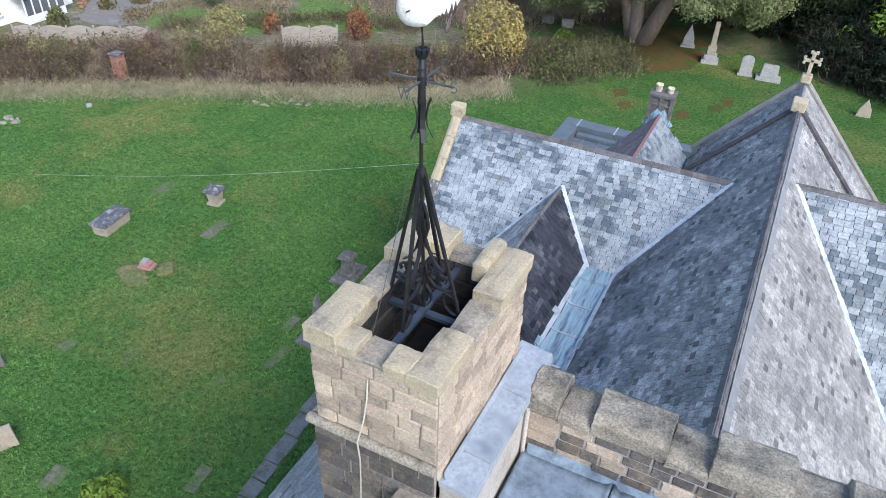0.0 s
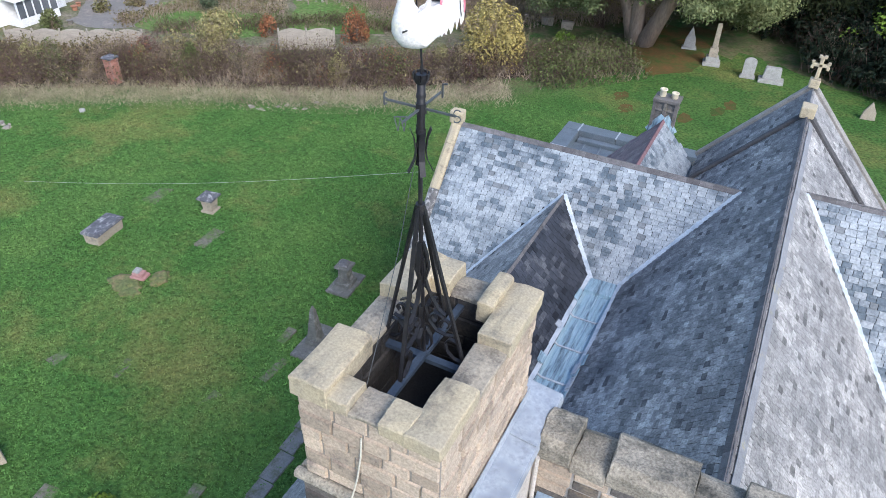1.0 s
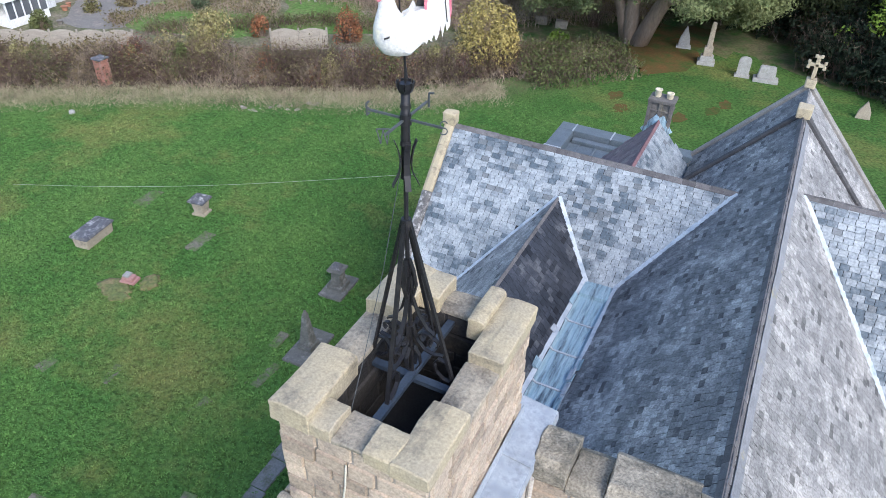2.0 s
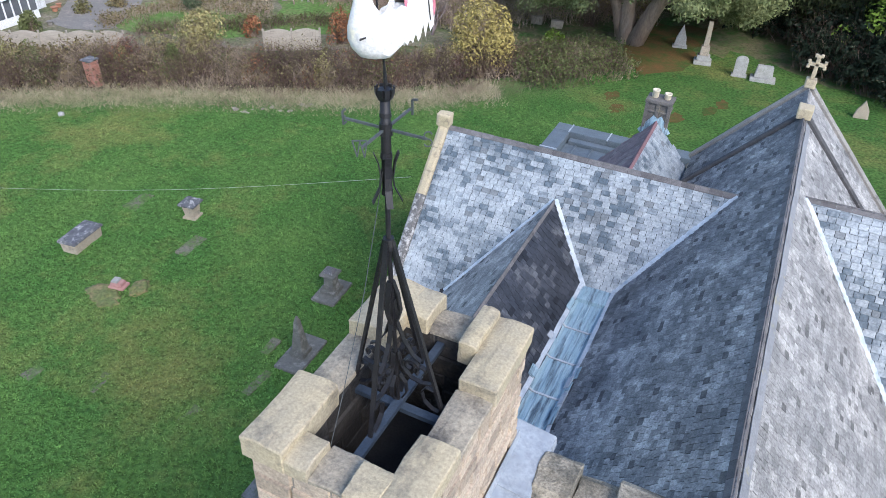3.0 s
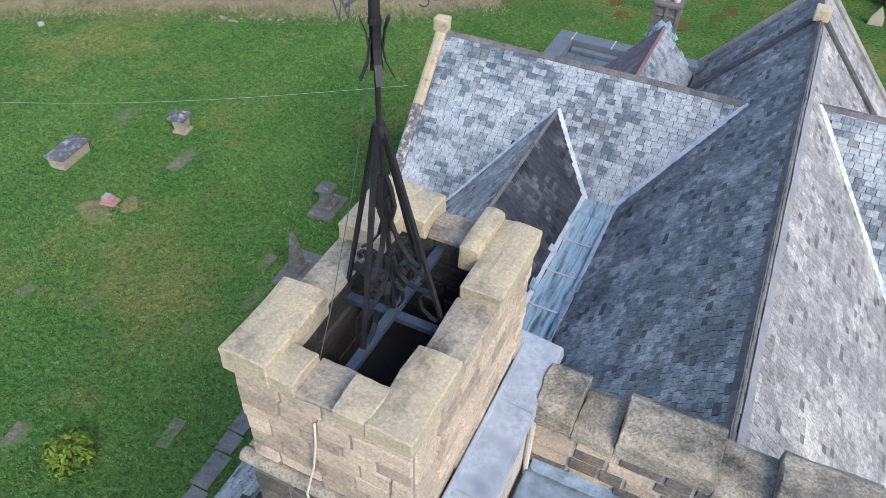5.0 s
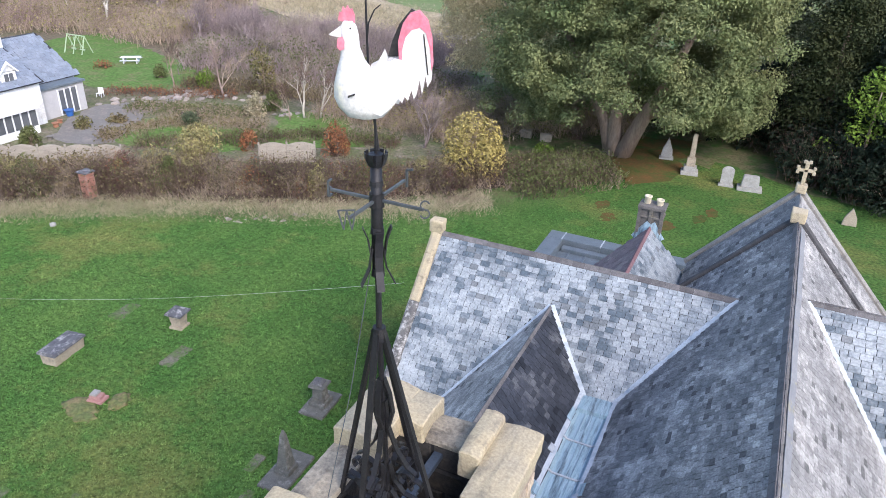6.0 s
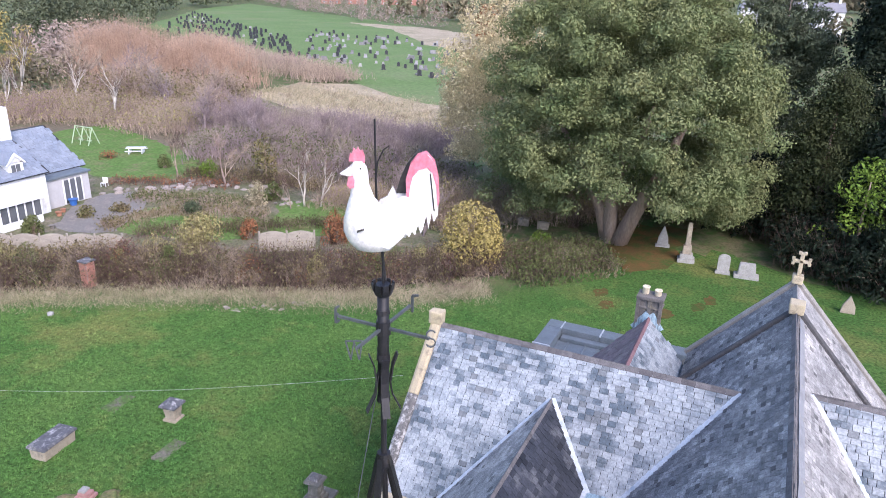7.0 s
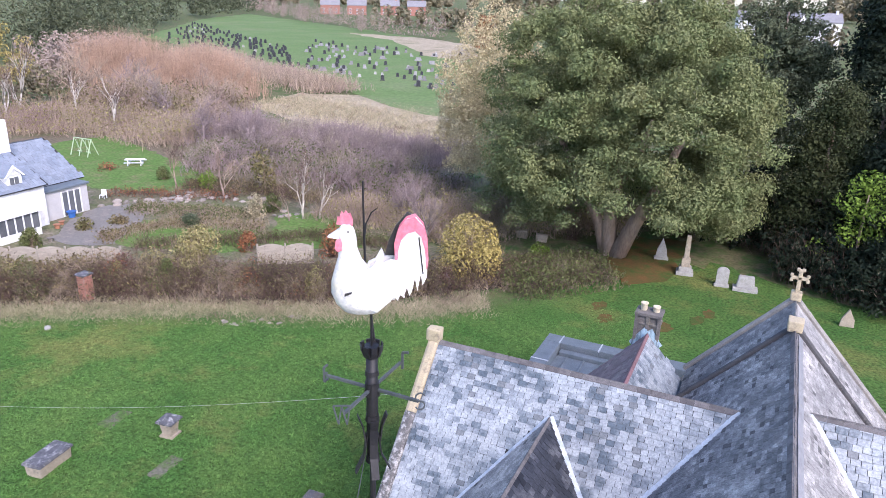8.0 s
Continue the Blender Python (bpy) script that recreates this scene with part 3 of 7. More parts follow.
for k, (x0, x1, y0, y1) in enumerate(((-11.15, -10.2, 29.0, 38.3), (-11.15, -8.0, 38.3, 39.25), (-8.0, -5.0, 38.3, 39.25), (-5.0, -2.5, 38.3, 39.25))):
    part("parapet_capping", boxm(x0 + 0.01, x1 - 0.01, y0 + 0.01, y1 - 0.01, 2.9, 3.5, 0.04), GREY_LEAD, vestry, "grey sheet-metal parapet capping")
for x0, x1, y0, y1 in ((-8.04, -7.96, 38.28, 39.27), (-5.04, -4.96, 38.28, 39.27), (-11.17, -10.18, 35.9, 35.98), (-10.3, -10.22, 38.28, 39.27)):
    part("capping_joint", boxm(x0, x1, y0, y1, 3.44, 3.52, 0.01), LEAD_WHITE, vestry)
part("upstand", boxm(-10.1, -2.7, 37.75, 38.2, 2.97, 3.2, 0.04), GREY_LEAD, vestry)
for k in range(7):
    bm = bmesh.new()
    tube(bm, [(-9.6 + k * 0.95, 29, 3.0), (-9.6 + k * 0.95, 37.8, 3.0)], 0.05, 6)
    part("roof_roll", bm, GREY_LEAD, vestry)

# ---- tower and stair turret ----
def worn(bm, cuts=2, amp=0.012, freq=5.0):
    """Weathered stone: finer faces, pushed in and out a little."""
    bmesh.ops.subdivide_edges(bm, edges=bm.edges[:], cuts=cuts, use_grid_fill=True)
    for v in bm.verts:
        v.co += noise.noise_vector(v.co * freq) * amp + noise.noise_vector(v.co * freq * 3.7) * amp * 0.45


def coping_block(x0, x1, y0, y1, z0, z1, axis="y", shoulder=0.13, amp=0.016):
    """A coping stone with weathered shoulders along its length."""
    c, w = ((x0 + x1) / 2, x1 - x0) if axis == "y" else ((y0 + y1) / 2, y1 - y0)
    lo, hi = (y0, y1) if axis == "y" else (x0, x1)
    bm = bmesh.new()
    prism(bm, [(c - w / 2, z0), (c - w / 2, z1 - shoulder), (c - w * 0.34, z1 - 0.012), (c, z1), (c + w * 0.34, z1 - 0.012), (c + w / 2, z1 - shoulder), (c + w / 2, z0)], lo, hi, axis)
    bmesh.ops.bevel(bm, geom=bm.edges[:], offset=0.012, segments=1, affect="EDGES")
    worn(bm, 2, amp)
    return bm


def block_mesh(material):
    v = [(-0.5, 0, -0.5), (0.5, 0, -0.5), (0.5, 0, 0.5), (-0.5, 0, 0.5), (-0.47, 1, -0.45), (0.47, 1, -0.45), (0.48, 1, 0.44), (-0.46, 1, 0.46)]
    f = [(4, 5, 6, 7), (0, 1, 5, 4), (1, 2, 6, 5), (2, 3, 7, 6), (3, 0, 4, 7)]
    return raw("stone", v, [q[::-1] for q in f], material)


def coursed(parent, o, along, normal, length, z0, z1, course, mean, mesh, gap=0.024):
    """Coursed stones standing proud of the joints, each its own piece, on one wall face."""
    o, al, nr = Vector(o), Vector(along), Vector(normal)
    z, made = z1, 0
    R = Matrix((al, nr, Vector((0, 0, 1)))).transposed()
    while z > z0 + 0.05:
        h = min(course * random.uniform(0.82, 1.2), z - z0)
        a = 0.0
        while a < length - 0.03:
            w = min(mean * random.uniform(0.7, 1.4), length - a)
            if length - a - w < 0.18:
                w = length - a
            ob = new("stone", random.choice(mesh) if isinstance(mesh, tuple) else mesh)
            ob.matrix_basis = Matrix.Translation(o + al * (a + w / 2) + Vector((0, 0, z - h / 2))) @ (R @ Matrix.Rotation(random.uniform(-0.012, 0.012), 3, "Y") @ Matrix.Diagonal((w - gap, random.uniform(0.016, 0.04), h - gap))).to_4x4()
            ob.parent = parent
            a += w
            made += 1
        z -= h


STONE_MESH = block_mesh(mat("sandstone_block", (0.54, 0.43, 0.31), (0.37, 0.30, 0.225), 1.7, 0.92, 0.8, 34, spread=0.25, by="object", c3=(0.19, 0.16, 0.135), c3_scale=1.4, c3_amount=0.3, grain=(0.6, 1.3)))
DARK_MESH = block_mesh(mat("sooty_block", (0.15, 0.13, 0.11), (0.085, 0.078, 0.07), 2.6, 0.92, 0.8, 24, spread=0.3, by="object", c3=(0.24, 0.19, 0.13), c3_scale=1.6, c3_amount=0.35, grain=(0.5, 1.4)))
PALE_RENDER = mat("pale_ashlar", (0.50, 0.46, 0.40), (0.42, 0.38, 0.32), 3, 0.9, 0.3, 30, c3=(0.33, 0.29, 0.24), c3_scale=1.5, c3_amount=0.35)
# inner turret stones and floor: near-black colours stand in for the shaft's shade
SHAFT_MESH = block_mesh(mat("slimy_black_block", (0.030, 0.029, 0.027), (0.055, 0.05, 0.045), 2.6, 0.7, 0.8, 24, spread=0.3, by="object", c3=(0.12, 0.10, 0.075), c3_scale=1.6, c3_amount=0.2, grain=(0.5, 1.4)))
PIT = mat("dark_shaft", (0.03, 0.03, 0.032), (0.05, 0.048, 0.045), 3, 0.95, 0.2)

tower = empty("church_tower", "square sandstone church tower with a crenellated parapet and lead roof", "tower", at=(2, 3.5, 0))
part("tower_wall", boxm(-1.8, 6.6, -6.0, 6.2, 0, 14.35), STONE, tower)
LIME_MORTAR = mat("pale_lime_mortar", (0.40, 0.37, 0.32), (0.28, 0.26, 0.23), 5, 0.95, 0.4, 50)
par = part("parapet", boxm(-1.78, 6.6, 6.24, 6.8, 0, 15.26), LIME_MORTAR, tower)
coursed(par, (-1.78, 6.24, 0), (1, 0, 0), (0, -1, 0), 8.3, 14.3, 15.25, 0.2, 0.36, (DARK_MESH, DARK_MESH, DARK_MESH, STONE_MESH), 0.034)
for x0, x1 in ((-1.36, -0.92), (0.05, 0.58), (1.5, 2.1), (3.1, 3.7)):
    part("sill_stone", coping_block(x0, x1, 6.18, 6.86, 15.22, 15.42, "x", 0.08, 0.022), MOSS_COPING, tower)
for x0, x1 in ((-1.8, -1.36), (-0.92, 0.05), (0.58, 1.5), (2.1, 3.1), (3.7, 4.7)):
    part("merlon", coping_block(x0, x1, 6.19, 6.87, 15.25, 15.58 + random.uniform(-0.03, 0.03), "x", 0.1, 0.026), MOSS_COPING, tower)
lead = part("lead_roof", boxm(-1.75, 6.4, -5.5, 6.24, 14.36, 14.42), DEEP_LEAD, tower, "sheet lead tower roof with rolls")
for k in range(6):
    for j in range(3):
        bm = bmesh.new()
        bmesh.ops.create_grid(bm, x_segments=22, y_segments=30, size=0.5)
        for v in bm.verts:
            u, w = v.co.x, v.co.y
            x, y = -1.1 + k * 1.28 + u * 1.26, 4.25 - j * 3.9 + w * 3.86
            fold = noise.noise(Vector((x * 1.3 + y * 0.5, y * 0.45 + j * 7, k * 3.1)))
            edge = max(0.0, abs(u) - 0.44) * 1.1 + max(0.0, abs(w) - 0.485) * 1.2
            v.co = Vector((x, y, 14.455 + 0.035 * fold + 0.02 * noise.noise(Vector((x * 4, y * 2, 1.0))) + edge))
        bmesh.ops.solidify(bm, geom=bm.faces[:], thickness=0.006)
        part("lead_sheet", bm, DEEP_LEAD, lead, smooth=True)
strip("lead_upstand", tower, (-1.7, 6.2, 14.5), (6.3, 6.2, 14.5), (0, -1, 0.6), 0.22, DEEP_LEAD, 0.02)
# lead-covered ledge along the turret
bm = boxm(-2.22, -1.79, 4.46, 7.02, 14.3, 15.5)
part("ledge_wall", bm, PALE_RENDER, tower)
bm = bmesh.new()
prism(bm, [(-2.24, 15.48), (-2.24, 15.62), (-1.76, 15.56), (-1.74, 15.42), (-1.77, 15.42), (-1.8, 15.5)], 4.42, 7.05, "y")
bmesh.ops.bevel(bm, geom=bm.edges[:], offset=0.012, segments=2, affect="EDGES")
part("lead_capping", bm, CAP_LEAD, tower, "pale sheet lead capping")
for y in (4.95, 6.1):
    bm = bmesh.new()
    flat_bar(bm, [(-2.22, y, 15.635), (-1.77, y, 15.575), (-1.75, y, 15.45)], 0.035, 0.02, (0, 1, 0))
    part("lead_joint", bm, CAP_LEAD, tower)
strip("flashing", tower, (-2.165, 4.46, 15.67), (-2.165, 6.8, 15.67), (1, 0, 0.1), 0.13, CAP_LEAD, 0.035, 0.012)
bm = bmesh.new()
tube(bm, [(-1.74, 6.12, 15.35), (-1.74, 6.12, 14.4)], 0.03, 8)
part("down_pipe", bm, PALE_RENDER, tower)

turret = empty("stair_turret", "square sandstone stair turret with battlements and an open dark top", "turret", at=(-3.0, 5.5, 0))
X0, X1, YN, YF = -3.785, -2.19, 4.37, 6.74
for x0, x1, y0, y1 in ((X0, X1, YN, YN + 0.3), (X0, X1, YF - 0.3, YF), (X0, X0 + 0.3, YN + 0.3, YF - 0.3), (X1 - 0.3, X1, YN + 0.3, YF - 0.3)):
    w = part("turret_wall", boxm(x0, x1, y0, y1, 12.6, 17.14), MORTAR, turret)
    if y1 < 5:
        coursed(w, (X0, YN, 0), (1, 0, 0), (0, -1, 0), X1 - X0, 15.92, 17.13, 0.2, 0.34, STONE_MESH)
    elif x0 > -3:
        coursed(w, (X1, YN, 0), (0, 1, 0), (1, 0, 0), YF - YN, 15.6, 17.13, 0.2, 0.34, STONE_MESH)
    elif x1 < -3.3 and y1 < 6.5:
        coursed(w, (X0, YF, 0), (0, -1, 0), (-1, 0, 0), YF - YN, 15.92, 17.13, 0.2, 0.34, STONE_MESH)
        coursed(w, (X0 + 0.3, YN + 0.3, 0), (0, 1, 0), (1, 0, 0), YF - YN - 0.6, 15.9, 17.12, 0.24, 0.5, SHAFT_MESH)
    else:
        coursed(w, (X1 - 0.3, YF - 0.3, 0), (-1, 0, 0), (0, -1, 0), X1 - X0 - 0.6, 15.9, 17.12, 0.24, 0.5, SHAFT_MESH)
base = part("turret_base", boxm(X0 - 0.05, X1 + 0.0, YN - 0.04, YF, 0, 15.84), MORTAR, turret)
coursed(base, (X0 - 0.05, YN - 0.04, 0), (1, 0, 0), (0, -1, 0), X1 - X0 + 0.05, 12.4, 15.84, 0.23, 0.42, DARK_MESH)
for x0, x1, y0, y1, ax in ((X0 - 0.12, X1 + 0.01, YN - 0.12, YN + 0.02, "x"), (X0 - 0.12, X0 + 0.02, YN + 0.02, YF, "y")):
    part("string_course", coping_block(x0, x1, y0, y1, 15.84, 15.93, ax, 0.05, 0.006), MOSS_COPING, turret)
part("weathering_stone", coping_block(-2.75, -2.1, 4.0, 4.42, 14.6, 15.35, "y", 0.3), STONE, turret)
# added thin dark sheets hide the pale joints, to paint in the shaft's shade
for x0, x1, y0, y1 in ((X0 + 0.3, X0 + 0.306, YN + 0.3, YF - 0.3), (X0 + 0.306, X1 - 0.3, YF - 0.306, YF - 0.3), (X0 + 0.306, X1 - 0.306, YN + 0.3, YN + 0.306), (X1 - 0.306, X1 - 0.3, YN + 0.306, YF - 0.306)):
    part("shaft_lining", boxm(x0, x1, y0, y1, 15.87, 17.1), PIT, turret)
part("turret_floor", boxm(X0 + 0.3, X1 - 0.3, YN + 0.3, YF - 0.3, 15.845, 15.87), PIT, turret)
SILL_STONE = mat("stained_sill_stone", (0.40, 0.345, 0.25), (0.27, 0.24, 0.185), 1.8, 0.92, 0.5, 34, c3=(0.13, 0.115, 0.095), c3_scale=2.6, c3_amount=0.4, grain=(0.55, 1.35))
MERLONS = (
    (-3.835, -3.40, 4.31, 5.18, 17.45, "y"), (-3.42, -3.17, 4.32, 4.68, 17.36, "x"),
    (-2.81, -2.50, 4.27, 4.64, 17.37, "x"), (-2.53, -2.14, 4.26, 5.09, 17.38, "y"),
    (-2.50, -2.12, 5.78, 6.77, 17.40, "y"), (-2.69, -2.49, 6.16, 6.78, 17.47, "y"),
    (-3.815, -3.36, 5.98, 6.80, 17.44, "y"), (-3.38, -3.12, 6.36, 6.82, 17.42, "x"),
)
for x0, x1, y0, y1, z1, ax in MERLONS:
    part("merlon", coping_block(x0, x1, y0, y1, 17.13, z1 - 0.05, ax, 0.028, 0.013), COPING, turret)
for x0, x1, y0, y1, ax in ((-3.18, -2.80, 4.33, 4.72, "x"), (-2.52, -2.15, 5.08, 5.79, "y"), (-3.815, -3.47, 5.17, 5.99, "y"), (-3.13, -2.68, 6.4, 6.78, "x")):
    part("sill_stone", coping_block(x0, x1, y0, y1, 17.12, 17.2, ax, 0.02), SILL_STONE, turret)
for a, b in (((-3.0, 4.6, 17.02), (-2.98, 6.5, 17.02)), ((-3.6, 5.54, 16.96), (-2.42, 5.53, 16.96))):
    bm = bmesh.new()
    flat_bar(bm, [a, b], 0.085, 0.055, (1, 0, 0) if a[0] > -3.2 else (0, 1, 0))
    part("cross_beam", bm, STEEL_BLUE, turret, "blue-grey painted steel beam")

# cream cable on the turret wall
CREAM = mat("cream_cable", (0.55, 0.52, 0.42), (0.48, 0.45, 0.36), 10, 0.6, 0.0)
bm = bmesh.new()
tube(bm, [(-3.03, 4.325, 16.9), (-3.05, 4.32, 16.6), (-3.1, 4.31, 16.25), (-3.13, 4.2, 15.96), (-3.12, 4.2, 15.84), (-3.17, 4.29, 15.5), (-3.2, 4.29, 14.6), (-3.2, 4.29, 12.5)], 0.011, 6)
thing("cable", bm, CREAM, "thin cream cable fixed down the turret wall", "cable", smooth=True)

# ---- weathervane ----
PX, PY = -2.98, 5.40
BX, BY, BZ = -3.0, 5.54, 17.05
vane = empty("weathervane", "black wrought iron weathervane on a scrolled pyramid frame", "weathervane", at=(BX, BY, BZ))


def arc(c, r, a0, a1, n=10, k=1.0):
    return [(c[0] + r * (k ** (i / n)) * math.cos(radians(a0 + (a1 - a0) * i / n)), c[1] + r * (k ** (i / n)) * math.sin(radians(a0 + (a1 - a0) * i / n))) for i in range(n + 1)]


bm = bmesh.new()
tube(bm, [(BX, BY, BZ), (PX, PY, 18.95), (PX, PY, 19.5)], 0.02, 8)
part("inner_pole", bm, IRON, vane)
bm = bmesh.new()
tube(bm, [(PX, PY, 19.42), (PX, PY, 20.2)], 0.036, 12)
part("pole", bm, IRON, vane, smooth=True)
for z0, z1, r in ((20.16, 20.22, 0.05), (20.02, 20.05, 0.045), (19.88, 19.97, 0.05), (19.70, 19.74, 0.046), (19.4, 19.45, 0.045), (18.9, 19.0, 0.05)):
    bm = bmesh.new()
    tube(bm, [(PX, PY, z0), (PX, PY, (z0 + z1) / 2), (PX, PY, z1)], r, 10, r * 0.9)
    part("collar", bm, IRON, vane)
for k in range(8):
    a = radians(45 * k)
    bm = bmesh.new()
    flat_bar(bm, [(PX + math.cos(a) * r, PY + math.sin(a) * r, z) for r, z in ((0.045, 20.15), (0.062, 20.19), (0.066, 20.23))], 0.035, 0.008, (-math.sin(a), math.cos(a), 0))
    part("petal", bm, IRON, vane)
for k in range(4):
    a = radians(90 * k + 40)
    for prof in (((0.045, 19.55), (0.06, 19.66), (0.09, 19.74)), ((0.035, 19.6), (0.055, 19.45), (0.11, 19.33))):
        bm = bmesh.new()
        flat_bar(bm, [(PX + math.cos(a) * r, PY + math.sin(a) * r, z) for r, z in prof], 0.05, 0.008, (-math.sin(a), math.cos(a), 0))
        part("leaf_strip", bm, IRON, vane)
GREEN_IRON = mat("grey_green_iron", (0.05, 0.058, 0.06), (0.085, 0.095, 0.095), 8, 0.5, 0.15, 50)
for a, L in ((0, 0.32), (90, 0.36), (180, 0.33), (270, 0.31)):
    d = Vector((math.cos(radians(a)), math.sin(radians(a)), 0))
    bm = bmesh.new()
    flat_bar(bm, [Vector((PX, PY, 19.925)) + d * 0.04, Vector((PX, PY, 19.925)) + d * L], 0.017, 0.017, (0, 0, 1))
    arm = part("arm", bm, GREEN_IRON, vane)
    e = Vector((PX, PY, 19.925)) + d * (L + 0.01)
    bm = bmesh.new()
    if a == 0:
        s = arc((0, 0.045), 0.042, 20, 270, 9) + arc((0, -0.04), 0.042, 90, -160, 9)
        flat_bar(bm, [e + Vector((u * 0.85, u * 0.5, w)) for u, w in [(0.66 * i, 0.66 * j) for i, j in s]], 0.008, 0.008, (0.5, -0.85, 0))
    elif a == 270:
        for p, q in (((-0.06, 0.05), (-0.03, -0.07)), ((-0.03, -0.07), (-0.01, 0.05)), ((-0.01, 0.05), (0.02, -0.07)), ((0.02, -0.07), (0.04, 0.05)), ((-0.06, 0.05), (0.04, 0.055))):
            flat_bar(bm, [e + Vector((p[0] * 0.9, p[0] * 0.4, p[1])), e + Vector((q[0] * 0.9, q[0] * 0.4, q[1]))], 0.008, 0.008, (-0.4, 0.9, 0))
    elif a == 90:
        for p, q in (((0.0, 0.06), (0.0, -0.06)), ((0.0, 0.06), (0.045, 0.07))):
            flat_bar(bm, [e + Vector((p[0], 0.02, p[1])), e + Vector((q[0], 0.02, q[1]))], 0.014, 0.014, (0, 1, 0))
    else:
        for p, q in (((0, 0.05), (0, -0.05)), ((0, 0.05), (0.04, 0.05)), ((0, 0), (0.03, 0)), ((0, -0.05), (0.04, -0.05))):
            flat_bar(bm, [e + Vector((-0.01, p[0], p[1])), e + Vector((-0.01, q[0], q[1]))], 0.012, 0.012, (1, 0, 0))
    part("pointer", bm, GREEN_IRON, arm)
FEET = ((0.46, 0.02), (-0.01, 0.50), (-0.49, 0.04), (0.0, -0.51))
for fx, fy in FEET:
    foot, top = Vector((BX + fx, BY + fy, BZ + 0.0)), Vector((PX + fx * 0.07, PY + fy * 0.07, 18.97))
    if fy > 0.3:
        foot.z += 0.02
    d = Vector((fx, fy, 0)).normalized()
    side = Vector((-d.y, d.x, 0))
    bm = bmesh.new()
    flat_bar(bm, [foot, top], 0.04, 0.028, side)
    part("leg", bm, IRON, vane)
    L = Vector((fx, fy, 0)).length
    axis = Vector((BX, BY, 0))

    def at(r, z):
        k = (z - BZ) / (18.97 - BZ)
        return axis + (Vector((PX, PY, 0)) - axis) * k + d * r + Vector((0, 0, z))

    scrolls = (
        [(0.02, 18.35), (0.035, 18.1), (0.09, 17.9), (0.18, 17.74), (0.26, 17.68)],
        [(0.02, 18.55), (0.06, 18.42), (0.08, 18.25), (0.04, 18.1), (0.02, 18.0)],
        [(0.03, 17.72), (0.06, 17.55), (0.15, 17.43), (0.26, 17.40), (0.36, 17.42)],
        arc((0.16, 17.60), 0.085, -60, 260, 14, 0.62),
        arc((0.26, 17.56), 0.065, 240, -60, 12, 0.7),
        [(0.40, 17.34), (0.31, 17.36), (0.26, 17.28), (0.28, 17.16), (0.36, 17.08), (0.43, 17.06)],
        [(0.05, 17.10), (0.1, 17.2), (0.09, 17.32), (0.03, 17.42)],
    )
    for s in scrolls:
        bm = bmesh.new()
        flat_bar(bm, [at(r * L / 0.48, z) for r, z in s], 0.042, 0.015, side)
        part("scroll", bm, IRON, vane)
# lightning rod with its hook beside the bird
bm = bmesh.new()
tube(bm, [(PX - 0.01, PY + 0.05, 20.2), (PX - 0.075, PY + 0.06, 20.7), (PX - 0.09, PY + 0.07, 21.2)], 0.009, 6, 0.006)
rod = part("lightning_rod", bm, IRON, vane)
bm = bmesh.new()
tube(bm, [(PX - 0.08, PY + 0.062, 20.86), (PX - 0.07, PY + 0.066, 20.95), (PX - 0.04, PY + 0.08, 21.02), (PX - 0.005, PY + 0.09, 21.05)], 0.006, 6, 0.003)
part("hook", bm, IRON, rod)
bm = bmesh.new()
tube(bm, [(PX, PY, 20.2), (PX + 0.0, PY, 20.32), (PX, PY, 20.45)], 0.008, 8, 0.007)
part("spindle", bm, IRON, vane)
# guy cable down to the turret's corner
bm = bmesh.new()
tube(bm, [(PX - 0.05, PY - 0.02, 19.4), (-3.13, 5.25, 18.5), (-3.24, 5.0, 17.5), (-3.2, 4.66, 17.08)], 0.0035, 5)
thing("cable", bm, GREEN_IRON, "thin grey lightning cable hanging from the weathervane", "cable")

# ---- painted metal bird on top: one plain mesh ----
BIRD_W = mat("white_paint", (0.74, 0.72, 0.69), (0.68, 0.66, 0.61), 8, 0.5, 0.1, 40, c3=(0.70, 0.66, 0.5), c3_scale=5, c3_amount=0.2)
BIRD_R = mat("faded_red_paint", (0.60, 0.13, 0.19), (0.66, 0.25, 0.30), 12, 0.5, 0.1, 40)
BIRD_K = mat("bird_dark", (0.02, 0.02, 0.02), (0.05, 0.045, 0.04), 10, 0.6, 0.1)
bm = bmesh.new()
UD = Vector((0.908, 0.42, 0))
ND = Vector((-0.42, 0.908, 0))
O = Vector((PX, PY, 0))


def bird_ring(u, z, ru, rn, tilt=0.0, n=16):
    """A ring of the hollow body: centre (u, z), half sizes along the body and across it."""
    c, s = math.cos(tilt), math.sin(tilt)
    return [bm.verts.new(O + UD * (u + ru * math.cos(a) * c) + ND * (rn * math.sin(a)) + Vector((0, 0, z + ru * math.cos(a) * s))) for a in [2 * math.pi * i / n for i in range(n)]]


rings = [bird_ring(*q) for q in (
    (-0.055, 20.428, 0.03, 0.02), (-0.055, 20.445, 0.105, 0.06), (-0.055, 20.50, 0.155, 0.085), (-0.06, 20.57, 0.172, 0.095, 0.1), (-0.07, 20.64, 0.16, 0.092, 0.08),
    (-0.10, 20.71, 0.105, 0.075, -0.1), (-0.117, 20.77, 0.07, 0.05, -0.1), (-0.128, 20.84, 0.052, 0.04), (-0.132, 20.90, 0.052, 0.04), (-0.135, 20.945, 0.045, 0.036), (-0.135, 20.975, 0.025, 0.02))]
for a, b in zip(rings, rings[1:]):
    for i in range(16):
        bm.faces.new((a[i], a[(i + 1) % 16], b[(i + 1) % 16], b[i]))
bm.faces.new(rings[0][::-1]), bm.faces.new(rings[-1])


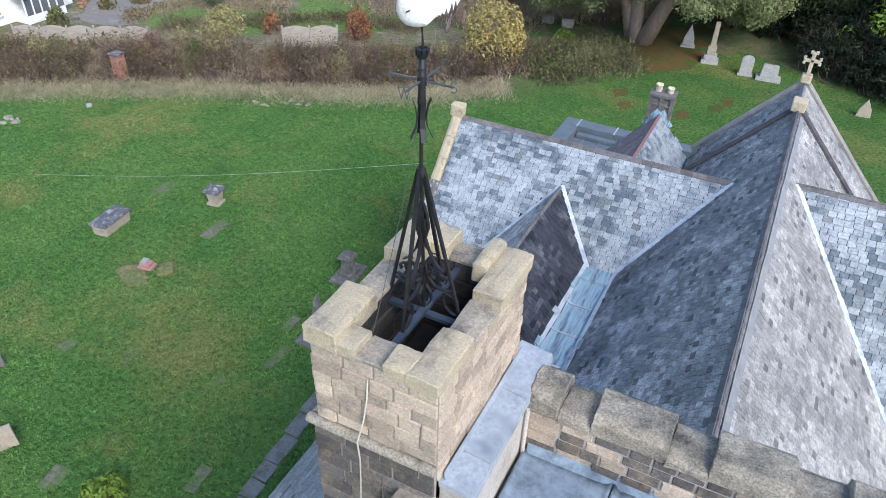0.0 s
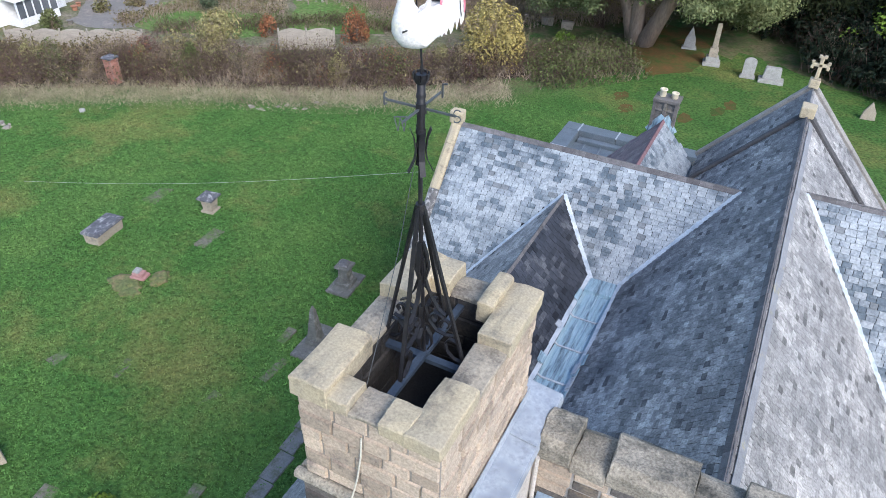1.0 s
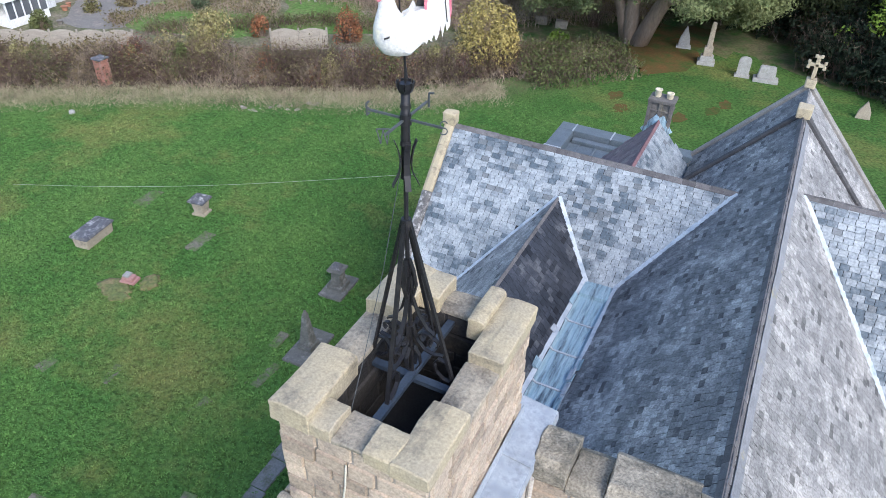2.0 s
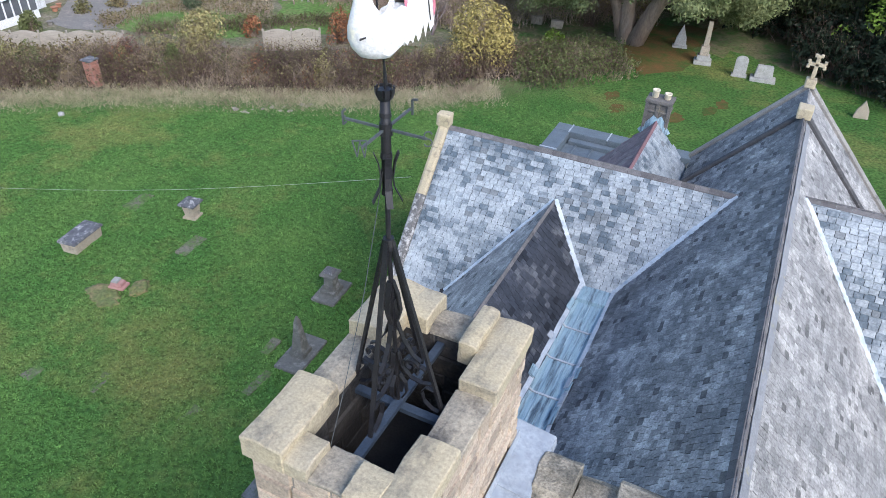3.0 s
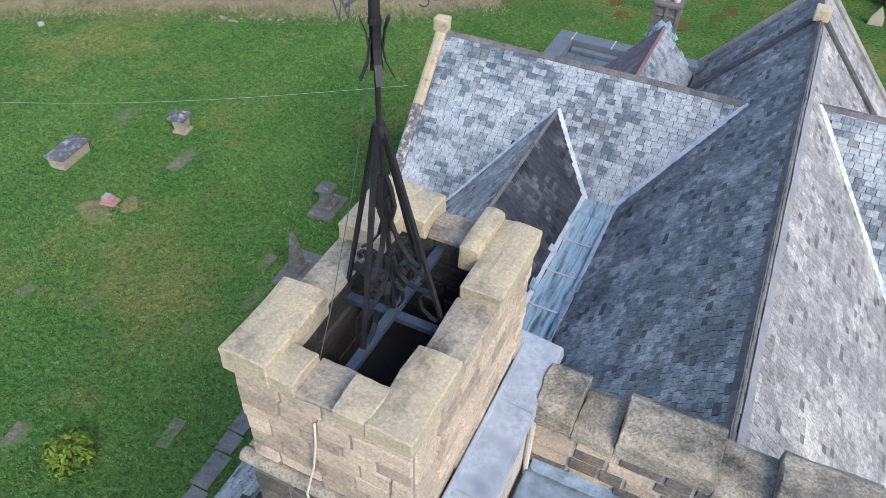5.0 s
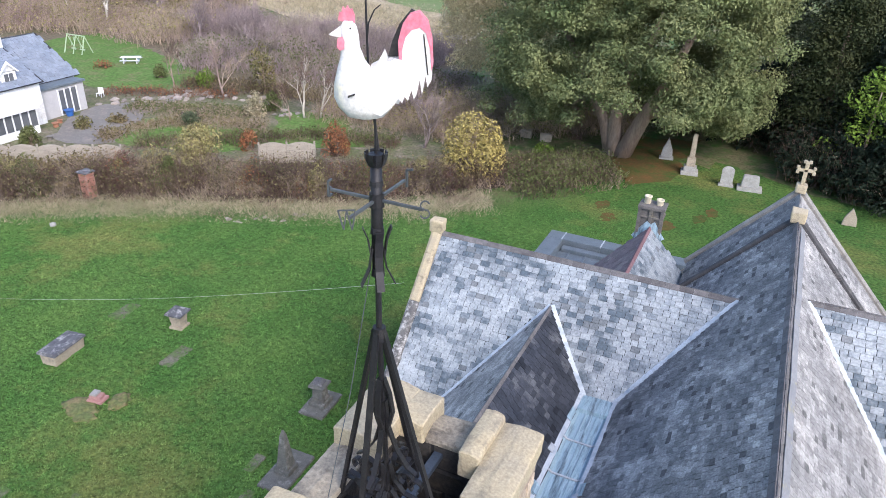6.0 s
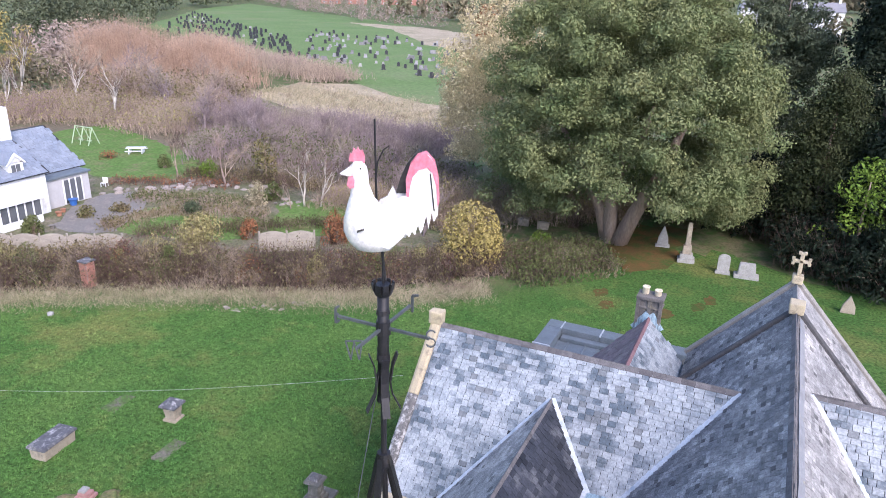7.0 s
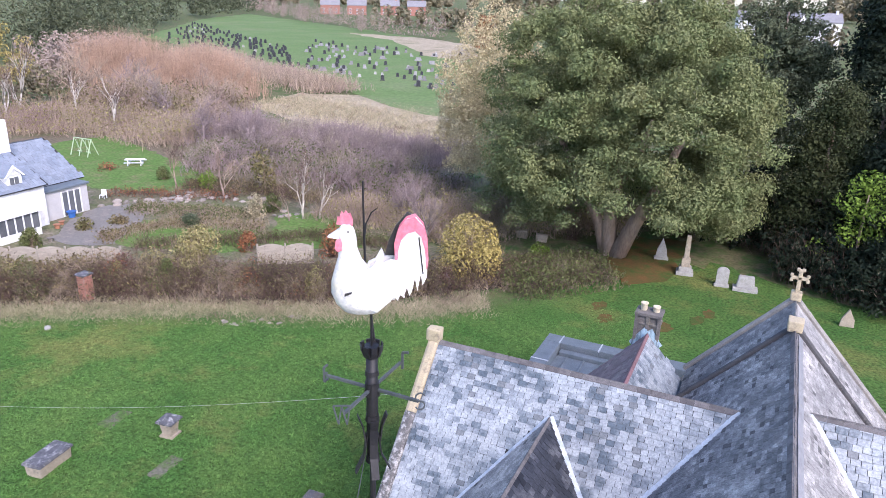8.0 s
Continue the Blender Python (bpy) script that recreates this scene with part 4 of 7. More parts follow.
def plate(outline, off=0.0, thick=0.012, slot=0):
    A = [bm.verts.new(O + UD * u + ND * (off - thick / 2) + Vector((0, 0, z))) for u, z in outline]
    B = [bm.verts.new(O + UD * u + ND * (off + thick / 2) + Vector((0, 0, z))) for u, z in outline]
    n, fs = len(outline), []
    for i in range(n):
        fs.append(bm.faces.new((A[i], A[(i + 1) % n], B[(i + 1) % n], B[i])))
    fs += [bm.faces.new(A[::-1]), bm.faces.new(B)]
    for f in fs:
        f.material_index = slot


WING = [(-0.07, 20.62), (-0.02, 20.73), (0.02, 20.75), (0.055, 20.815), (0.075, 20.77), (0.12, 20.79), (0.16, 20.78), (0.18, 20.70), (0.165, 20.62), (0.12, 20.54), (0.04, 20.47), (-0.04, 20.50)]
COVERT = [(-0.02, 20.64), (0.05, 20.73), (0.12, 20.73), (0.17, 20.66), (0.20, 20.57), (0.175, 20.585), (0.16, 20.55), (0.14, 20.575), (0.11, 20.54), (0.05, 20.55)]
TAIL = [(0.09, 20.70), (0.145, 20.79), (0.142, 20.88), (0.165, 20.96), (0.205, 21.01), (0.255, 21.02), (0.295, 20.975), (0.318, 20.88), (0.326, 20.76), (0.322, 20.675), (0.30, 20.63), (0.288, 20.69), (0.27, 20.59), (0.256, 20.67), (0.238, 20.585), (0.224, 20.56), (0.21, 20.61), (0.19, 20.55), (0.165, 20.585), (0.137, 20.53), (0.06, 20.55)]
RIM = [(0.142, 20.77), (0.136, 20.88), (0.16, 20.965), (0.20, 21.02), (0.25, 21.036), (0.298, 20.985), (0.322, 20.89), (0.33, 20.76), (0.321, 20.72), (0.312, 20.84), (0.288, 20.925), (0.255, 20.955), (0.21, 20.94), (0.176, 20.90), (0.16, 20.84), (0.156, 20.77)]
BACK = [(0.075, 20.78), (0.10, 20.87), (0.14, 20.96), (0.205, 21.04), (0.225, 21.03), (0.18, 20.96), (0.15, 20.86), (0.145, 20.78)]
for side in (-1, 1):
    plate(WING, side * 0.06, 0.03)
    plate(COVERT, side * 0.076, 0.012)
    plate(TAIL, side * 0.028, 0.012)
    plate(RIM, side * 0.032, 0.014, 1)
plate(BACK, 0.05, 0.02, 2)
plate([(0.272, 20.92), (0.279, 20.92), (0.305, 20.70), (0.298, 20.70)], -0.036, 0.006, 2)
plate([(-0.14, 20.585), (-0.1, 20.60), (-0.1, 20.593), (-0.14, 20.575)], -0.094, 0.02, 2)
plate([(-0.243, 20.9), (-0.18, 20.945), (-0.17, 20.885)], 0, 0.035)
plate([(-0.19, 20.975), (-0.183, 21.02), (-0.172, 21.015), (-0.162, 21.05), (-0.15, 21.035), (-0.138, 21.055), (-0.125, 21.035), (-0.112, 21.04), (-0.098, 21.0), (-0.1, 20.965)], 0, 0.02, 1)
plate([(-0.192, 20.885), (-0.198, 20.84), (-0.18, 20.82), (-0.16, 20.83), (-0.155, 20.87), (-0.165, 20.895)], 0, 0.085, 1)
plate([(-0.125, 20.945), (-0.117, 20.945), (-0.117, 20.935), (-0.125, 20.935)], 0, 0.082, 2)
bmesh.ops.recalc_face_normals(bm, faces=bm.faces[:])
bird = thing("weathercock", bm, BIRD_W, "white painted metal cockerel with faded red comb and tail rim", "weathercock")
bird.data.materials.append(BIRD_R), bird.data.materials.append(BIRD_K)
for f in bird.data.polygons[:160]:
    f.use_smooth = True

# ---- ground ----
ROUGH = mat("rough_grass", (0.20, 0.165, 0.10), (0.11, 0.125, 0.052), 0.6, 0.95, 0.8, 4, grain=(0.45, 1.5), c3=(0.06, 0.125, 0.033), c3_scale=0.5, c3_amount=0.62, spec=0.1)
bm = bmesh.new()
bmesh.ops.create_grid(bm, x_segments=40, y_segments=40, size=2500)
thing("ground", bm, ROUGH, "rough winter grass and scrubby ground reaching to the horizon", "ground", kind="structure")


def patch(name, pts, material, label, z=0.03, category="ground", kind="structure", jag=0.5, step=1.2):
    """A sheet laid on the ground with a ragged rim."""
    P = [Vector((x, y, 0)) for x, y in pts]
    out = []
    for i, p in enumerate(P):
        q = P[(i + 1) % len(P)]
        n = max(1, int((q - p).length / step))
        for k in range(n):
            c = p.lerp(q, k / n)
            out.append((c.x + random.uniform(-jag, jag), c.y + random.uniform(-jag, jag), z))
    bm = bmesh.new()
    f = bm.faces.new([bm.verts.new(c) for c in out])
    bmesh.ops.triangulate(bm, faces=[f])
    bmesh.ops.recalc_face_normals(bm, faces=bm.faces[:])
    for f in bm.faces:
        if f.normal.z < 0:
            f.normal_flip()
    return thing(name, bm, material, label, category, kind=kind)


# the churchyard lawn as far as the hedge
patch("lawn", [(-70, -30), (-60, 14), (-47.28, 29.79), (-42.53, 33.17), (-36.49, 36.11), (-30.89, 38.39), (-27.34, 41.57), (-21.52, 44.48), (-17.98, 48.88), (-14.29, 54.36), (-10.97, 62.22), (-4, 66), (6, 62), (30, 60), (30, -30)], GRASS, "short green churchyard grass with darker and yellower patches", 0.03, jag=0.9)
LEAFY = mat("leaf_litter", (0.16, 0.085, 0.035), (0.10, 0.085, 0.03), 0.8, 0.95, 0.6, 9, c3=(0.06, 0.10, 0.025), c3_scale=0.5, c3_amount=0.6, spec=0.1)
patch("leaf_litter", [(-14.5, 70), (-12.6, 60), (-9.5, 57.5), (-7.5, 60), (-7, 66), (-6, 72)], LEAFY, "brown fallen leaves under the great tree", 0.05)
for x, y in ((-10.1, 50.4), (-11.0, 52.4), (-3.4, 54.8), (-4.1, 53.1), (-6.0, 50.8), (-10.2, 58.1)):
    patch("leaf_litter", [(x + 0.55 * math.cos(k * 0.9), y + 0.9 * math.sin(k * 0.9)) for k in range(7)], LEAFY, "thin scatter of brown fallen leaves on the grass", 0.06, jag=0.16, step=0.3)
PALE_FIELD = mat("bleached_meadow", (0.47, 0.385, 0.27), (0.33, 0.285, 0.19), 0.25, 0.95, 0.9, 1.6, c3=(0.23, 0.22, 0.12), c3_scale=0.08, c3_amount=0.4, spec=0.1, grain=(0.6, 1.35))
patch("meadow", [(-99.76, 134.56), (-85.18, 139.47), (-52.96, 121.93), (-39.95, 94.41), (-62.95, 99.58), (-94.8, 113.29)], PALE_FIELD, "bleached winter meadow grass", 0.05, jag=1.5, step=5)
FAR_GRASS = mat("cemetery_grass", (0.12, 0.20, 0.062), (0.165, 0.225, 0.09), 0.05, 0.95, 0.5, 1.0, c3=(0.2, 0.22, 0.11), c3_scale=0.02, c3_amount=0.3, spec=0.1)
patch("cemetery_lawn", [(-257.03, 242.05), (-365.24, 388.62), (-417.67, 503.85), (-230.16, 377.08), (-125.85, 299.56), (-50.34, 123.66), (-60.89, 124.07), (-94.29, 144.42), (-146.1, 175.36)], FAR_GRASS, "green cemetery grass beyond the meadow", 0.08, jag=2, step=12)
GARDEN = mat("garden_grass", (0.095, 0.185, 0.042), (0.14, 0.215, 0.062), 0.3, 0.95, 0.6, 3, c3=(0.20, 0.19, 0.09), c3_scale=0.35, c3_amount=0.42, spec=0.1, grain=(0.5, 1.45))
patch("garden_lawn", [(-96.56, 67.18), (-94.2, 79.55), (-68.95, 70.9), (-59.5, 63.6), (-66, 57.5), (-73.64, 57.5), (-85.05, 60.5)], GARDEN, "bright green garden lawn", 0.05)
patch("garden_lawn", [(-58.44, 49.12), (-53.68, 53.99), (-45.13, 54.04), (-41.3, 48.58), (-51.94, 44.31)], GARDEN, "bright green garden lawn", 0.05)
patch("garden_lawn", [(-46.46, 59.26), (-41.48, 63.29), (-33.44, 54.67), (-40.95, 50.47)], GARDEN, "bright green garden lawn", 0.05)
PAVE = mat("patio_stone", (0.24, 0.22, 0.19), (0.16, 0.15, 0.13), 0.8, 0.9, 0.4, 9, c3=(0.30, 0.26, 0.22), c3_scale=0.8, c3_amount=0.4)
patch("patio", [(-58.52, 42.36), (-62.15, 47.0), (-63.98, 51.49), (-58.92, 59.45), (-56.57, 50.18), (-53.18, 44.48)], PAVE, "grey garden patio paving", 0.06, kind="structure")

# soil under the hedge, its brown darkened to paint shade between the twigs
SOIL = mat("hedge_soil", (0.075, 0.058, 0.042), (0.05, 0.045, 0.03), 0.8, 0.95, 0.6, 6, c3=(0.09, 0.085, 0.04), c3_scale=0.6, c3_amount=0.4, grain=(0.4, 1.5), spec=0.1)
GARDEN_SOIL = mat("garden_soil", (0.19, 0.16, 0.115), (0.11, 0.14, 0.055), 0.5, 0.95, 0.6, 4, c3=(0.27, 0.225, 0.18), c3_scale=0.45, c3_amount=0.4, grain=(0.4, 1.6), spec=0.1)
SCRUB_SOIL = mat("scrub_litter", (0.21, 0.165, 0.125), (0.145, 0.125, 0.075), 0.15, 0.95, 0.6, 2.5, c3=(0.12, 0.135, 0.055), c3_scale=0.2, c3_amount=0.35, grain=(0.5, 1.5), spec=0.1)
patch("hedge_bottom", [(-56.59, 27.75), (-49.89, 31.6), (-39.9, 37.93), (-28.53, 43.4), (-19.17, 51.96), (-12.88, 57.87), (-13.17, 61.0), (-20.52, 55.42), (-31.48, 47.94), (-43.55, 41.58), (-55.13, 35.22), (-62.66, 31.08)], SOIL, "leaf-strewn soil under the hedge, coloured darker for the shade in its gaps", 0.045, "soil")
patch("garden_bed", [(-59.54, 35.34), (-33.25, 50.66), (-23.54, 57.65), (-29.04, 64.82), (-42.63, 65.06), (-62.74, 64.34), (-79.38, 59.18)], GARDEN_SOIL, "mixed garden beds of soil, stones and low plants", 0.035, "soil")
patch("scrub_floor", [(-109.81, 64.46), (-68.35, 69.26), (-42.63, 65.06), (-29.2, 65.16), (-36.58, 88.49), (-60.05, 94.97), (-86.21, 99.92), (-129.41, 98.14), (-133.39, 78.97)], SCRUB_SOIL, "brown brambly floor of the scrub", 0.03, "soil", jag=2.0, step=4)

# blades over the part of the lawn that is seen closest
n = 330000
xy = np.column_stack((RNG.uniform(-50, -8, n), RNG.uniform(4, 54, n)))
xy = xy[(xy[:, 1] < 29.5 + (xy[:, 0] + 48) * 0.58 + RNG.normal(0, 1.3, n)) & ~((xy[:, 0] > -13) & (xy[:, 1] > 19) & (xy[:, 1] < 40))]
n = len(xy)
lean = np.column_stack((RNG.normal(0, 0.6, (n, 2)), np.ones(n)))
clump = np.array([noise.noise(Vector((a * 3.2, b * 3.2, 0.0))) + 0.5 * noise.noise(Vector((a * 0.9, b * 0.9, 4.0))) for a, b in xy])
tall = (RNG.uniform(0.03, 0.08, n) * np.clip(1.0 + 1.5 * clump, 0.25, 2.6))[:, None]
P, F = sticks(np.column_stack((xy, np.full(n, 0.03))), np.column_stack((xy, np.full(n, 0.03))) + lean * tall, RNG.uniform(0.02, 0.045, n))
tagged(new("grass", raw("grass", P, F, BLADE)), "short damp green churchyard grass", "grass", kind="stuff")

# ---- churchyard monuments ----
TOMB_TOP = mat("lichened_slab", (0.075, 0.077, 0.085), (0.14, 0.14, 0.145), 3, 0.85, 0.4, 20, c3=(0.44, 0.43, 0.41), c3_scale=3.2, c3_amount=0.38)
TOMB_SIDE = mat("tomb_side", (0.43, 0.365, 0.275), (0.33, 0.285, 0.215), 3, 0.9, 0.5, 20, c3=(0.20, 0.18, 0.145), c3_scale=2, c3_amount=0.3)
MOSSY = mat("mossy_stone", (0.105, 0.106, 0.095), (0.16, 0.158, 0.14), 3, 0.92, 0.5, 18, c3=(0.26, 0.26, 0.235), c3_scale=2.6, c3_amount=0.32)
SUNKEN = mat("sunken_stone", (0.17, 0.155, 0.12), (0.12, 0.115, 0.07), 1.6, 0.95, 0.5, 9, c3=(0.085, 0.15, 0.035), c3_scale=1.6, c3_amount=0.7, grain=(0.5, 1.4))
PINK = mat("pink_granite", (0.38, 0.19, 0.17), (0.44, 0.27, 0.24), 8, 0.6, 0.2, 40)
WHITE_STONE = mat("white_stone", (0.42, 0.41, 0.38), (0.30, 0.295, 0.27), 3, 0.85, 0.3, 25, c3=(0.28, 0.28, 0.24), c3_scale=2, c3_amount=0.3)


def turned(x, y, a=0.0, z=0.0):
    return Matrix.Translation((x, y, z)) @ Matrix.Rotation(radians(a), 4, "Z")


def stone_part(name, parent, x0, x1, y0, y1, z0, z1, m, material, bevel=0.03, taper=1.0, label=""):
    bm = bmesh.new()
    r = bmesh.ops.create_cube(bm, size=1.0)
    for v in r["verts"]:
        k = taper if v.co.z > 0 else 1.0
        v.co = Vector(((x0 + x1) / 2 + v.co.x * (x1 - x0) * k, (y0 + y1) / 2 + v.co.y * (y1 - y0) * k, z0 if v.co.z < 0 else z1))
    bmesh.ops.bevel(bm, geom=bm.edges[:], offset=bevel, segments=2, affect="EDGES")
    bmesh.ops.transform(bm, matrix=m, verts=bm.verts[:])
    return part(name, bm, material, parent, label)


m = turned(-30.3, 20.6, 8)
t = empty("chest_tomb", "weathered stone chest tomb with a lichened lid on the grass", "tomb", at=(-30.3, 20.6, 0))
bm = bmesh.new()
prism(bm, [(-0.42, 0), (-0.5, 0.62), (0.5, 0.62), (0.42, 0)], -0.95, 0.95, "y")
bmesh.ops.transform(bm, matrix=m, verts=bm.verts[:])
bmesh.ops.bevel(bm, geom=bm.edges[:], offset=0.03, segments=2, affect="EDGES")
part("chest", bm, TOMB_SIDE, t)
stone_part("lid", t, -0.58, 0.58, -1.08, 1.08, 0.62, 0.76, m, TOMB_TOP, 0.04, 0.93)
m = turned(-27.1, 25.2, 8)
t = empty("pedestal_tomb", "square tapered stone pedestal tomb with a flat moulded cap", "tomb", at=(-27.1, 25.2, 0))
stone_part("plinth", t, -0.4, 0.4, -0.4, 0.4, 0, 0.14, m, TOMB_SIDE)
stone_part("shaft", t, -0.28, 0.28, -0.28, 0.28, 0.14, 0.85, m, TOMB_SIDE, 0.03, 1.3)
stone_part("cap", t, -0.5, 0.5, -0.5, 0.5, 0.85, 0.97, m, TOMB_TOP, 0.03)
stone_part("cap_top", t, -0.32, 0.32, -0.32, 0.32, 0.97, 1.05, m, TOMB_TOP, 0.03, 0.6)
m = turned(-25.95, 18.85, 12)
t = empty("pink_headstone", "small stepped pink granite memorial on a mound", "gravestone", at=(-25.95, 18.85, 0))
stone_part("step", t, -0.4, 0.4, -0.3, 0.3, 0.05, 0.2, m, PINK)
stone_part("block", t, -0.3, 0.28, -0.22, 0.22, 0.2, 0.38, m, PINK)
stone_part("top", t, -0.25, 0.1, -0.2, 0.2, 0.38, 0.5, m, WHITE_STONE)
MOUND = mat("mossy_mound", (0.105, 0.15, 0.045), (0.16, 0.155, 0.06), 1.2, 0.95, 0.8, 7, c3=(0.24, 0.18, 0.09), c3_scale=1.1, c3_amount=0.45, grain=(0.5, 1.4))
for x, y, a, b, h in ((-26.3, 18.15, 0.95, 0.62, 0.15), (-25.0, 19.2, 0.5, 0.6, 0.26), (-25.6, 17.75, 0.6, 0.4, 0.12)):
    bm = bmesh.new()
    bmesh.ops.create_icosphere(bm, subdivisions=4, radius=1)
    for v in bm.verts:
        n = noise.noise(v.co * 1.9 + Vector((x, y, 0))) * 0.4 + noise.noise(v.co * 6 + Vector((x, y, 0))) * 0.15
        v.co = Vector((x + v.co.x * a * (1 + n), y + v.co.y * b * (1 + n), v.co.z * h * (1 + n)))
    thing("grave_mound", bm, MOUND, "low mossy brown grave mound", "mound", smooth=True)
m = turned(-16.75, 23.25, 4)
t = empty("urn_pedestal", "dark weathered stone pedestal monument with a moulded cap", "monument", at=(-16.75, 23.25, 0))
stone_part("ledger", t, -0.62, 0.62, -0.95, 0.95, 0, 0.16, m, MOSSY)
stone_part("step", t, -0.42, 0.42, -0.42, 0.42, 0.16, 0.4, m, MOSSY)
stone_part("step", t, -0.32, 0.32, -0.32, 0.32, 0.4, 0.55, m, MOSSY)
stone_part("shaft", t, -0.27, 0.27, -0.27, 0.27, 0.55, 1.15, m, MOSSY, 0.03, 0.92)
stone_part("cap", t, -0.4, 0.4, -0.4, 0.4, 1.15, 1.28, m, MOSSY, 0.04)
stone_part("finial", t, -0.26, 0.26, -0.26, 0.26, 1.28, 1.5, m, TOMB_TOP, 0.04, 0.55)
m = turned(-15.6, 19.1, 2)
t = empty("obelisk", "tall dark stone obelisk on a lichened ledger slab", "monument", at=(-15.6, 19.1, 0))
stone_part("ledger", t, -0.62, 0.62, -1.15, 1.15, 0, 0.16, m, MOSSY, 0.03)
stone_part("plinth", t, -0.36, 0.36, -0.36, 0.36, 0.16, 0.42, m, MOSSY, 0.03)
stone_part("needle", t, -0.28, 0.28, -0.28, 0.28, 0.42, 1.95, m, MOSSY, 0.03, 0.42)
stone_part("tip", t, -0.12, 0.12, -0.12, 0.12, 1.95, 2.25, m, MOSSY, 0.02, 0.25)
for x, y, L, w, a in ((-30.8, 24.9, 1.7, 0.8, 6), (-25.3, 23.05, 1.7, 0.7, 4), (-16.35, 16.9, 1.5, 0.6, -4), (-21.98, 13.95, 1.1, 0.4, 8), (-17.4, 14.4, 0.8, 0.6, 0), (-19.5, 8.05, 1.0, 0.7, 10), (-14.9, 10.45, 1.2, 0.5, 5), (-24.85, 13.1, 0.8, 0.6, -6), (-17.05, 18.9, 1.0, 0.5, 0)):
    bm = bmesh.new()
    box(bm, -w / 2, w / 2, -L / 2, L / 2, -0.02, 0.06, 0.02, 0.05, turned(x, y, a))
    thing("ledger_stone", bm, SUNKEN, "flat mossy ledger stone sunk in the grass", "gravestone", "sunken ledger stones")
PATH_STONE = mat("path_slab", (0.19, 0.19, 0.18), (0.13, 0.135, 0.12), 2, 0.9, 0.4, 14, c3=(0.08, 0.09, 0.04), c3_scale=2, c3_amount=0.35)
path = empty("stone_path", "narrow path of worn stone slabs beside the church", "path", kind="structure", at=(-13.2, 13, 0))
y = 3.0
while y < 17.6:
    L = random.uniform(0.8, 1.5)
    part("slab", boxm(-13.45 - (y - 13) * 0.1, -12.78 - (y - 13) * 0.1, y, y + L - 0.05, 0.0, 0.09, 0.02, 0.025), PATH_STONE, path)
    y += L


def headstone(x, y, w, h, d, kind, a, material, label, base=True):
    t = empty("gravestone", label, "gravestone", "gravestones under the trees", at=(x, y, 0))
    m = turned(x, y, a)
    z = 0.0
    if base:
        stone_part("base", t, -w * 0.62, w * 0.62, -d * 1.3, d * 1.3, 0, 0.22, m, material, 0.03)
        z = 0.22
    if kind == "arch":
        o = [(-w / 2, z), (-w / 2, h - w * 0.35)] + [(-w / 2 * math.cos(k * math.pi / 8), h - w * 0.35 + w * 0.35 * math.sin(k * math.pi / 8)) for k in range(1, 8)] + [(w / 2, h - w * 0.35), (w / 2, z)]
    elif kind == "point":
        o = [(-w / 2, z), (-w * 0.42, h * 0.45), (0, h), (w * 0.42, h * 0.45), (w / 2, z)]
    else:
        o = [(-w / 2, z), (-w * 0.46, h), (w * 0.46, h), (w / 2, z)]
    bm = bmesh.new()
    prism(bm, o, -d / 2, d / 2, "y")
    bmesh.ops.bevel(bm, geom=bm.edges[:], offset=0.02, segments=1, affect="EDGES")
    bmesh.ops.transform(bm, matrix=m, verts=bm.verts[:])
    part("stone", bm, material, t)
    return t


headstone(-8.6, 65.3, 1.0, 2.0, 0.25, "point", 10, WHITE_STONE, "pointed pale gravestone under the great tree")
headstone(-3.1, 61.1, 0.95, 1.7, 0.2, "arch", 5, WHITE_STONE, "white arched gravestone on a base")
headstone(5.84, 57.4, 1.0, 1.4, 0.18, "point", 5, TOMB_SIDE, "grey gothic-topped gravestone in the grass", False)
headstone(-22.2, 8.15, 0.8, 1.1, 0.18, "flat", 60, TOMB_SIDE, "old stone headstone on the lawn", False)
headstone(-26.3, 10.7, 0.7, 0.7, 0.16, "flat", 50, MOSSY, "dark old headstone on the lawn", False)
t = empty("cross_monument", "tall pale stepped monument with a broken shaft", "monument", at=(-6.2, 62.4, 0))
m = turned(-6.2, 62.5, 8)
for k, (w, z0, z1, tp) in enumerate(((0.7, 0, 0.35, 1), (0.52, 0.35, 0.75, 1), (0.36, 0.75, 1.5, 0.95), (0.22, 1.5, 3.5, 0.8))):
    stone_part("step" if k < 2 else "shaft", t, -w, w, -w * 0.8, w * 0.8, z0, z1, m, TOMB_SIDE if k > 1 else WHITE_STONE, 0.04, tp)
t = empty("gravestone", "low white stone memorial block on a wide base", "gravestone", "gravestones under the trees", at=(-1.3, 61, 0))
m = turned(-1.3, 61.1, 5)
stone_part("base", t, -0.95, 0.95, -0.5, 0.5, 0, 0.3, m, WHITE_STONE)
stone_part("stone", t, -0.7, 0.7, -0.3, 0.3, 0.3, 1.25, m, WHITE_STONE, 0.05, 0.85)
for x, y in ((-13.0, 64.0), (-19.6, 64.6), (-21.6, 64.8)):
    bm = bmesh.new()
    box(bm, -0.55, 0.55, -0.25, 0.25, 0, 0.75 if x < -15 else 0.5, 0.1, 0.06, turned(x, y, 15))
    thing("boundary_stone", bm, TOMB_SIDE, "rough pale stone block at the hedge", "stone")

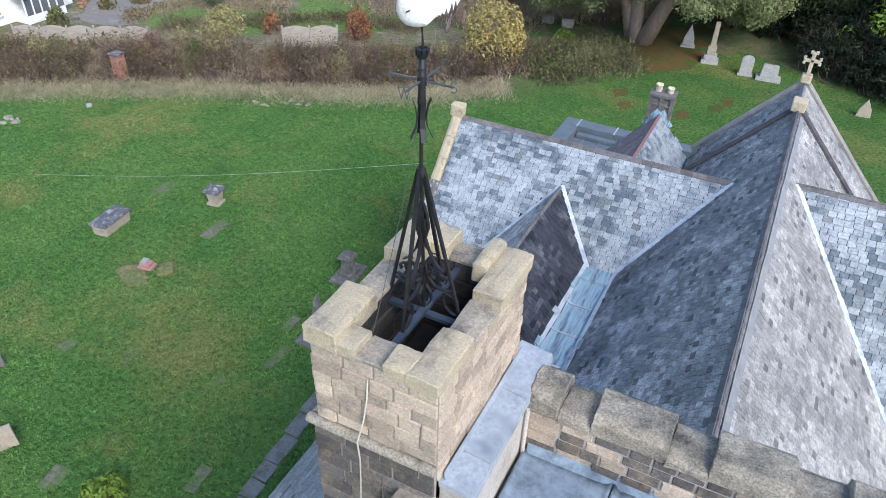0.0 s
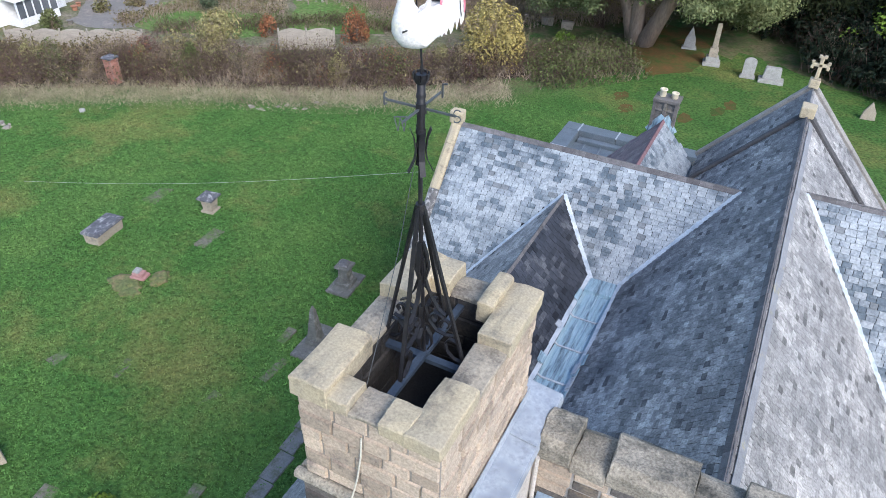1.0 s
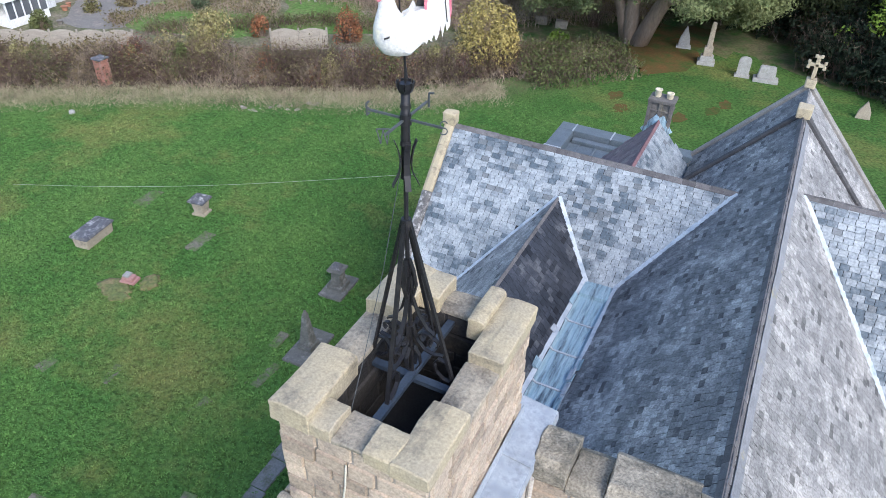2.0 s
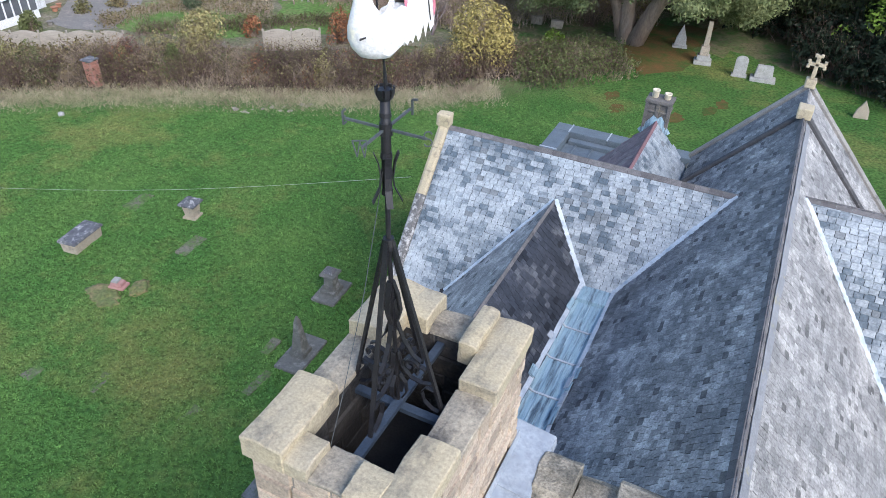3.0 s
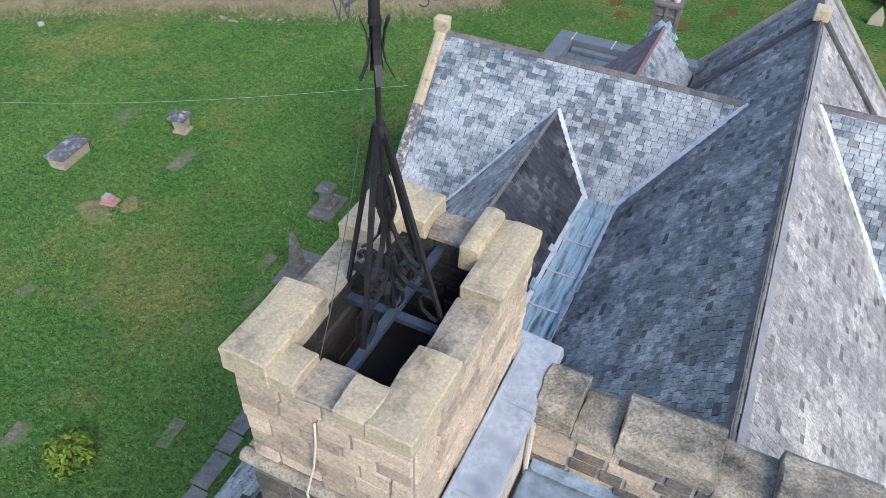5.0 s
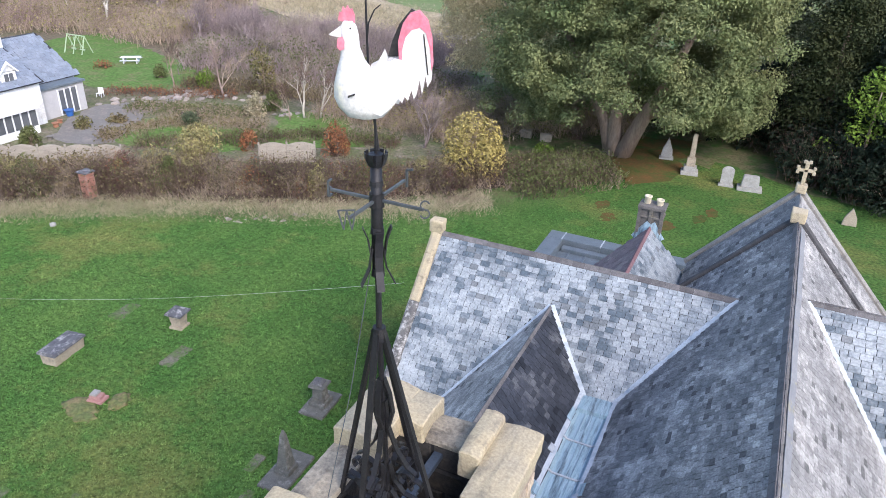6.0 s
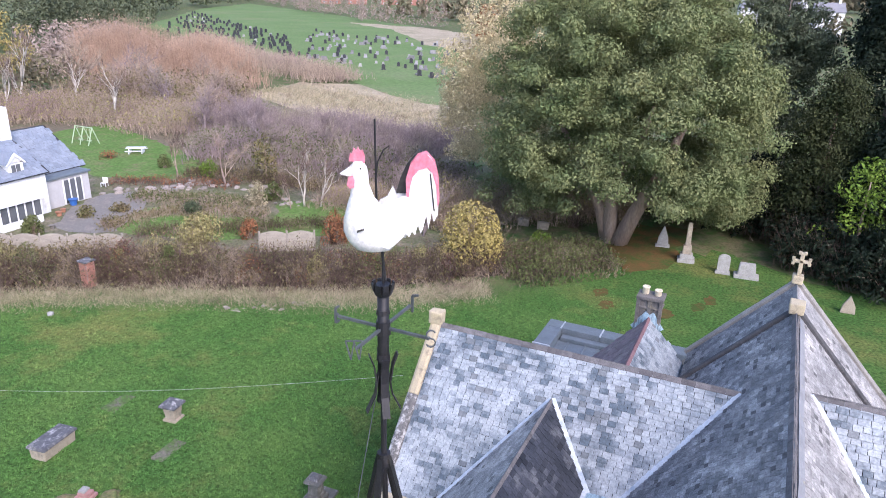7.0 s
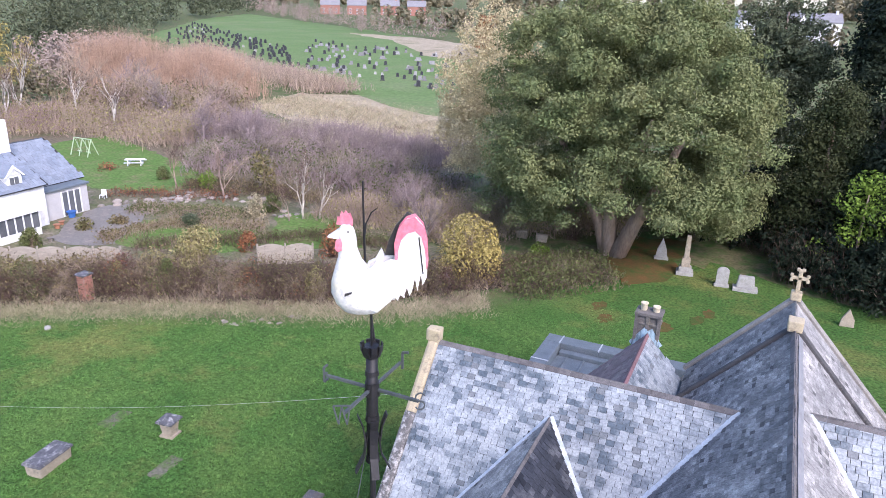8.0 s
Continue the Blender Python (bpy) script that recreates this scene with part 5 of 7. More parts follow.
# brick pier, litter and heaps by the hedge
BRICK = mat("pink_brick", (0.42, 0.20, 0.145), (0.33, 0.16, 0.115), 4, 0.9, 0.4, 25, spread=0.15, by="object", c3=(0.5, 0.3, 0.24), c3_scale=2, c3_amount=0.3)
bx, by = -45.23, 35.19
t = empty("brick_pier", "square pink brick pier with a flat cap standing in the hedge", "pier", at=(bx, by, 0))
part("core", boxm(bx - 0.36, bx + 0.36, by - 0.36, by + 0.36, 0, 2.0), MORTAR, t)
bmesh_b = boxm(-0.115, 0.115, -0.02, 0.02, -0.033, 0.033, 0.006)
BR = finish(bmesh_b, "brick", BRICK)
for k in range(26):
    for face in range(4):
        for c in range(3):
            off = (c - 1) * 0.245 + (0.06 if k % 2 else -0.06) * (1 if abs(c - 1) else 1)
            ob = new("brick", BR)
            ob.matrix_basis = turned(bx, by, face * 90) @ Matrix.Translation((max(-0.25, min(0.25, off)), -0.365, 0.045 + k * 0.0755))
            under(ob, t)
stone_part("cap", t, -0.48, 0.48, -0.48, 0.48, 2.0, 2.12, turned(bx, by), TOMB_TOP, 0.03)
bm = bmesh.new()
bmesh.ops.create_icosphere(bm, subdivisions=2, radius=0.22)
for v in bm.verts:
    v.co = v.co * (1 + 0.4 * noise.noise(v.co * 9)) * Vector((1.4, 0.8, 0.7)).length / 1.8 + Vector((-43.37, 30.5, 0.14))
thing("litter_bag", bm, WHITE_STONE, "small crumpled white bag on the grass", "litter", smooth=True)

# overhead wire from the transept gable
WIRE = mat("pale_wire", (0.45, 0.46, 0.45), (0.40, 0.41, 0.4), 4, 0.5, 0.0)
bm = bmesh.new()
tube(bm, [(-11.9 - 26.4 * k / 12, 22.3 - 0.3 * k / 12, 8.3 - 8.0 * k / 12 - 0.35 * math.sin(math.pi * k / 12)) for k in range(13)], 0.006, 5)
thing("overhead_wire", bm, WIRE, "thin pale wire running from the gable over the lawn", "wire")

# ---- plants ----
def leaf_mat(name, c1, c2, spread=0.45, rough=0.7):
    return mat(name, c1, c2, 0.35, rough, 0.0, 3.0, spread=spread, spec=0.12)


YEW = leaf_mat("evergreen_leaf", (0.112, 0.152, 0.060), (0.215, 0.228, 0.100), 0.3)
DARK_LEAF = leaf_mat("dark_conifer", (0.013, 0.022, 0.013), (0.030, 0.042, 0.024))
FEATHER = leaf_mat("olive_conifer", (0.030, 0.044, 0.018), (0.060, 0.068, 0.028))
PINE_LEAF = leaf_mat("pine_leaf", (0.075, 0.098, 0.052), (0.12, 0.135, 0.078))
LIME_LEAF = leaf_mat("lime_leaf", (0.16, 0.24, 0.035), (0.10, 0.17, 0.03))
BEECH = leaf_mat("pale_brown_leaf", (0.56, 0.47, 0.28), (0.46, 0.39, 0.22), 0.3)
YELLOW = leaf_mat("yellow_leaf", (0.42, 0.34, 0.11), (0.30, 0.25, 0.09))
OLIVE = leaf_mat("olive_leaf", (0.12, 0.125, 0.045), (0.20, 0.15, 0.08), 0.65)
LIME_OLIVE = leaf_mat("pale_olive_leaf", (0.24, 0.235, 0.09), (0.30, 0.25, 0.11), 0.5)
RED_LEAF = leaf_mat("maroon_leaf", (0.16, 0.085, 0.065), (0.12, 0.075, 0.055), 0.5)
IVY = leaf_mat("ivy_leaf", (0.085, 0.115, 0.035), (0.14, 0.15, 0.06))
RUST = leaf_mat("rust_leaf", (0.29, 0.125, 0.06), (0.21, 0.10, 0.05))
TWIG_BROWN = mat("brown_twig", (0.155, 0.10, 0.075), (0.075, 0.052, 0.042), 0.3, 0.9, 0.0, 3, spread=0.5, c3=(0.36, 0.29, 0.21), c3_scale=0.35, c3_amount=0.4)
TWIG_PURPLE = mat("purple_twig", (0.31, 0.245, 0.235), (0.22, 0.172, 0.165), 0.3, 0.9, 0.0, 3, spread=0.35, c3=(0.30, 0.27, 0.17), c3_scale=0.12, c3_amount=0.4)
TWIG_ORANGE = mat("orange_twig", (0.44, 0.29, 0.20), (0.33, 0.235, 0.17), 0.1, 0.9, 0.0, 3, spread=0.3)
TWIG_PALE = mat("pale_twig", (0.38, 0.30, 0.22), (0.29, 0.225, 0.165), 0.3, 0.9, 0.0, 3, spread=0.35, c3=(0.30, 0.215, 0.19), c3_scale=0.15, c3_amount=0.45)
STRAW = mat("straw_grass", (0.48, 0.405, 0.27), (0.24, 0.225, 0.125), 0.5, 0.9, 0.0, 3, spread=0.4, c3=(0.18, 0.125, 0.095), c3_scale=0.3, c3_amount=0.35)
TUFT = mat("tuft_grass", (0.075, 0.15, 0.04), (0.13, 0.17, 0.06), 0.4, 0.9, 0.0, 3, spread=0.35)
BARK = mat("brown_bark", (0.36, 0.265, 0.20), (0.23, 0.17, 0.13), 1.5, 0.95, 0.8, 9, c3=(0.42, 0.33, 0.27), c3_scale=1, c3_amount=0.35, stretch=(1, 1, 0.25))
BIRCH = mat("birch_bark", (0.62, 0.58, 0.50), (0.48, 0.42, 0.36), 1.5, 0.8, 0.2, 12)


def crown_cards(lobes, per, size, up=0.35, loose=0.0):
    """Leaf clumps on the skins of many lobes: rows of centre and radii."""
    Cs, Us, Vs = [], [], []
    for cx, cy, cz, rx, ry, rz in lobes:
        k = max(20, int(per * (rx * ry + rx * rz + ry * rz) / 3))
        d = unit(k)
        r = RNG.uniform(0.62, 1.06, (k, 1)) ** 0.6 + RNG.normal(0, loose, (k, 1))
        Cs.append(np.array([[cx, cy, cz]]) + d * r * np.array([[rx, ry, rz]]))
        n = d + RNG.normal(0, 0.55, (k, 3)) + np.array([[0, 0, up]])
        n /= np.linalg.norm(n, axis=1, keepdims=True)
        u = np.cross(n, unit(k))
        u /= np.linalg.norm(u, axis=1, keepdims=True) + 1e-9
        s = RNG.uniform(0.55, 1.25, (k, 1)) * size
        Us.append(u * s * 0.6), Vs.append(np.cross(n, u) * s)
    return cards(np.concatenate(Cs), np.concatenate(Us), np.concatenate(Vs))


def shell_lobes(c, r, n, lo, hi, zmin=-0.5, squash=0.8, deep=0.6):
    d = unit(n * 3)
    d = d[d[:, 2] > zmin][:n]
    out = []
    for v in d:
        k = RNG.uniform(lo, hi)
        f = RNG.uniform(deep, 1.0)
        out.append((c[0] + v[0] * r[0] * f, c[1] + v[1] * r[1] * f, c[2] + v[2] * r[2] * f, k * RNG.uniform(0.75, 1.3), k * RNG.uniform(0.75, 1.3), k * squash))
    return out


def limb_mesh(limbs, sides=7):
    bm = bmesh.new()
    for pts, r0, r1 in limbs:
        tube(bm, pts, r0, sides, r1)
    return bm


def leafy_tree(name, x, y, limbs, lobes, per, size, leaf, bark, label, category="tree", up=0.35, loose=0.0):
    t = empty(name, label, category, at=(x, y, 0))
    part("trunk", limb_mesh(limbs), bark, t, smooth=True)
    P, F = crown_cards(lobes, per, size, up, loose)
    ob = new("crown", raw("crown", P, F, leaf))
    under(ob, t)
    return t


def grow(p, d, length, r, depth, out, twigs, spread=0.55, kids=3, up=0.12):
    """A bare branch: bent, with side branches, down to twigs."""
    pts, q = [p.copy()], p.copy()
    for _ in range(3):
        d = (d + Vector((random.gauss(0, 0.12), random.gauss(0, 0.12), random.gauss(0, 0.08) + up * 0.4))).normalized()
        q = q + d * length / 3
        pts.append(q.copy())
    out.append((pts, r, r * 0.45))
    if depth == 0:
        for _ in range(9):
            a = pts[random.randint(1, 3)]
            e = (d + Vector((random.gauss(0, 0.5), random.gauss(0, 0.5), random.gauss(0.1, 0.4)))).normalized()
            twigs.append((a, a + e * length * random.uniform(0.5, 1.0)))
        return
    for k in range(kids + (1 if depth > 1 else 0)):
        a = pts[random.choice((1, 2, 3, 3))]
        e = (d + Vector((random.gauss(0, spread), random.gauss(0, spread), random.gauss(up, spread * 0.6)))).normalized()
        grow(a, e, length * random.uniform(0.55, 0.8), r * 0.45, depth - 1, out, twigs, spread, kids, up)


def bare_tree(x, y, h, bark, twig, label, stems=1, spread=0.5, depth=3, r=None, up=0.15):
    t = empty("bare_tree", label, "tree", at=(x, y, 0))
    limbs, twigs = [], []
    for s in range(stems):
        d = Vector((random.gauss(0, 0.12 * stems), random.gauss(0, 0.12 * stems), 1)).normalized()
        grow(Vector((x + random.uniform(-0.2, 0.2) * (stems - 1), y, -0.1)), d, h * 0.42, r or h * 0.022, depth, limbs, twigs, spread, 3, up)
    part("trunk", limb_mesh(limbs, 5), bark, t, smooth=True)
    A, B = np.array([tuple(a) for a, _ in twigs]), np.array([tuple(b) for _, b in twigs])
    P, F = sticks(A, B, np.full(len(A), h * 0.0016 + 0.006))
    under(new("twig_mass", raw("twig_mass", P, F, twig)), t, kind="stuff")
    return t


def along(line, n, half):
    """Random places along a polyline, within half its width."""
    L = np.array(line, dtype=float)
    seg = np.linalg.norm(np.diff(L, axis=0), axis=1)
    i = RNG.choice(len(seg), n, p=seg / seg.sum())
    k = RNG.uniform(0, 1, (n, 1))
    d = (L[i + 1] - L[i]) / seg[i][:, None]
    off = np.clip(RNG.normal(0, 0.5, (n, 1)), -1.2, 1.2) * half
    return L[i] + (L[i + 1] - L[i]) * k + np.stack((-d[:, 1], d[:, 0]), 1) * off, off[:, 0] / half


def lumps(xy, size):
    """Smooth ups and downs over the plan, 0 to 1."""
    return np.array([0.5 + 0.5 * noise.noise(Vector((a / size, b / size, 0.3))) for a, b in xy])


def thicket(name, label, line, half, h, n, twig, leaf=None, leaves=0, leaf_size=0.12, lean=0.35, thin=0.02, category="hedge", size=3.0, low=0.25):
    """A mass of twigs, with leaves, along a line of the plan."""
    xy, off = along(line, n, half)
    top = h * (0.25 + 0.7 * lumps(xy, size) + 0.45 * lumps(xy + 50, size * 2.6)) * np.sqrt(np.clip(1.05 - (off * 0.75) ** 2, 0.1, 1))
    A = np.column_stack((xy, RNG.uniform(0, low, n) * top))
    d = np.column_stack((RNG.normal(0, lean, (n, 2)), np.ones(n)))
    B = A + d * (top * RNG.uniform(0.35, 1.0, n))[:, None]
    P, F = sticks(A, B, RNG.uniform(0.5, 1.3, n) * thin)
    kids = RNG.integers(0, n, n * 2)
    k = RNG.uniform(0.3, 1.0, (n * 2, 1))
    S = A[kids] + (B[kids] - A[kids]) * k
    E = S + unit(n * 2) * np.array([[1, 1, 0.7]]) * RNG.uniform(0.15, 0.45, (n * 2, 1)) * h * 0.35
    E[:, 2] = np.maximum(E[:, 2], 0.05)
    P2, F2 = sticks(S, E, RNG.uniform(0.4, 0.8, n * 2) * thin)
    P, F = np.concatenate((P, P2)), np.concatenate((F, F2 + len(P)))
    if not leaves:
        return tagged(new(name, raw(name, P, F, twig)), label, category, kind="stuff")
    t = empty(name, label, category, kind="stuff", at=(line[0][0], line[0][1], 0))
    under(new("twig_mass", raw("twig_mass", P, F, twig)), t, kind="stuff")
    i = RNG.integers(0, n * 2, leaves)
    C = S[i] + (E[i] - S[i]) * RNG.uniform(0, 1, (leaves, 1))
    nrm = unit(leaves) + np.array([[0, 0, 0.6]])
    u = np.cross(nrm, unit(leaves))
    u /= np.linalg.norm(u, axis=1, keepdims=True)
    s = RNG.uniform(0.6, 1.3, (leaves, 1)) * leaf_size
    v = np.cross(nrm / np.linalg.norm(nrm, axis=1, keepdims=True), u)
    P, F = cards(C, u * s * 0.6, v * s)
    under(new("leaves", raw("leaves", P, F, leaf)), t, kind="stuff")
    return t


def round_bush(x, y, r, h, leaf, twig, label, leaves=1500, leaf_size=0.1, name="bush"):
    t = empty(name, label, "bush", at=(x, y, 0))
    n = max(60, int(leaves / 5))
    d = unit(n)
    d[:, 2] = np.abs(d[:, 2])
    A = np.column_stack((x + RNG.normal(0, r * 0.15, n), y + RNG.normal(0, r * 0.15, n), np.zeros(n)))
    B = np.array([[x, y, 0]]) + d * np.array([[r, r, h]]) * RNG.uniform(0.7, 1.08, (n, 1))
    P, F = sticks(A, B, np.full(n, 0.014))
    under(new("twig_mass", raw("twig_mass", P, F, twig)), t, kind="stuff")
    if leaves:
        lob = [(x + v[0] * r * 0.6, y + v[1] * r * 0.6, h * 0.12 + abs(v[2]) * h * 0.62, r * 0.42, r * 0.42, h * 0.3) for v in unit(12)]
        tot = sum((a * b + a * c + b * c) / 3 for _, _, _, a, b, c in lob)
        P, F = crown_cards(lob, leaves / tot, leaf_size)
        P[:, 2] = np.maximum(P[:, 2], 0.02)
        under(new("leaves", raw("leaves", P, F, leaf)), t, kind="stuff")
    return t


# the boundary hedge and its rough margin
HEDGE = [(-57.5, 29.8), (-51.99, 33.05), (-46.71, 36.67), (-40.74, 39.93), (-34.46, 42.97), (-28.34, 46.31), (-22.99, 50.54), (-20.05, 54.22)]
thicket("hedge", "tangled bare brown hedge with olive leaves along the churchyard edge", HEDGE, 2.6, 2.8, 19000, TWIG_BROWN, OLIVE, 24000, 0.10, size=1.7, thin=0.021, lean=0.6)
thicket("bramble_bank", "green and brown ivy and bramble bank under the great tree", [(-19.6, 53.07), (-16.65, 55.81), (-12.91, 59.92)], 3.6, 1.7, 6000, TWIG_BROWN, IVY, 16000, 0.12, size=2.2)
thicket("tall_grass", "bleached tall grass along the foot of the hedge", [(-53.48, 27.49), (-48.82, 30.85), (-42.23, 34.85), (-36.8, 38.12), (-30.63, 40.67), (-24.14, 44.17), (-18.93, 48.95)], 2.3, 0.6, 19000, STRAW, lean=0.8, thin=0.016, category="grass", size=2.6, low=0.02)
thicket("grass_tuft", "green grass tufts creeping into the hedge's margin", [(-53.48, 27.49), (-48.12, 30.37), (-41.62, 34.3), (-36.25, 37.52), (-30.06, 39.89), (-23.67, 43.33), (-18.65, 48.28), (-14.19, 54.02)], 2.4, 0.36, 16000, TUFT, lean=0.8, thin=0.014, category="grass", size=1.0, low=0.02)
thicket("ivy_hedge", "ivy-leaved stretch of hedge by the brick pier", [(-56.98, 31.95), (-53.83, 34.32), (-48.96, 36.99), (-44.59, 39.65)], 2.2, 2.3, 3000, TWIG_BROWN, OLIVE, 26000, 0.10, size=1.8)
for x, y, r, h, lf, tw, n, lab in (
        (-22.1, 52.81, 2.8, 5.8, YELLOW, TWIG_PALE, 7500, "tall yellow-leaved shrub at the hedge"),
        (-41.42, 42.48, 3.0, 4.4, LIME_OLIVE, TWIG_PALE, 4200, "pale twiggy shrub with olive leaves"),
        (-25.45, 49.86, 2.3, 3.6, OLIVE, TWIG_PURPLE, 0, "bare purple-grey shrub in the hedge"),
        (-34.44, 51.59, 1.3, 3.2, RUST, TWIG_BROWN, 1500, "rust-red clipped beech bush"),
        (-18.29, 60.08, 1.0, 1.6, LIME_LEAF, TWIG_PALE, 900, "small lime green shrub on the bank"),
        (-17.01, 66.61, 2.2, 4.2, RUST, TWIG_BROWN, 0, "bare russet shrub by the trunks"),
        (-41.78, 49.15, 1.0, 1.9, RUST, TWIG_BROWN, 500, "small russet-leaved bush behind the hedge"),
        (-58.99, 40.88, 0.95, 1.9, IVY, TWIG_BROWN, 1400, "clipped round green bush by the house"),
        (-17.14, 8.29, 0.9, 1.1, LIME_LEAF, TWIG_BROWN, 1100, "leafy evergreen bush with yellow-green tips"),
        (-47.73, 57.4, 1.2, 2.6, STRAW, STRAW, 900, "pale pampas grass clump"),
        (-59.29, 63.4, 1.2, 2.6, LIME_LEAF, TWIG_PALE, 900, "leafy green shrub in the garden"),
        (-66.91, 64.05, 0.9, 1.7, IVY, TWIG_PALE, 700, "leafy green shrub in the garden"),
        (-47.58, 59.78, 1.2, 2.0, IVY, TWIG_BROWN, 900, "dark green shrub beside the birches"),
        (-50.6, 51.53, 1.6, 1.6, PINE_LEAF, TWIG_PALE, 900, "grey-green spreading shrub in the garden"),
        (-57.97, 49.38, 1.1, 0.9, OLIVE, TWIG_BROWN, 500, "low olive shrub on the patio"),
        (-59.31, 46.59, 1.0, 1.1, OLIVE, TWIG_PALE, 500, "low olive-leaved shrub by the house"),
        (-54.84, 45.32, 1.4, 1.2, OLIVE, TWIG_PALE, 300, "sprawling bare shrub on the patio"),
        (-76.62, 64.26, 1.5, 1.0, RUST, TWIG_BROWN, 200, "heap of brown garden cuttings")):
    round_bush(x, y, r, h, lf, tw, lab, n, 0.13)

# the great evergreen with its forked trunk
gx, gy = -13.05, 64.33
limbs = [([(gx, gy, -0.2), (gx - 0.3, gy, 3), (gx - 0.2, gy + 0.3, 7), (gx - 1, gy, 13)], 0.8, 0.3),
         ([(gx + 0.6, gy - 0.2, -0.2), (gx + 1.9, gy - 0.3, 3.2), (gx + 3.4, gy, 6.5), (gx + 5, gy, 11)], 0.85, 0.3),
         ([(gx - 0.5, gy + 0.4, -0.2), (gx - 1.3, gy, 3), (gx - 3.5, gy, 7), (gx - 6, gy, 11)], 0.6, 0.2),
         ([(gx + 1.9, gy - 0.3, 3.6), (gx + 4.5, gy - 0.5, 5.0), (gx + 7.6, gy - 0.5, 6.2)], 0.38, 0.15),
         ([(gx + 0.2, gy, 6.5), (gx + 2, gy - 2, 10), (gx + 3, gy - 4, 13)], 0.4, 0.15)]
C = (gx - 0.3, gy + 0.5, 12.4)
lobes = shell_lobes(C, (12.6, 10.2, 11.2), 480, 0.6, 1.6, -0.8, 0.62, 0.74)
lobes += shell_lobes((C[0], C[1] + 1, C[2]), (8.2, 6.2, 8.0), 120, 1.0, 1.9, -0.4, 0.75, 0.3)
lobes = [q for q in lobes if not (q[2] < 6.2 and gx - 2.5 < q[0] < gx + 4.0 and q[1] < gy + 3)]
lobes += [(gx + 9.0 + RNG.normal(0, 1.5), gy + 3.5 + RNG.normal(0, 1.2), RNG.uniform(2.8, 7.5), k, k, k * 0.7) for k in RNG.uniform(0.6, 1.4, 48)]
lobes += [(gx - 6.5 + RNG.normal(0, 2.2), gy - 1 + RNG.normal(0, 2), RNG.uniform(3.0, 9), k, k, k * 0.7) for k in RNG.uniform(0.6, 1.4, 46)]
lobes += [(gx + RNG.uniform(-4, 6), gy - 5 + RNG.normal(0, 1.5), RNG.uniform(6.2, 10), k, k, k * 0.7) for k in RNG.uniform(0.6, 1.4, 34)]
leafy_tree("evergreen_tree", gx, gy, limbs, lobes, 400, 0.14, YEW, BARK, "huge spreading evergreen tree with a forked brown trunk", loose=0.2)
# dark conifers and shrubs
for x, y, r, h, lf, n, s, lab in ((3.4, 73, 5.6, 16, FEATHER, 170, 0.2, "feathery olive-green conifer beyond the graves"), (10, 70, 6.5, 15, DARK_LEAF, 110, 0.3, "dense dark green conifer beyond the church"),
                                  (8.6, 87, 6.5, 30, DARK_LEAF, 170, 0.34, "tall blackish conifer behind the church"),
                                  (16, 84, 7.5, 28, DARK_LEAF, 150, 0.34, "tall blackish conifer behind the church"), (9.5, 62.5, 4.5, 7, DARK_LEAF, 40, 0.26, "dark low yew by the path"),
                                  (20, 66, 6, 12, DARK_LEAF, 40, 0.3, "dense dark green conifer beyond the church"), (0, 77, 5, 9, DARK_LEAF, 40, 0.3, "dark evergreen behind the gravestones")):
    lob = []
    for _ in range(n):
        f = RNG.uniform(0.05, 1.0)
        a, k = RNG.uniform(0, 6.28), RNG.uniform(0.65, 1.0) * (1 - f) ** 0.6
        lob.append((x + math.cos(a) * r * k, y + math.sin(a) * r * k, 0.8 + f * (h - 1.5), r * 0.24, r * 0.24, r * 0.15))
    leafy_tree("conifer", x, y, [([(x, y, -0.2), (x, y, h * 0.5), (x, y, h * 0.95)], 0.4, 0.06)], lob, 130, s * 0.75, lf, BARK, lab, loose=0.2)
x, y = -2.4, 93
leafy_tree("pine", x, y, [([(x, y, -0.2), (x, y, 10), (x + 0.4, y, 21)], 0.45, 0.08)], shell_lobes((x, y, 13.5), (5.8, 5.0, 9.6), 170, 0.9, 1.9, -0.85, 0.55, 0.45), 190, 0.2, PINE_LEAF, BARK, "broad grey-green pine behind the great tree", loose=0.15)
x, y = 6.3, 65.5
leafy_tree("laurel", x, y, [([(x, y, 0), (x, y + 0.2, 5), (x, y, 8)], 0.2, 0.05)], [(x + RNG.normal(0.4, 1.2), y + RNG.normal(0, 0.7), RNG.uniform(3.2, 9.4), 1.0, 0.9, 0.75) for _ in range(20)], 130, 0.17, LIME_LEAF, BARK, "bright lime green evergreen among dark conifers")
# dark undergrowth behind the trunks and stones
thicket("undergrowth", "dark evergreen undergrowth behind the great tree", [(-13, 77), (-2, 75), (8, 70), (20, 66)], 3.0, 6.5, 5000, TWIG_BROWN, DARK_LEAF, 42000, 0.26, thin=0.03, category="undergrowth", size=4)
thicket("undergrowth", "brown and green undergrowth at the wood's foot", [(-30, 61), (-25, 66), (-19, 70.5), (-13, 73)], 3.4, 4.2, 9000, TWIG_PALE, LIME_OLIVE, 7000, 0.13, thin=0.02, category="undergrowth", size=2.5)
thicket("undergrowth", "black-green drooping yew boughs beyond the graves", [(1.5, 66.5), (7, 64), (13, 60.5), (20, 58)], 2.2, 5.0, 3000, TWIG_BROWN, DARK_LEAF, 26000, 0.24, thin=0.03, category="undergrowth", size=3)
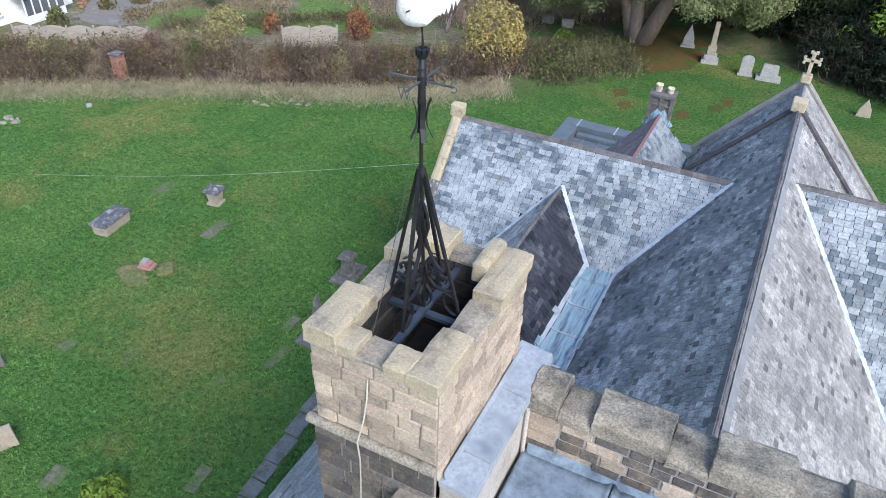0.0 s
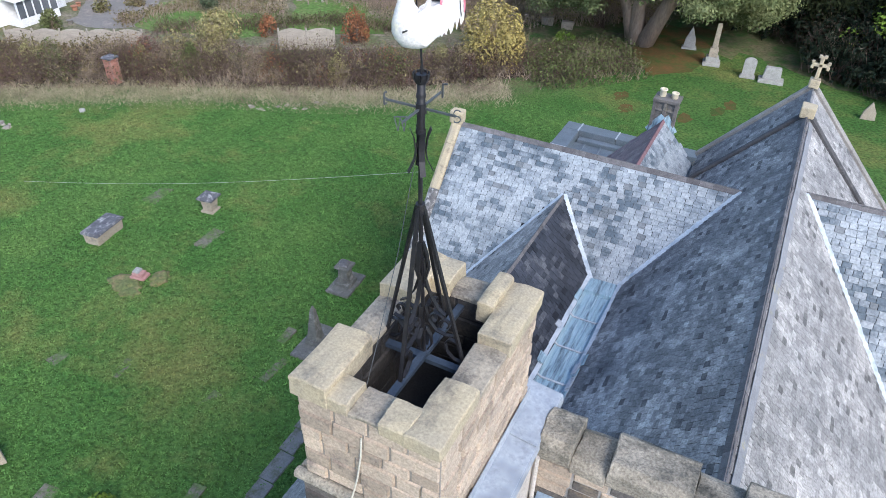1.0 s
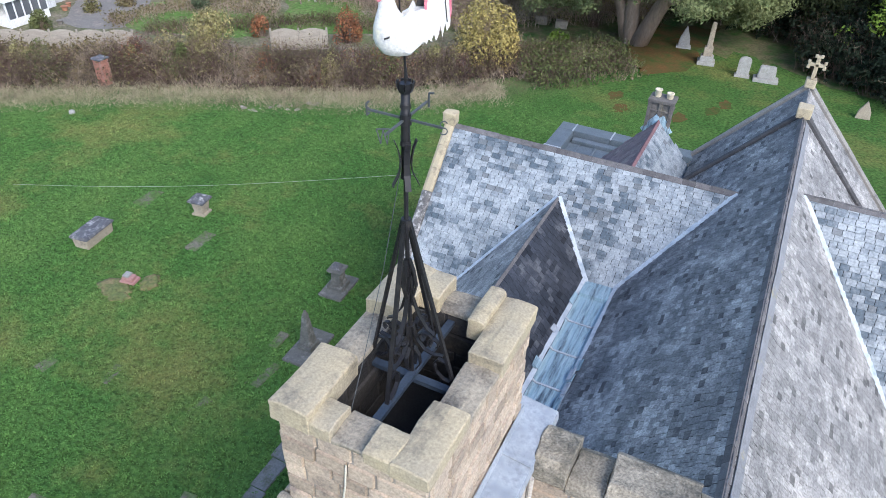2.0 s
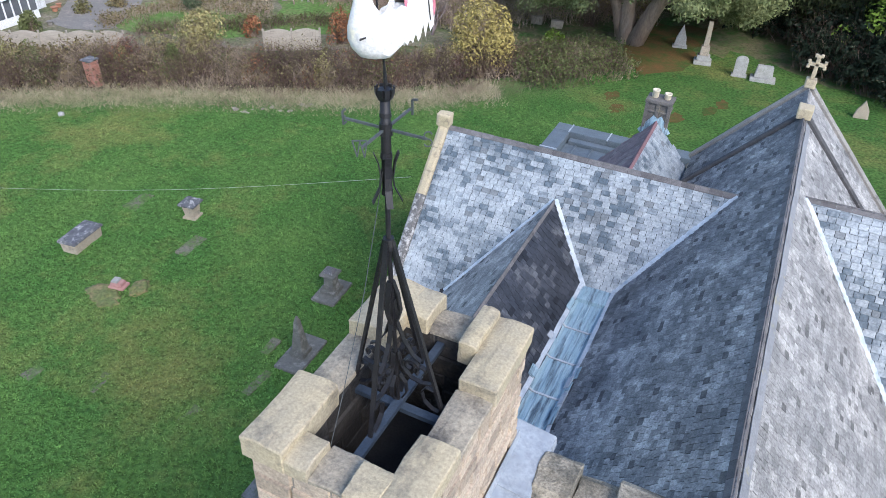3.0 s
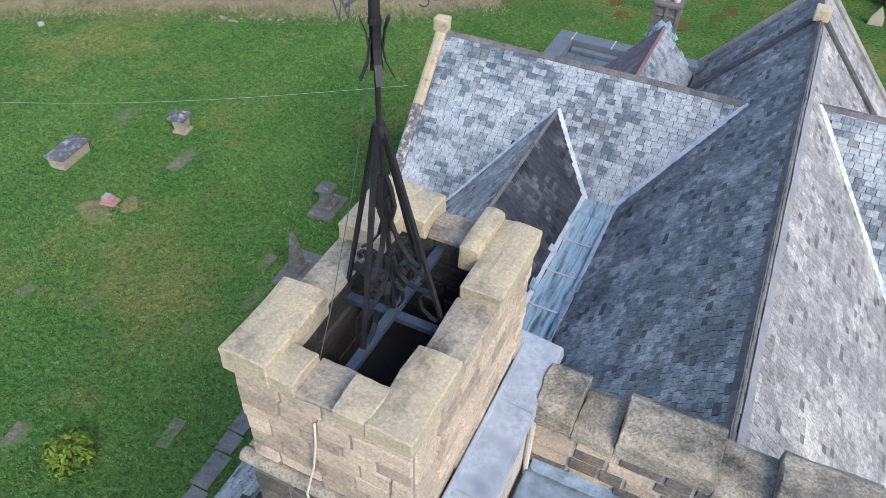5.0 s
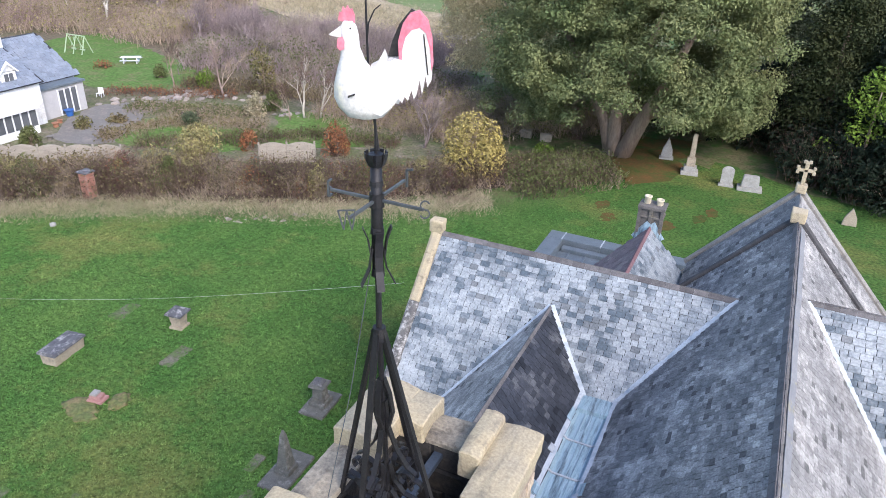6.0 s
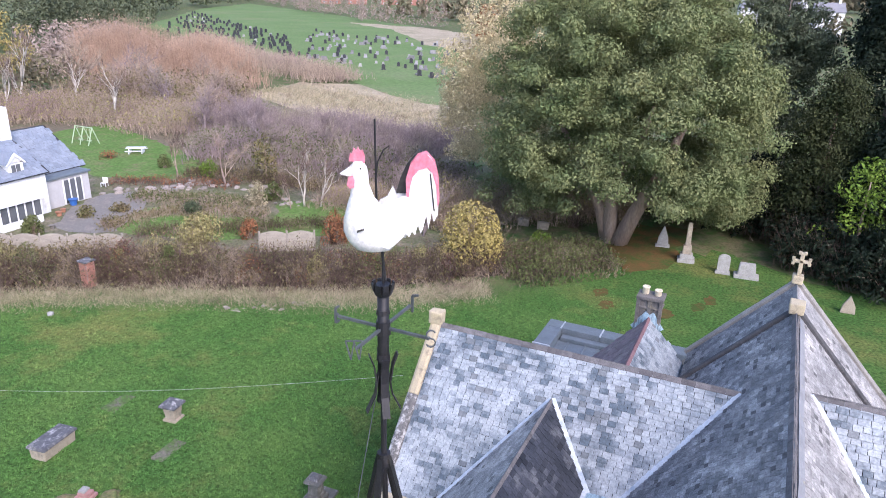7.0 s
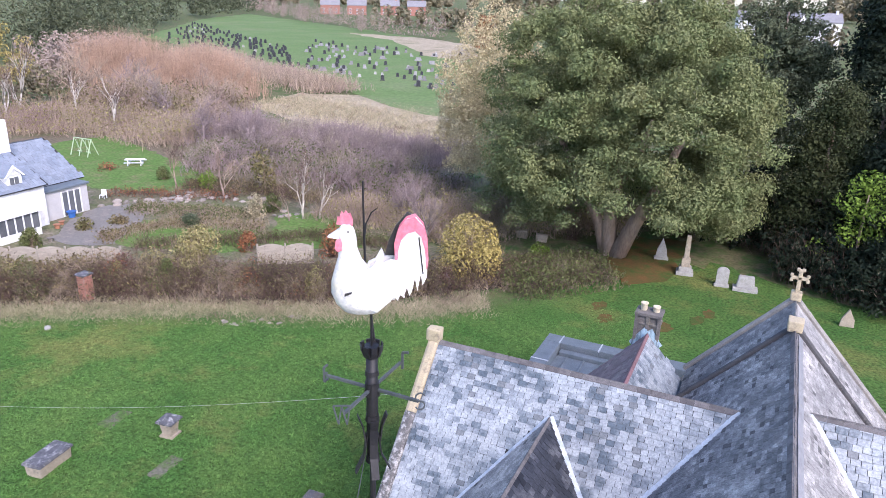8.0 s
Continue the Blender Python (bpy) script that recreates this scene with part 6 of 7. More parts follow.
# pale brown tree behind
x, y = -29.0, 76
leafy_tree("beech_tree", x, y, [([(x, y, -0.2), (x, y, 6), (x + 0.5, y, 14)], 0.5, 0.1)], shell_lobes((x, y, 10.8), (6.8, 6, 10.6), 130, 1.0, 2.0, -0.8), 170, 0.14, BEECH, BARK, "rounded tree with pale brown winter leaves")
# garden trees
bare_tree(-55.38, 61.51, 6.5, TWIG_PALE, TWIG_PALE, "bare pale garden tree with upswept branches")
bare_tree(-62.1, 61.17, 6.0, TWIG_PALE, TWIG_BROWN, "slender bare tree on the lawn", 1, 0.4)
bare_tree(-43.19, 59.34, 6.8, BIRCH, TWIG_BROWN, "white-stemmed bare birch in the garden", 1, 0.35)
bare_tree(-41.8, 60.13, 6.0, BIRCH, TWIG_BROWN, "white-stemmed bare birch in the garden", 1, 0.35)
bare_tree(-43.96, 58.02, 4.0, TWIG_PALE, TWIG_BROWN, "small bare tree in the garden", 1, 0.4)
bare_tree(-32.2, 64.1, 6.0, TWIG_PURPLE, TWIG_PURPLE, "small bare purple tree", 3, 0.35)
bare_tree(-28.73, 57.3, 5.5, TWIG_PURPLE, TWIG_PURPLE, "small bare purple tree", 2, 0.4)
x, y = -52.23, 64.72
leafy_tree("willow", x, y, [([(x, y, 0), (x, y, 2.5), (x, y, 4.5)], 0.12, 0.04)], [(x + RNG.normal(0, 0.8), y + RNG.normal(0, 0.8), RNG.uniform(2.0, 5.0), 0.8, 0.8, 1.0) for _ in range(14)], 60, 0.2, OLIVE, BARK, "small weeping willow with yellow-green leaves")
# scrub beyond the garden
thicket("scrub", "dense bare brown scrub beyond the garden", [(-114.64, 69.12), (-109.27, 78.36), (-95.05, 85.82), (-78.32, 81.93)], 7, 4.5, 10000, TWIG_PALE, LIME_OLIVE, 7000, 0.2, thin=0.034, category="scrub", size=5)
thicket("scrub", "purple-brown bare scrub and brambles", [(-69.98, 71.97), (-61.26, 77.29), (-46.28, 75.71), (-33.41, 74.36)], 6, 3.4, 10000, TWIG_PURPLE, IVY, 9000, 0.17, thin=0.035, category="scrub", size=4)
thicket("scrub", "brown scrub at the garden's edge", [(-42.5, 62.7), (-33.97, 62.01), (-25.19, 62.96)], 3.2, 2.8, 6000, TWIG_PALE, LIME_OLIVE, 3500, 0.12, thin=0.016, category="scrub", size=3)
thicket("scrub", "purple-brown bare thicket along the meadow", [(-84.32, 85.88), (-72.0, 91.05), (-55.17, 90.29), (-40.55, 89.93)], 7, 4.2, 10000, TWIG_PURPLE, None, 0, thin=0.045, category="scrub", size=6)
thicket("meadow_grass", "tussocky bleached meadow grass", [(-97, 124), (-80, 119), (-62, 112), (-48, 105)], 14, 1.1, 9000, STRAW, lean=0.7, thin=0.05, category="grass", size=4, low=0.02)
thicket("willow_scrub", "orange-stemmed winter willow thicket", [(-134.91, 109.16), (-131.03, 117.57), (-114.0, 116.78), (-98.92, 114.86)], 8, 12, 10000, TWIG_ORANGE, None, 0, thin=0.06, lean=0.16, category="scrub", size=9)
thicket("willow_scrub", "yellow-brown willow scrub", [(-114.02, 88.39), (-103.05, 95.76), (-86.21, 99.92)], 8, 6.5, 7000, TWIG_PALE, OLIVE, 7000, 0.3, thin=0.04, lean=0.2, category="scrub", size=7)
thicket("scrub", "dark brown hedge along the cemetery", [(-179.86, 185.33), (-138.34, 163.58), (-109.97, 148.44), (-90.17, 138.1)], 8, 5.5, 7000, TWIG_PALE, None, 0, thin=0.06, category="scrub", size=10)
for x, y, h in ((-115.52, 80.52, 13), (-94.96, 81.82, 10), (-103.52, 82.11, 9), (-111.15, 75.35, 10)):
    bare_tree(x, y, h, BIRCH, TWIG_BROWN, "tall bare birch in the scrub", 1, 0.3)
for x, y, h in ((-75.69, 80.25, 8), (-91.74, 89.8, 9), (-70.28, 83.63, 7), (-59.28, 74.75, 6), (-41.34, 73.99, 5), (-44.02, 69.54, 5)):
    bare_tree(x, y, h, TWIG_PURPLE, TWIG_PURPLE, "bare purple-grey tree in the scrub", 2, 0.45)
for x, y, h, bark in ((-101, 93, 9, TWIG_PALE), (-88, 96, 8, TWIG_PALE), (-80, 88, 7, TWIG_PALE), (-66, 80, 7, TWIG_PURPLE), (-108, 98, 10, TWIG_PURPLE), (-120, 95, 11, TWIG_PALE), (-96, 104, 9, TWIG_PALE), (-54, 80, 6, TWIG_PURPLE)):
    bare_tree(x, y, h, bark, bark, "fine-twigged bare tree in the scrub", 3, 0.5)
x, y = -129.53, 89.39
leafy_tree("beech_tree", x, y, [([(x, y, 0), (x, y, 8)], 0.2, 0.05)], shell_lobes((x, y, 9), (4, 4, 6), 20, 1.2, 2, -0.8), 60, 0.22, YELLOW, BARK, "small tree with amber winter leaves")

# garden borders and shaggy ground
for lab, line, half, h, n, tw, lf, k in (
        ("mixed low plants in the garden border", [(-60.47, 53.05), (-55.08, 55.45), (-48.32, 57.07)], 2.2, 0.9, 2200, TWIG_PALE, IVY, 3500),
        ("brown seed heads and shrubs in the garden", [(-55.28, 45.07), (-53.36, 51.39), (-44.19, 54.57)], 1.6, 1.2, 2200, TWIG_PALE, OLIVE, 2500),
        ("low russet plants by the rockery", [(-67.12, 55.99), (-61.34, 59.38), (-53.86, 61.87)], 1.8, 0.9, 1800, TWIG_BROWN, RUST, 1200),
        ("green shrubs behind the fence", [(-50.88, 44.91), (-44.82, 49.7), (-38.79, 55.29), (-30.75, 56.17)], 1.5, 1.3, 2600, TWIG_BROWN, IVY, 4500),
        ("scrubby plants at the end of the garden", [(-62.37, 63.05), (-54.09, 65.03), (-44.29, 65.36)], 2.5, 1.6, 3000, TWIG_BROWN, OLIVE, 4500)):
    thicket("garden_border", lab, line, half, h, n, tw, lf, k, 0.11, thin=0.016, category="plants", size=1.5)

for k in range(46):
    c, _ = along(HEDGE, 1, 1.2)
    kind = random.choice(((LIME_OLIVE, TWIG_PALE, 1300), (RED_LEAF, TWIG_PURPLE, 900), (IVY, TWIG_BROWN, 1500), (RUST, TWIG_BROWN, 150), (OLIVE, TWIG_PURPLE, 0), (IVY, TWIG_BROWN, 600), (OLIVE, TWIG_PALE, 200)))
    round_bush(float(c[0][0]), float(c[0][1]), random.uniform(0.7, 1.9), random.uniform(1.2, 3.6), kind[0], kind[1], "straggling shrub growing up through the hedge", kind[2], 0.09)

# ---- white house beyond the hedge ----
WHITE_WALL = mat("white_render", (0.80, 0.80, 0.78), (0.74, 0.74, 0.71), 1.0, 0.85, 0.1, 12, c3=(0.66, 0.65, 0.61), c3_scale=0.5, c3_amount=0.3)
WHITE_PAINT = mat("white_frame", (0.82, 0.82, 0.81), (0.78, 0.78, 0.77), 3, 0.5, 0.0)
HOUSE_SLATE = mat("blue_slate", (0.20, 0.235, 0.28), (0.27, 0.30, 0.34), 0.8, 0.6, 0.3, 9, spread=0.14)
PANE = mat("window_pane", (0.10, 0.11, 0.12), (0.15, 0.155, 0.16), 1, 0.08, 0.0, spec=0.6)
house = empty("house", "white rendered cottage with slate roof, dormers and a glazed porch", "house", at=(-68, 40, 0))
HX0, HX1, HR, HE, HZ = -73.8, -62.6, -68.2, 4.1, 7.3
bm = bmesh.new()
prism(bm, [(HX0, 0), (HX0, HE), (HR, HZ - 0.15), (HX1, HE), (HX1, 0)], 26, 46.8, "y")
part("wall", bm, WHITE_WALL, house)
slate_roof("roof", house, [(HR, 25.7, HZ), (HR, 47.1, HZ), (HX1 + 0.35, 47.1, HE - 0.1), (HX1 + 0.35, 25.7, HE - 0.1)], HOUSE_SLATE, 0.5, 0.35)
slate_roof("roof", house, [(HR, 25.7, HZ), (HR, 47.1, HZ), (HX0 - 0.35, 47.1, HE - 0.1), (HX0 - 0.35, 25.7, HE - 0.1)], HOUSE_SLATE, 0.5, 0.35)
part("chimney", boxm(HR + 0.1, HR + 1.3, 46.0, 47.1, 5.6, 9.7, 0.03), WHITE_WALL, house)


def window(parent, x, y0, y1, z0, z1, bars=2):
    """A window in a wall that faces +x: frame, panes and sill."""
    w = part("window", boxm(x - 0.05, x + 0.05, y0, y1, z0, z1), WHITE_PAINT, parent)
    n = bars
    for k in range(n):
        a, b = y0 + 0.07 + k * (y1 - y0 - 0.07) / n, y0 + (k + 1) * (y1 - y0 - 0.07) / n
        part("pane", boxm(x + 0.02, x + 0.06, a, b, z0 + 0.08, z1 - 0.08), PANE, w)
    part("sill", boxm(x, x + 0.16, y0 - 0.08, y1 + 0.08, z0 - 0.08, z0), WHITE_PAINT, w)


for y in (38.2, 41.4, 44.4):
    d = part("dormer", boxm(HX1 - 2.2, HX1 - 0.5, y - 0.75, y + 0.75, HE - 0.3, HE + 1.25), WHITE_WALL, house)
    bm = bmesh.new()
    prism(bm, [(y - 1.0, HE + 1.15), (y, HE + 2.15), (y + 1.0, HE + 1.15), (y + 0.85, HE + 1.1), (y, HE + 1.95), (y - 0.85, HE + 1.1)], HX1 - 3.4, HX1 - 0.35, "x")
    part("dormer_roof", bm, HOUSE_SLATE, d)
    bm = bmesh.new()
    prism(bm, [(y - 1.03, HE + 1.1), (y, HE + 2.18), (y + 1.03, HE + 1.1), (y + 0.85, HE + 1.1), (y, HE + 1.9), (y - 0.85, HE + 1.1)], HX1 - 0.42, HX1 - 0.3, "x")
    part("bargeboard", bm, WHITE_PAINT, d)
    bm = bmesh.new()
    prism(bm, [(y - 0.75, HE + 1.2), (y, HE + 1.95), (y + 0.75, HE + 1.2)], HX1 - 0.7, HX1 - 0.5, "x")
    part("dormer_gable", bm, WHITE_WALL, d)
    part("pane", boxm(HX1 - 0.52, HX1 - 0.46, y - 0.42, y - 0.04, HE + 0.05, HE + 1.05), PANE, d)
    part("pane", boxm(HX1 - 0.52, HX1 - 0.46, y + 0.04, y + 0.42, HE + 0.05, HE + 1.05), PANE, d)
for y in (36.5, 38.8):
    window(house, HX1 + 0.03, y - 0.7, y + 0.7, 0.9, 2.3)
# glazed porch
porch = part("porch", boxm(HX1, HX1 + 1.9, 40.6, 44.6, 0, 0.75), WHITE_WALL, house)
bm = bmesh.new()
prism(bm, [(40.4, 2.45), (42.6, 3.35), (44.8, 2.45), (44.8, 2.3), (40.4, 2.3)], HX1, HX1 + 2.15, "x")
part("porch_roof", bm, WHITE_PAINT, porch)
for k in range(6):
    y = 40.6 + k * 0.8
    part("mullion", boxm(HX1 + 1.82, HX1 + 1.92, y - 0.06, y + 0.06, 0.7, 2.4), WHITE_PAINT, porch)
    if k < 5:
        part("pane", boxm(HX1 + 1.83, HX1 + 1.87, y + 0.07, y + 0.73, 0.76, 2.3), PANE, porch)
for k in range(3):
    x = HX1 + 0.1 + k * 0.85
    part("mullion", boxm(x - 0.06, x + 0.06, 44.5, 44.6, 0.7, 2.4), WHITE_PAINT, porch)
    if k < 2:
        part("pane", boxm(x + 0.07, x + 0.78, 44.53, 44.57, 0.76, 2.3), PANE, porch)
# side wing with its lean-to
wing = part("wing", boxm(-72.0, -65.2, 46.8, 52.6, 0, 3.2), WHITE_WALL, house)
slate_roof("wing_roof", house, [(-69.0, 46.6, 6.9), (-69.0, 52.2, 6.9), (-64.8, 53.0, 3.1), (-64.8, 46.6, 3.1)], HOUSE_SLATE, 0.5, 0.35)
slate_roof("wing_roof", house, [(-69.0, 46.6, 6.9), (-69.0, 52.2, 6.9), (-73.0, 53.0, 3.1), (-73.0, 46.6, 3.1)], HOUSE_SLATE, 0.5, 0.35)
LEAN = mat("grey_lean_to", (0.52, 0.51, 0.50), (0.45, 0.44, 0.43), 1, 0.85, 0.1)
part("lean_to", boxm(-65.2, -63.3, 47.2, 52.0, 0, 2.85), LEAN, house)
part("lean_to_roof", boxm(-65.3, -63.1, 47.0, 52.2, 2.85, 3.05, 0.03), GREY_LEAD, house)
for k in range(4):
    y = 49.0 + k * 0.7
    part("mullion", boxm(-63.32, -63.22, y - 0.07, y + 0.07, 0.1, 2.6), WHITE_PAINT, house)
    if k < 3:
        part("pane", boxm(-63.32, -63.25, y + 0.08, y + 0.62, 0.15, 2.5), PANE, house)

house.location += Vector((-0.6, -0.95, 0))   # set back a little from the patio

# ---- garden things ----
FENCE = mat("fence_wood", (0.42, 0.375, 0.30), (0.30, 0.265, 0.215), 1.5, 0.9, 0.3, 14, spread=0.12, stretch=(1, 1, 5))


def fence_run(a, b, n):
    """Panels with bowed tops between posts."""
    a, b = Vector((*a, 0)), Vector((*b, 0))
    f = empty("garden_fence", "weathered wooden fence panels with bowed tops", "fence", at=tuple(a))
    d = (b - a) / n
    nr = Vector((-d.y, d.x, 0)).normalized()
    for i in range(n):
        o = a + d * i
        for row in range(9):
            z0, z1 = 0.1 + row * 0.18, 0.1 + row * 0.18 + 0.175
            bm = bmesh.new()
            q = []
            for k in range(9):
                t = k / 8
                bow = 0.22 * math.sin(math.pi * t) if row == 8 else 0
                q.append((o + d * (0.03 + 0.94 * t), z0, z1 + bow))
            lo = [[bm.verts.new(c + nr * s * (0.012 + 0.004 * (row % 2)) + Vector((0, 0, z))) for c, z, _ in q] for s in (-1, 1)]
            hi = [[bm.verts.new(c + nr * s * (0.012 + 0.004 * (row % 2)) + Vector((0, 0, z))) for c, _, z in q] for s in (-1, 1)]
            for k in range(8):
                bm.faces.new((lo[0][k], lo[0][k + 1], hi[0][k + 1], hi[0][k]))
                bm.faces.new((lo[1][k + 1], lo[1][k], hi[1][k], hi[1][k + 1]))
                bm.faces.new((hi[0][k], hi[0][k + 1], hi[1][k + 1], hi[1][k]))
            part("board", bm, FENCE, f)
    for i in range(n + 1):
        c = a + d * i
        part("post", boxm(c.x - 0.06, c.x + 0.06, c.y - 0.06, c.y + 0.06, 0, 1.95, 0.01), FENCE, f)


fence_run((-57.5, 35.6), (-48.03, 40.93), 5)
fence_run((-38.75, 46.76), (-34.92, 49.24), 2)
PALE_GREEN = mat("pale_green_paint", (0.45, 0.55, 0.35), (0.38, 0.48, 0.30), 3, 0.6, 0.0)
sx, sy = -85.61, 68.36
sw = empty("swing_frame", "pale green wooden garden swing frame on the lawn", "swing", at=(sx, sy, 0))
for dx in (-1.6, 0.0, 1.6):
    for e in (-1, 1):
        bm = bmesh.new()
        tube(bm, [(sx + dx, sy + e * 0.9, 0), (sx + dx, sy, 2.3)], 0.07, 6)
        part("leg", bm, PALE_GREEN, sw)
bm = bmesh.new()
tube(bm, [(sx - 1.7, sy, 2.3), (sx + 1.7, sy, 2.3)], 0.07, 6)
part("top_bar", bm, PALE_GREEN, sw)
for dx in (-0.8, 0.8):
    part("seat", boxm(sx + dx - 0.35, sx + dx + 0.35, sy - 0.15, sy + 0.15, 0.5, 0.56), PALE_GREEN, sw)
    for e in (-0.3, 0.3):
        bm = bmesh.new()
        tube(bm, [(sx + dx + e, sy, 0.55), (sx + dx + e, sy, 2.3)], 0.025, 5)
        part("rope", bm, PALE_GREEN, sw)
x, y = -75.59, 67.8
pt = empty("picnic_table", "white-painted picnic table on the garden lawn", "table", at=(x, y, 0))
m = turned(x, y, 35)
stone_part("tabletop", pt, -1.2, 1.2, -0.45, 0.45, 0.7, 0.78, m, WHITE_PAINT, 0.01)
for e in (-1, 1):
    stone_part("bench_seat", pt, -1.2, 1.2, e * 0.85 - 0.15, e * 0.85 + 0.15, 0.42, 0.48, m, WHITE_PAINT, 0.01)
    stone_part("leg", pt, e * 0.8 - 0.06, e * 0.8 + 0.06, -0.8, 0.8, 0.0, 0.7, m, WHITE_PAINT, 0.01, 0.7)
ROCK = mat("garden_rock", (0.36, 0.31, 0.26), (0.26, 0.23, 0.20), 1.5, 0.9, 0.4, 8, spread=0.3, by="object")
rocks = []
for k in range(3):
    bm = bmesh.new()
    bmesh.ops.create_icosphere(bm, subdivisions=2, radius=1)
    for v in bm.verts:
        v.co *= 1 + 0.35 * noise.noise(v.co * 1.3 + Vector((k * 5, 0, 0)))
        v.co.z *= 0.6
    rocks.append(finish(bm, "rock", ROCK))


def rock_run(a, b, n, wide, s0=0.2, s1=0.55):
    a, b = Vector((*a, 0)), Vector((*b, 0))
    for k in range(n):
        c = a.lerp(b, random.random()) + Vector((random.gauss(0, wide), random.gauss(0, wide), 0))
        ob = tagged(new("rock", random.choice(rocks)), "rough grey-brown rockery stone in the garden", "rock", "rockery stones")
        s = random.uniform(s0, s1)
        ob.matrix_basis = Matrix.Translation(c + Vector((0, 0, s * 0.25))) @ Matrix.Rotation(random.uniform(0, 6), 4, "Z") @ Matrix.Diagonal((s, s * random.uniform(0.6, 1), s * random.uniform(0.5, 1), 1))


rock_run((-64.08, 52.63), (-58.07, 59.41), 34, 0.9)
rock_run((-58.07, 59.41), (-50.08, 62.0), 18, 0.8)
rock_run((-46.84, 57.91), (-42.95, 61.28), 12, 0.7, 0.15, 0.4)
rock_run((-34.04, 36.4), (-28.91, 39.88), 16, 0.4, 0.08, 0.22)
rock_run((-46.99, 26.32), (-44.97, 26.3), 12, 0.4, 0.1, 0.3)
TERRACOTTA = mat("terracotta", (0.42, 0.2, 0.12), (0.36, 0.17, 0.1), 3, 0.85, 0.1)
BLUE_PLASTIC = mat("blue_plastic", (0.04, 0.14, 0.42), (0.05, 0.16, 0.46), 3, 0.4, 0.0)
for (x, y), s, mt, lab, nm in (((-61.47, 45.36), 0.35, TERRACOTTA, "terracotta plant pot by the porch", "plant_pot"), ((-62.15, 46.38), 0.28, TERRACOTTA, "terracotta plant pot by the porch", "plant_pot"), ((-63.33, 48.46), 0.5, BLUE_PLASTIC, "blue plastic tub by the house wall", "tub"), ((-58.78, 42.56), 0.3, PAVE, "small grey stone planter on the patio", "planter")):
    bm = bmesh.new()
    tube(bm, [(x, y, 0), (x, y, s * 0.9), (x, y, s * 1.1), (x, y, s * 1.3)], s * 0.6, 12, s)
    thing(nm, bm, mt, lab, nm.replace("_", " "))
x, y = -66.2, 54.67
ch = empty("garden_chair", "white garden chair on the patio", "chair", at=(x, y, 0))
m = turned(x, y, 20)
stone_part("seat", ch, -0.3, 0.3, -0.3, 0.3, 0.42, 0.47, m, WHITE_PAINT, 0.01)
stone_part("backrest", ch, -0.3, 0.3, 0.25, 0.3, 0.47, 1.0, m, WHITE_PAINT, 0.01)
for dx in (-0.26, 0.26):
    for dy in (-0.26, 0.26):
        stone_part("leg", ch, dx - 0.03, dx + 0.03, dy - 0.03, dy + 0.03, 0, 0.42, m, WHITE_PAINT, 0.005)
WATER = mat("pond_water", (0.02, 0.025, 0.025), (0.03, 0.035, 0.03), 1, 0.08, 0.0)
patch("pond", [(-56.51, 55.33), (-53.33, 58.13), (-51.18, 56.55), (-54.3, 53.86)], WATER, "small dark garden pond", 0.07, "pond", jag=0.15)

# ---- cemetery stones ----
def grave_mesh(name, w, h, d, material):
    bm = bmesh.new()
    prism(bm, [(-w / 2, 0), (-w / 2, h * 0.8), (-w * 0.3, h * 0.96), (0, h), (w * 0.3, h * 0.96), (w / 2, h * 0.8), (w / 2, 0)], -d / 2, d / 2, "y")
    box(bm, -w * 0.65, w * 0.65, -d * 1.2, d * 1.2, 0, 0.16)
    return finish(bm, name, material)


BLACK_STONE = mat("black_granite", (0.025, 0.026, 0.03), (0.05, 0.05, 0.055), 3, 0.5, 0.0)
DARK_G, PALE_G = grave_mesh("gravestone", 1.0, 1.5, 0.3, BLACK_STONE), grave_mesh("gravestone", 0.9, 1.0, 0.25, WHITE_STONE)


def grave_rows(quad, rows, cols, pale, keep, s):
    A, B, Cc, D = [Vector((*q, 0.08)) for q in quad]
    for i in range(rows):
        for j in range(cols):
            if random.random() > keep:
                continue
            u, v = (j + random.uniform(-0.3, 0.3)) / (cols - 1), (i + random.uniform(-0.15, 0.15)) / max(1, rows - 1)
            c = A.lerp(B, u).lerp(D.lerp(Cc, u), v)
            lt = random.random() < pale
            ob = tagged(new("gravestone", PALE_G if lt else DARK_G), "pale gravestone in the far cemetery rows" if lt else "black polished gravestone in the far cemetery rows", "gravestone", "cemetery gravestones")
            k = s * random.uniform(0.8, 1.2)
            ob.matrix_basis = Matrix.Translation(c) @ Matrix.Rotation(random.uniform(0.3, 0.6), 4, "Z") @ Matrix.Diagonal((k, k, k, 1))


grave_rows(((-237.97, 231.44), (-128.42, 173.51), (-179.02, 235.03), (-329.88, 346.1)), 10, 24, 0.1, 0.65, 0.9)
grave_rows(((-132.75, 182.16), (-70.65, 155.6), (-110.44, 247.36), (-187.47, 269.85)), 9, 16, 0.2, 0.5, 0.85)

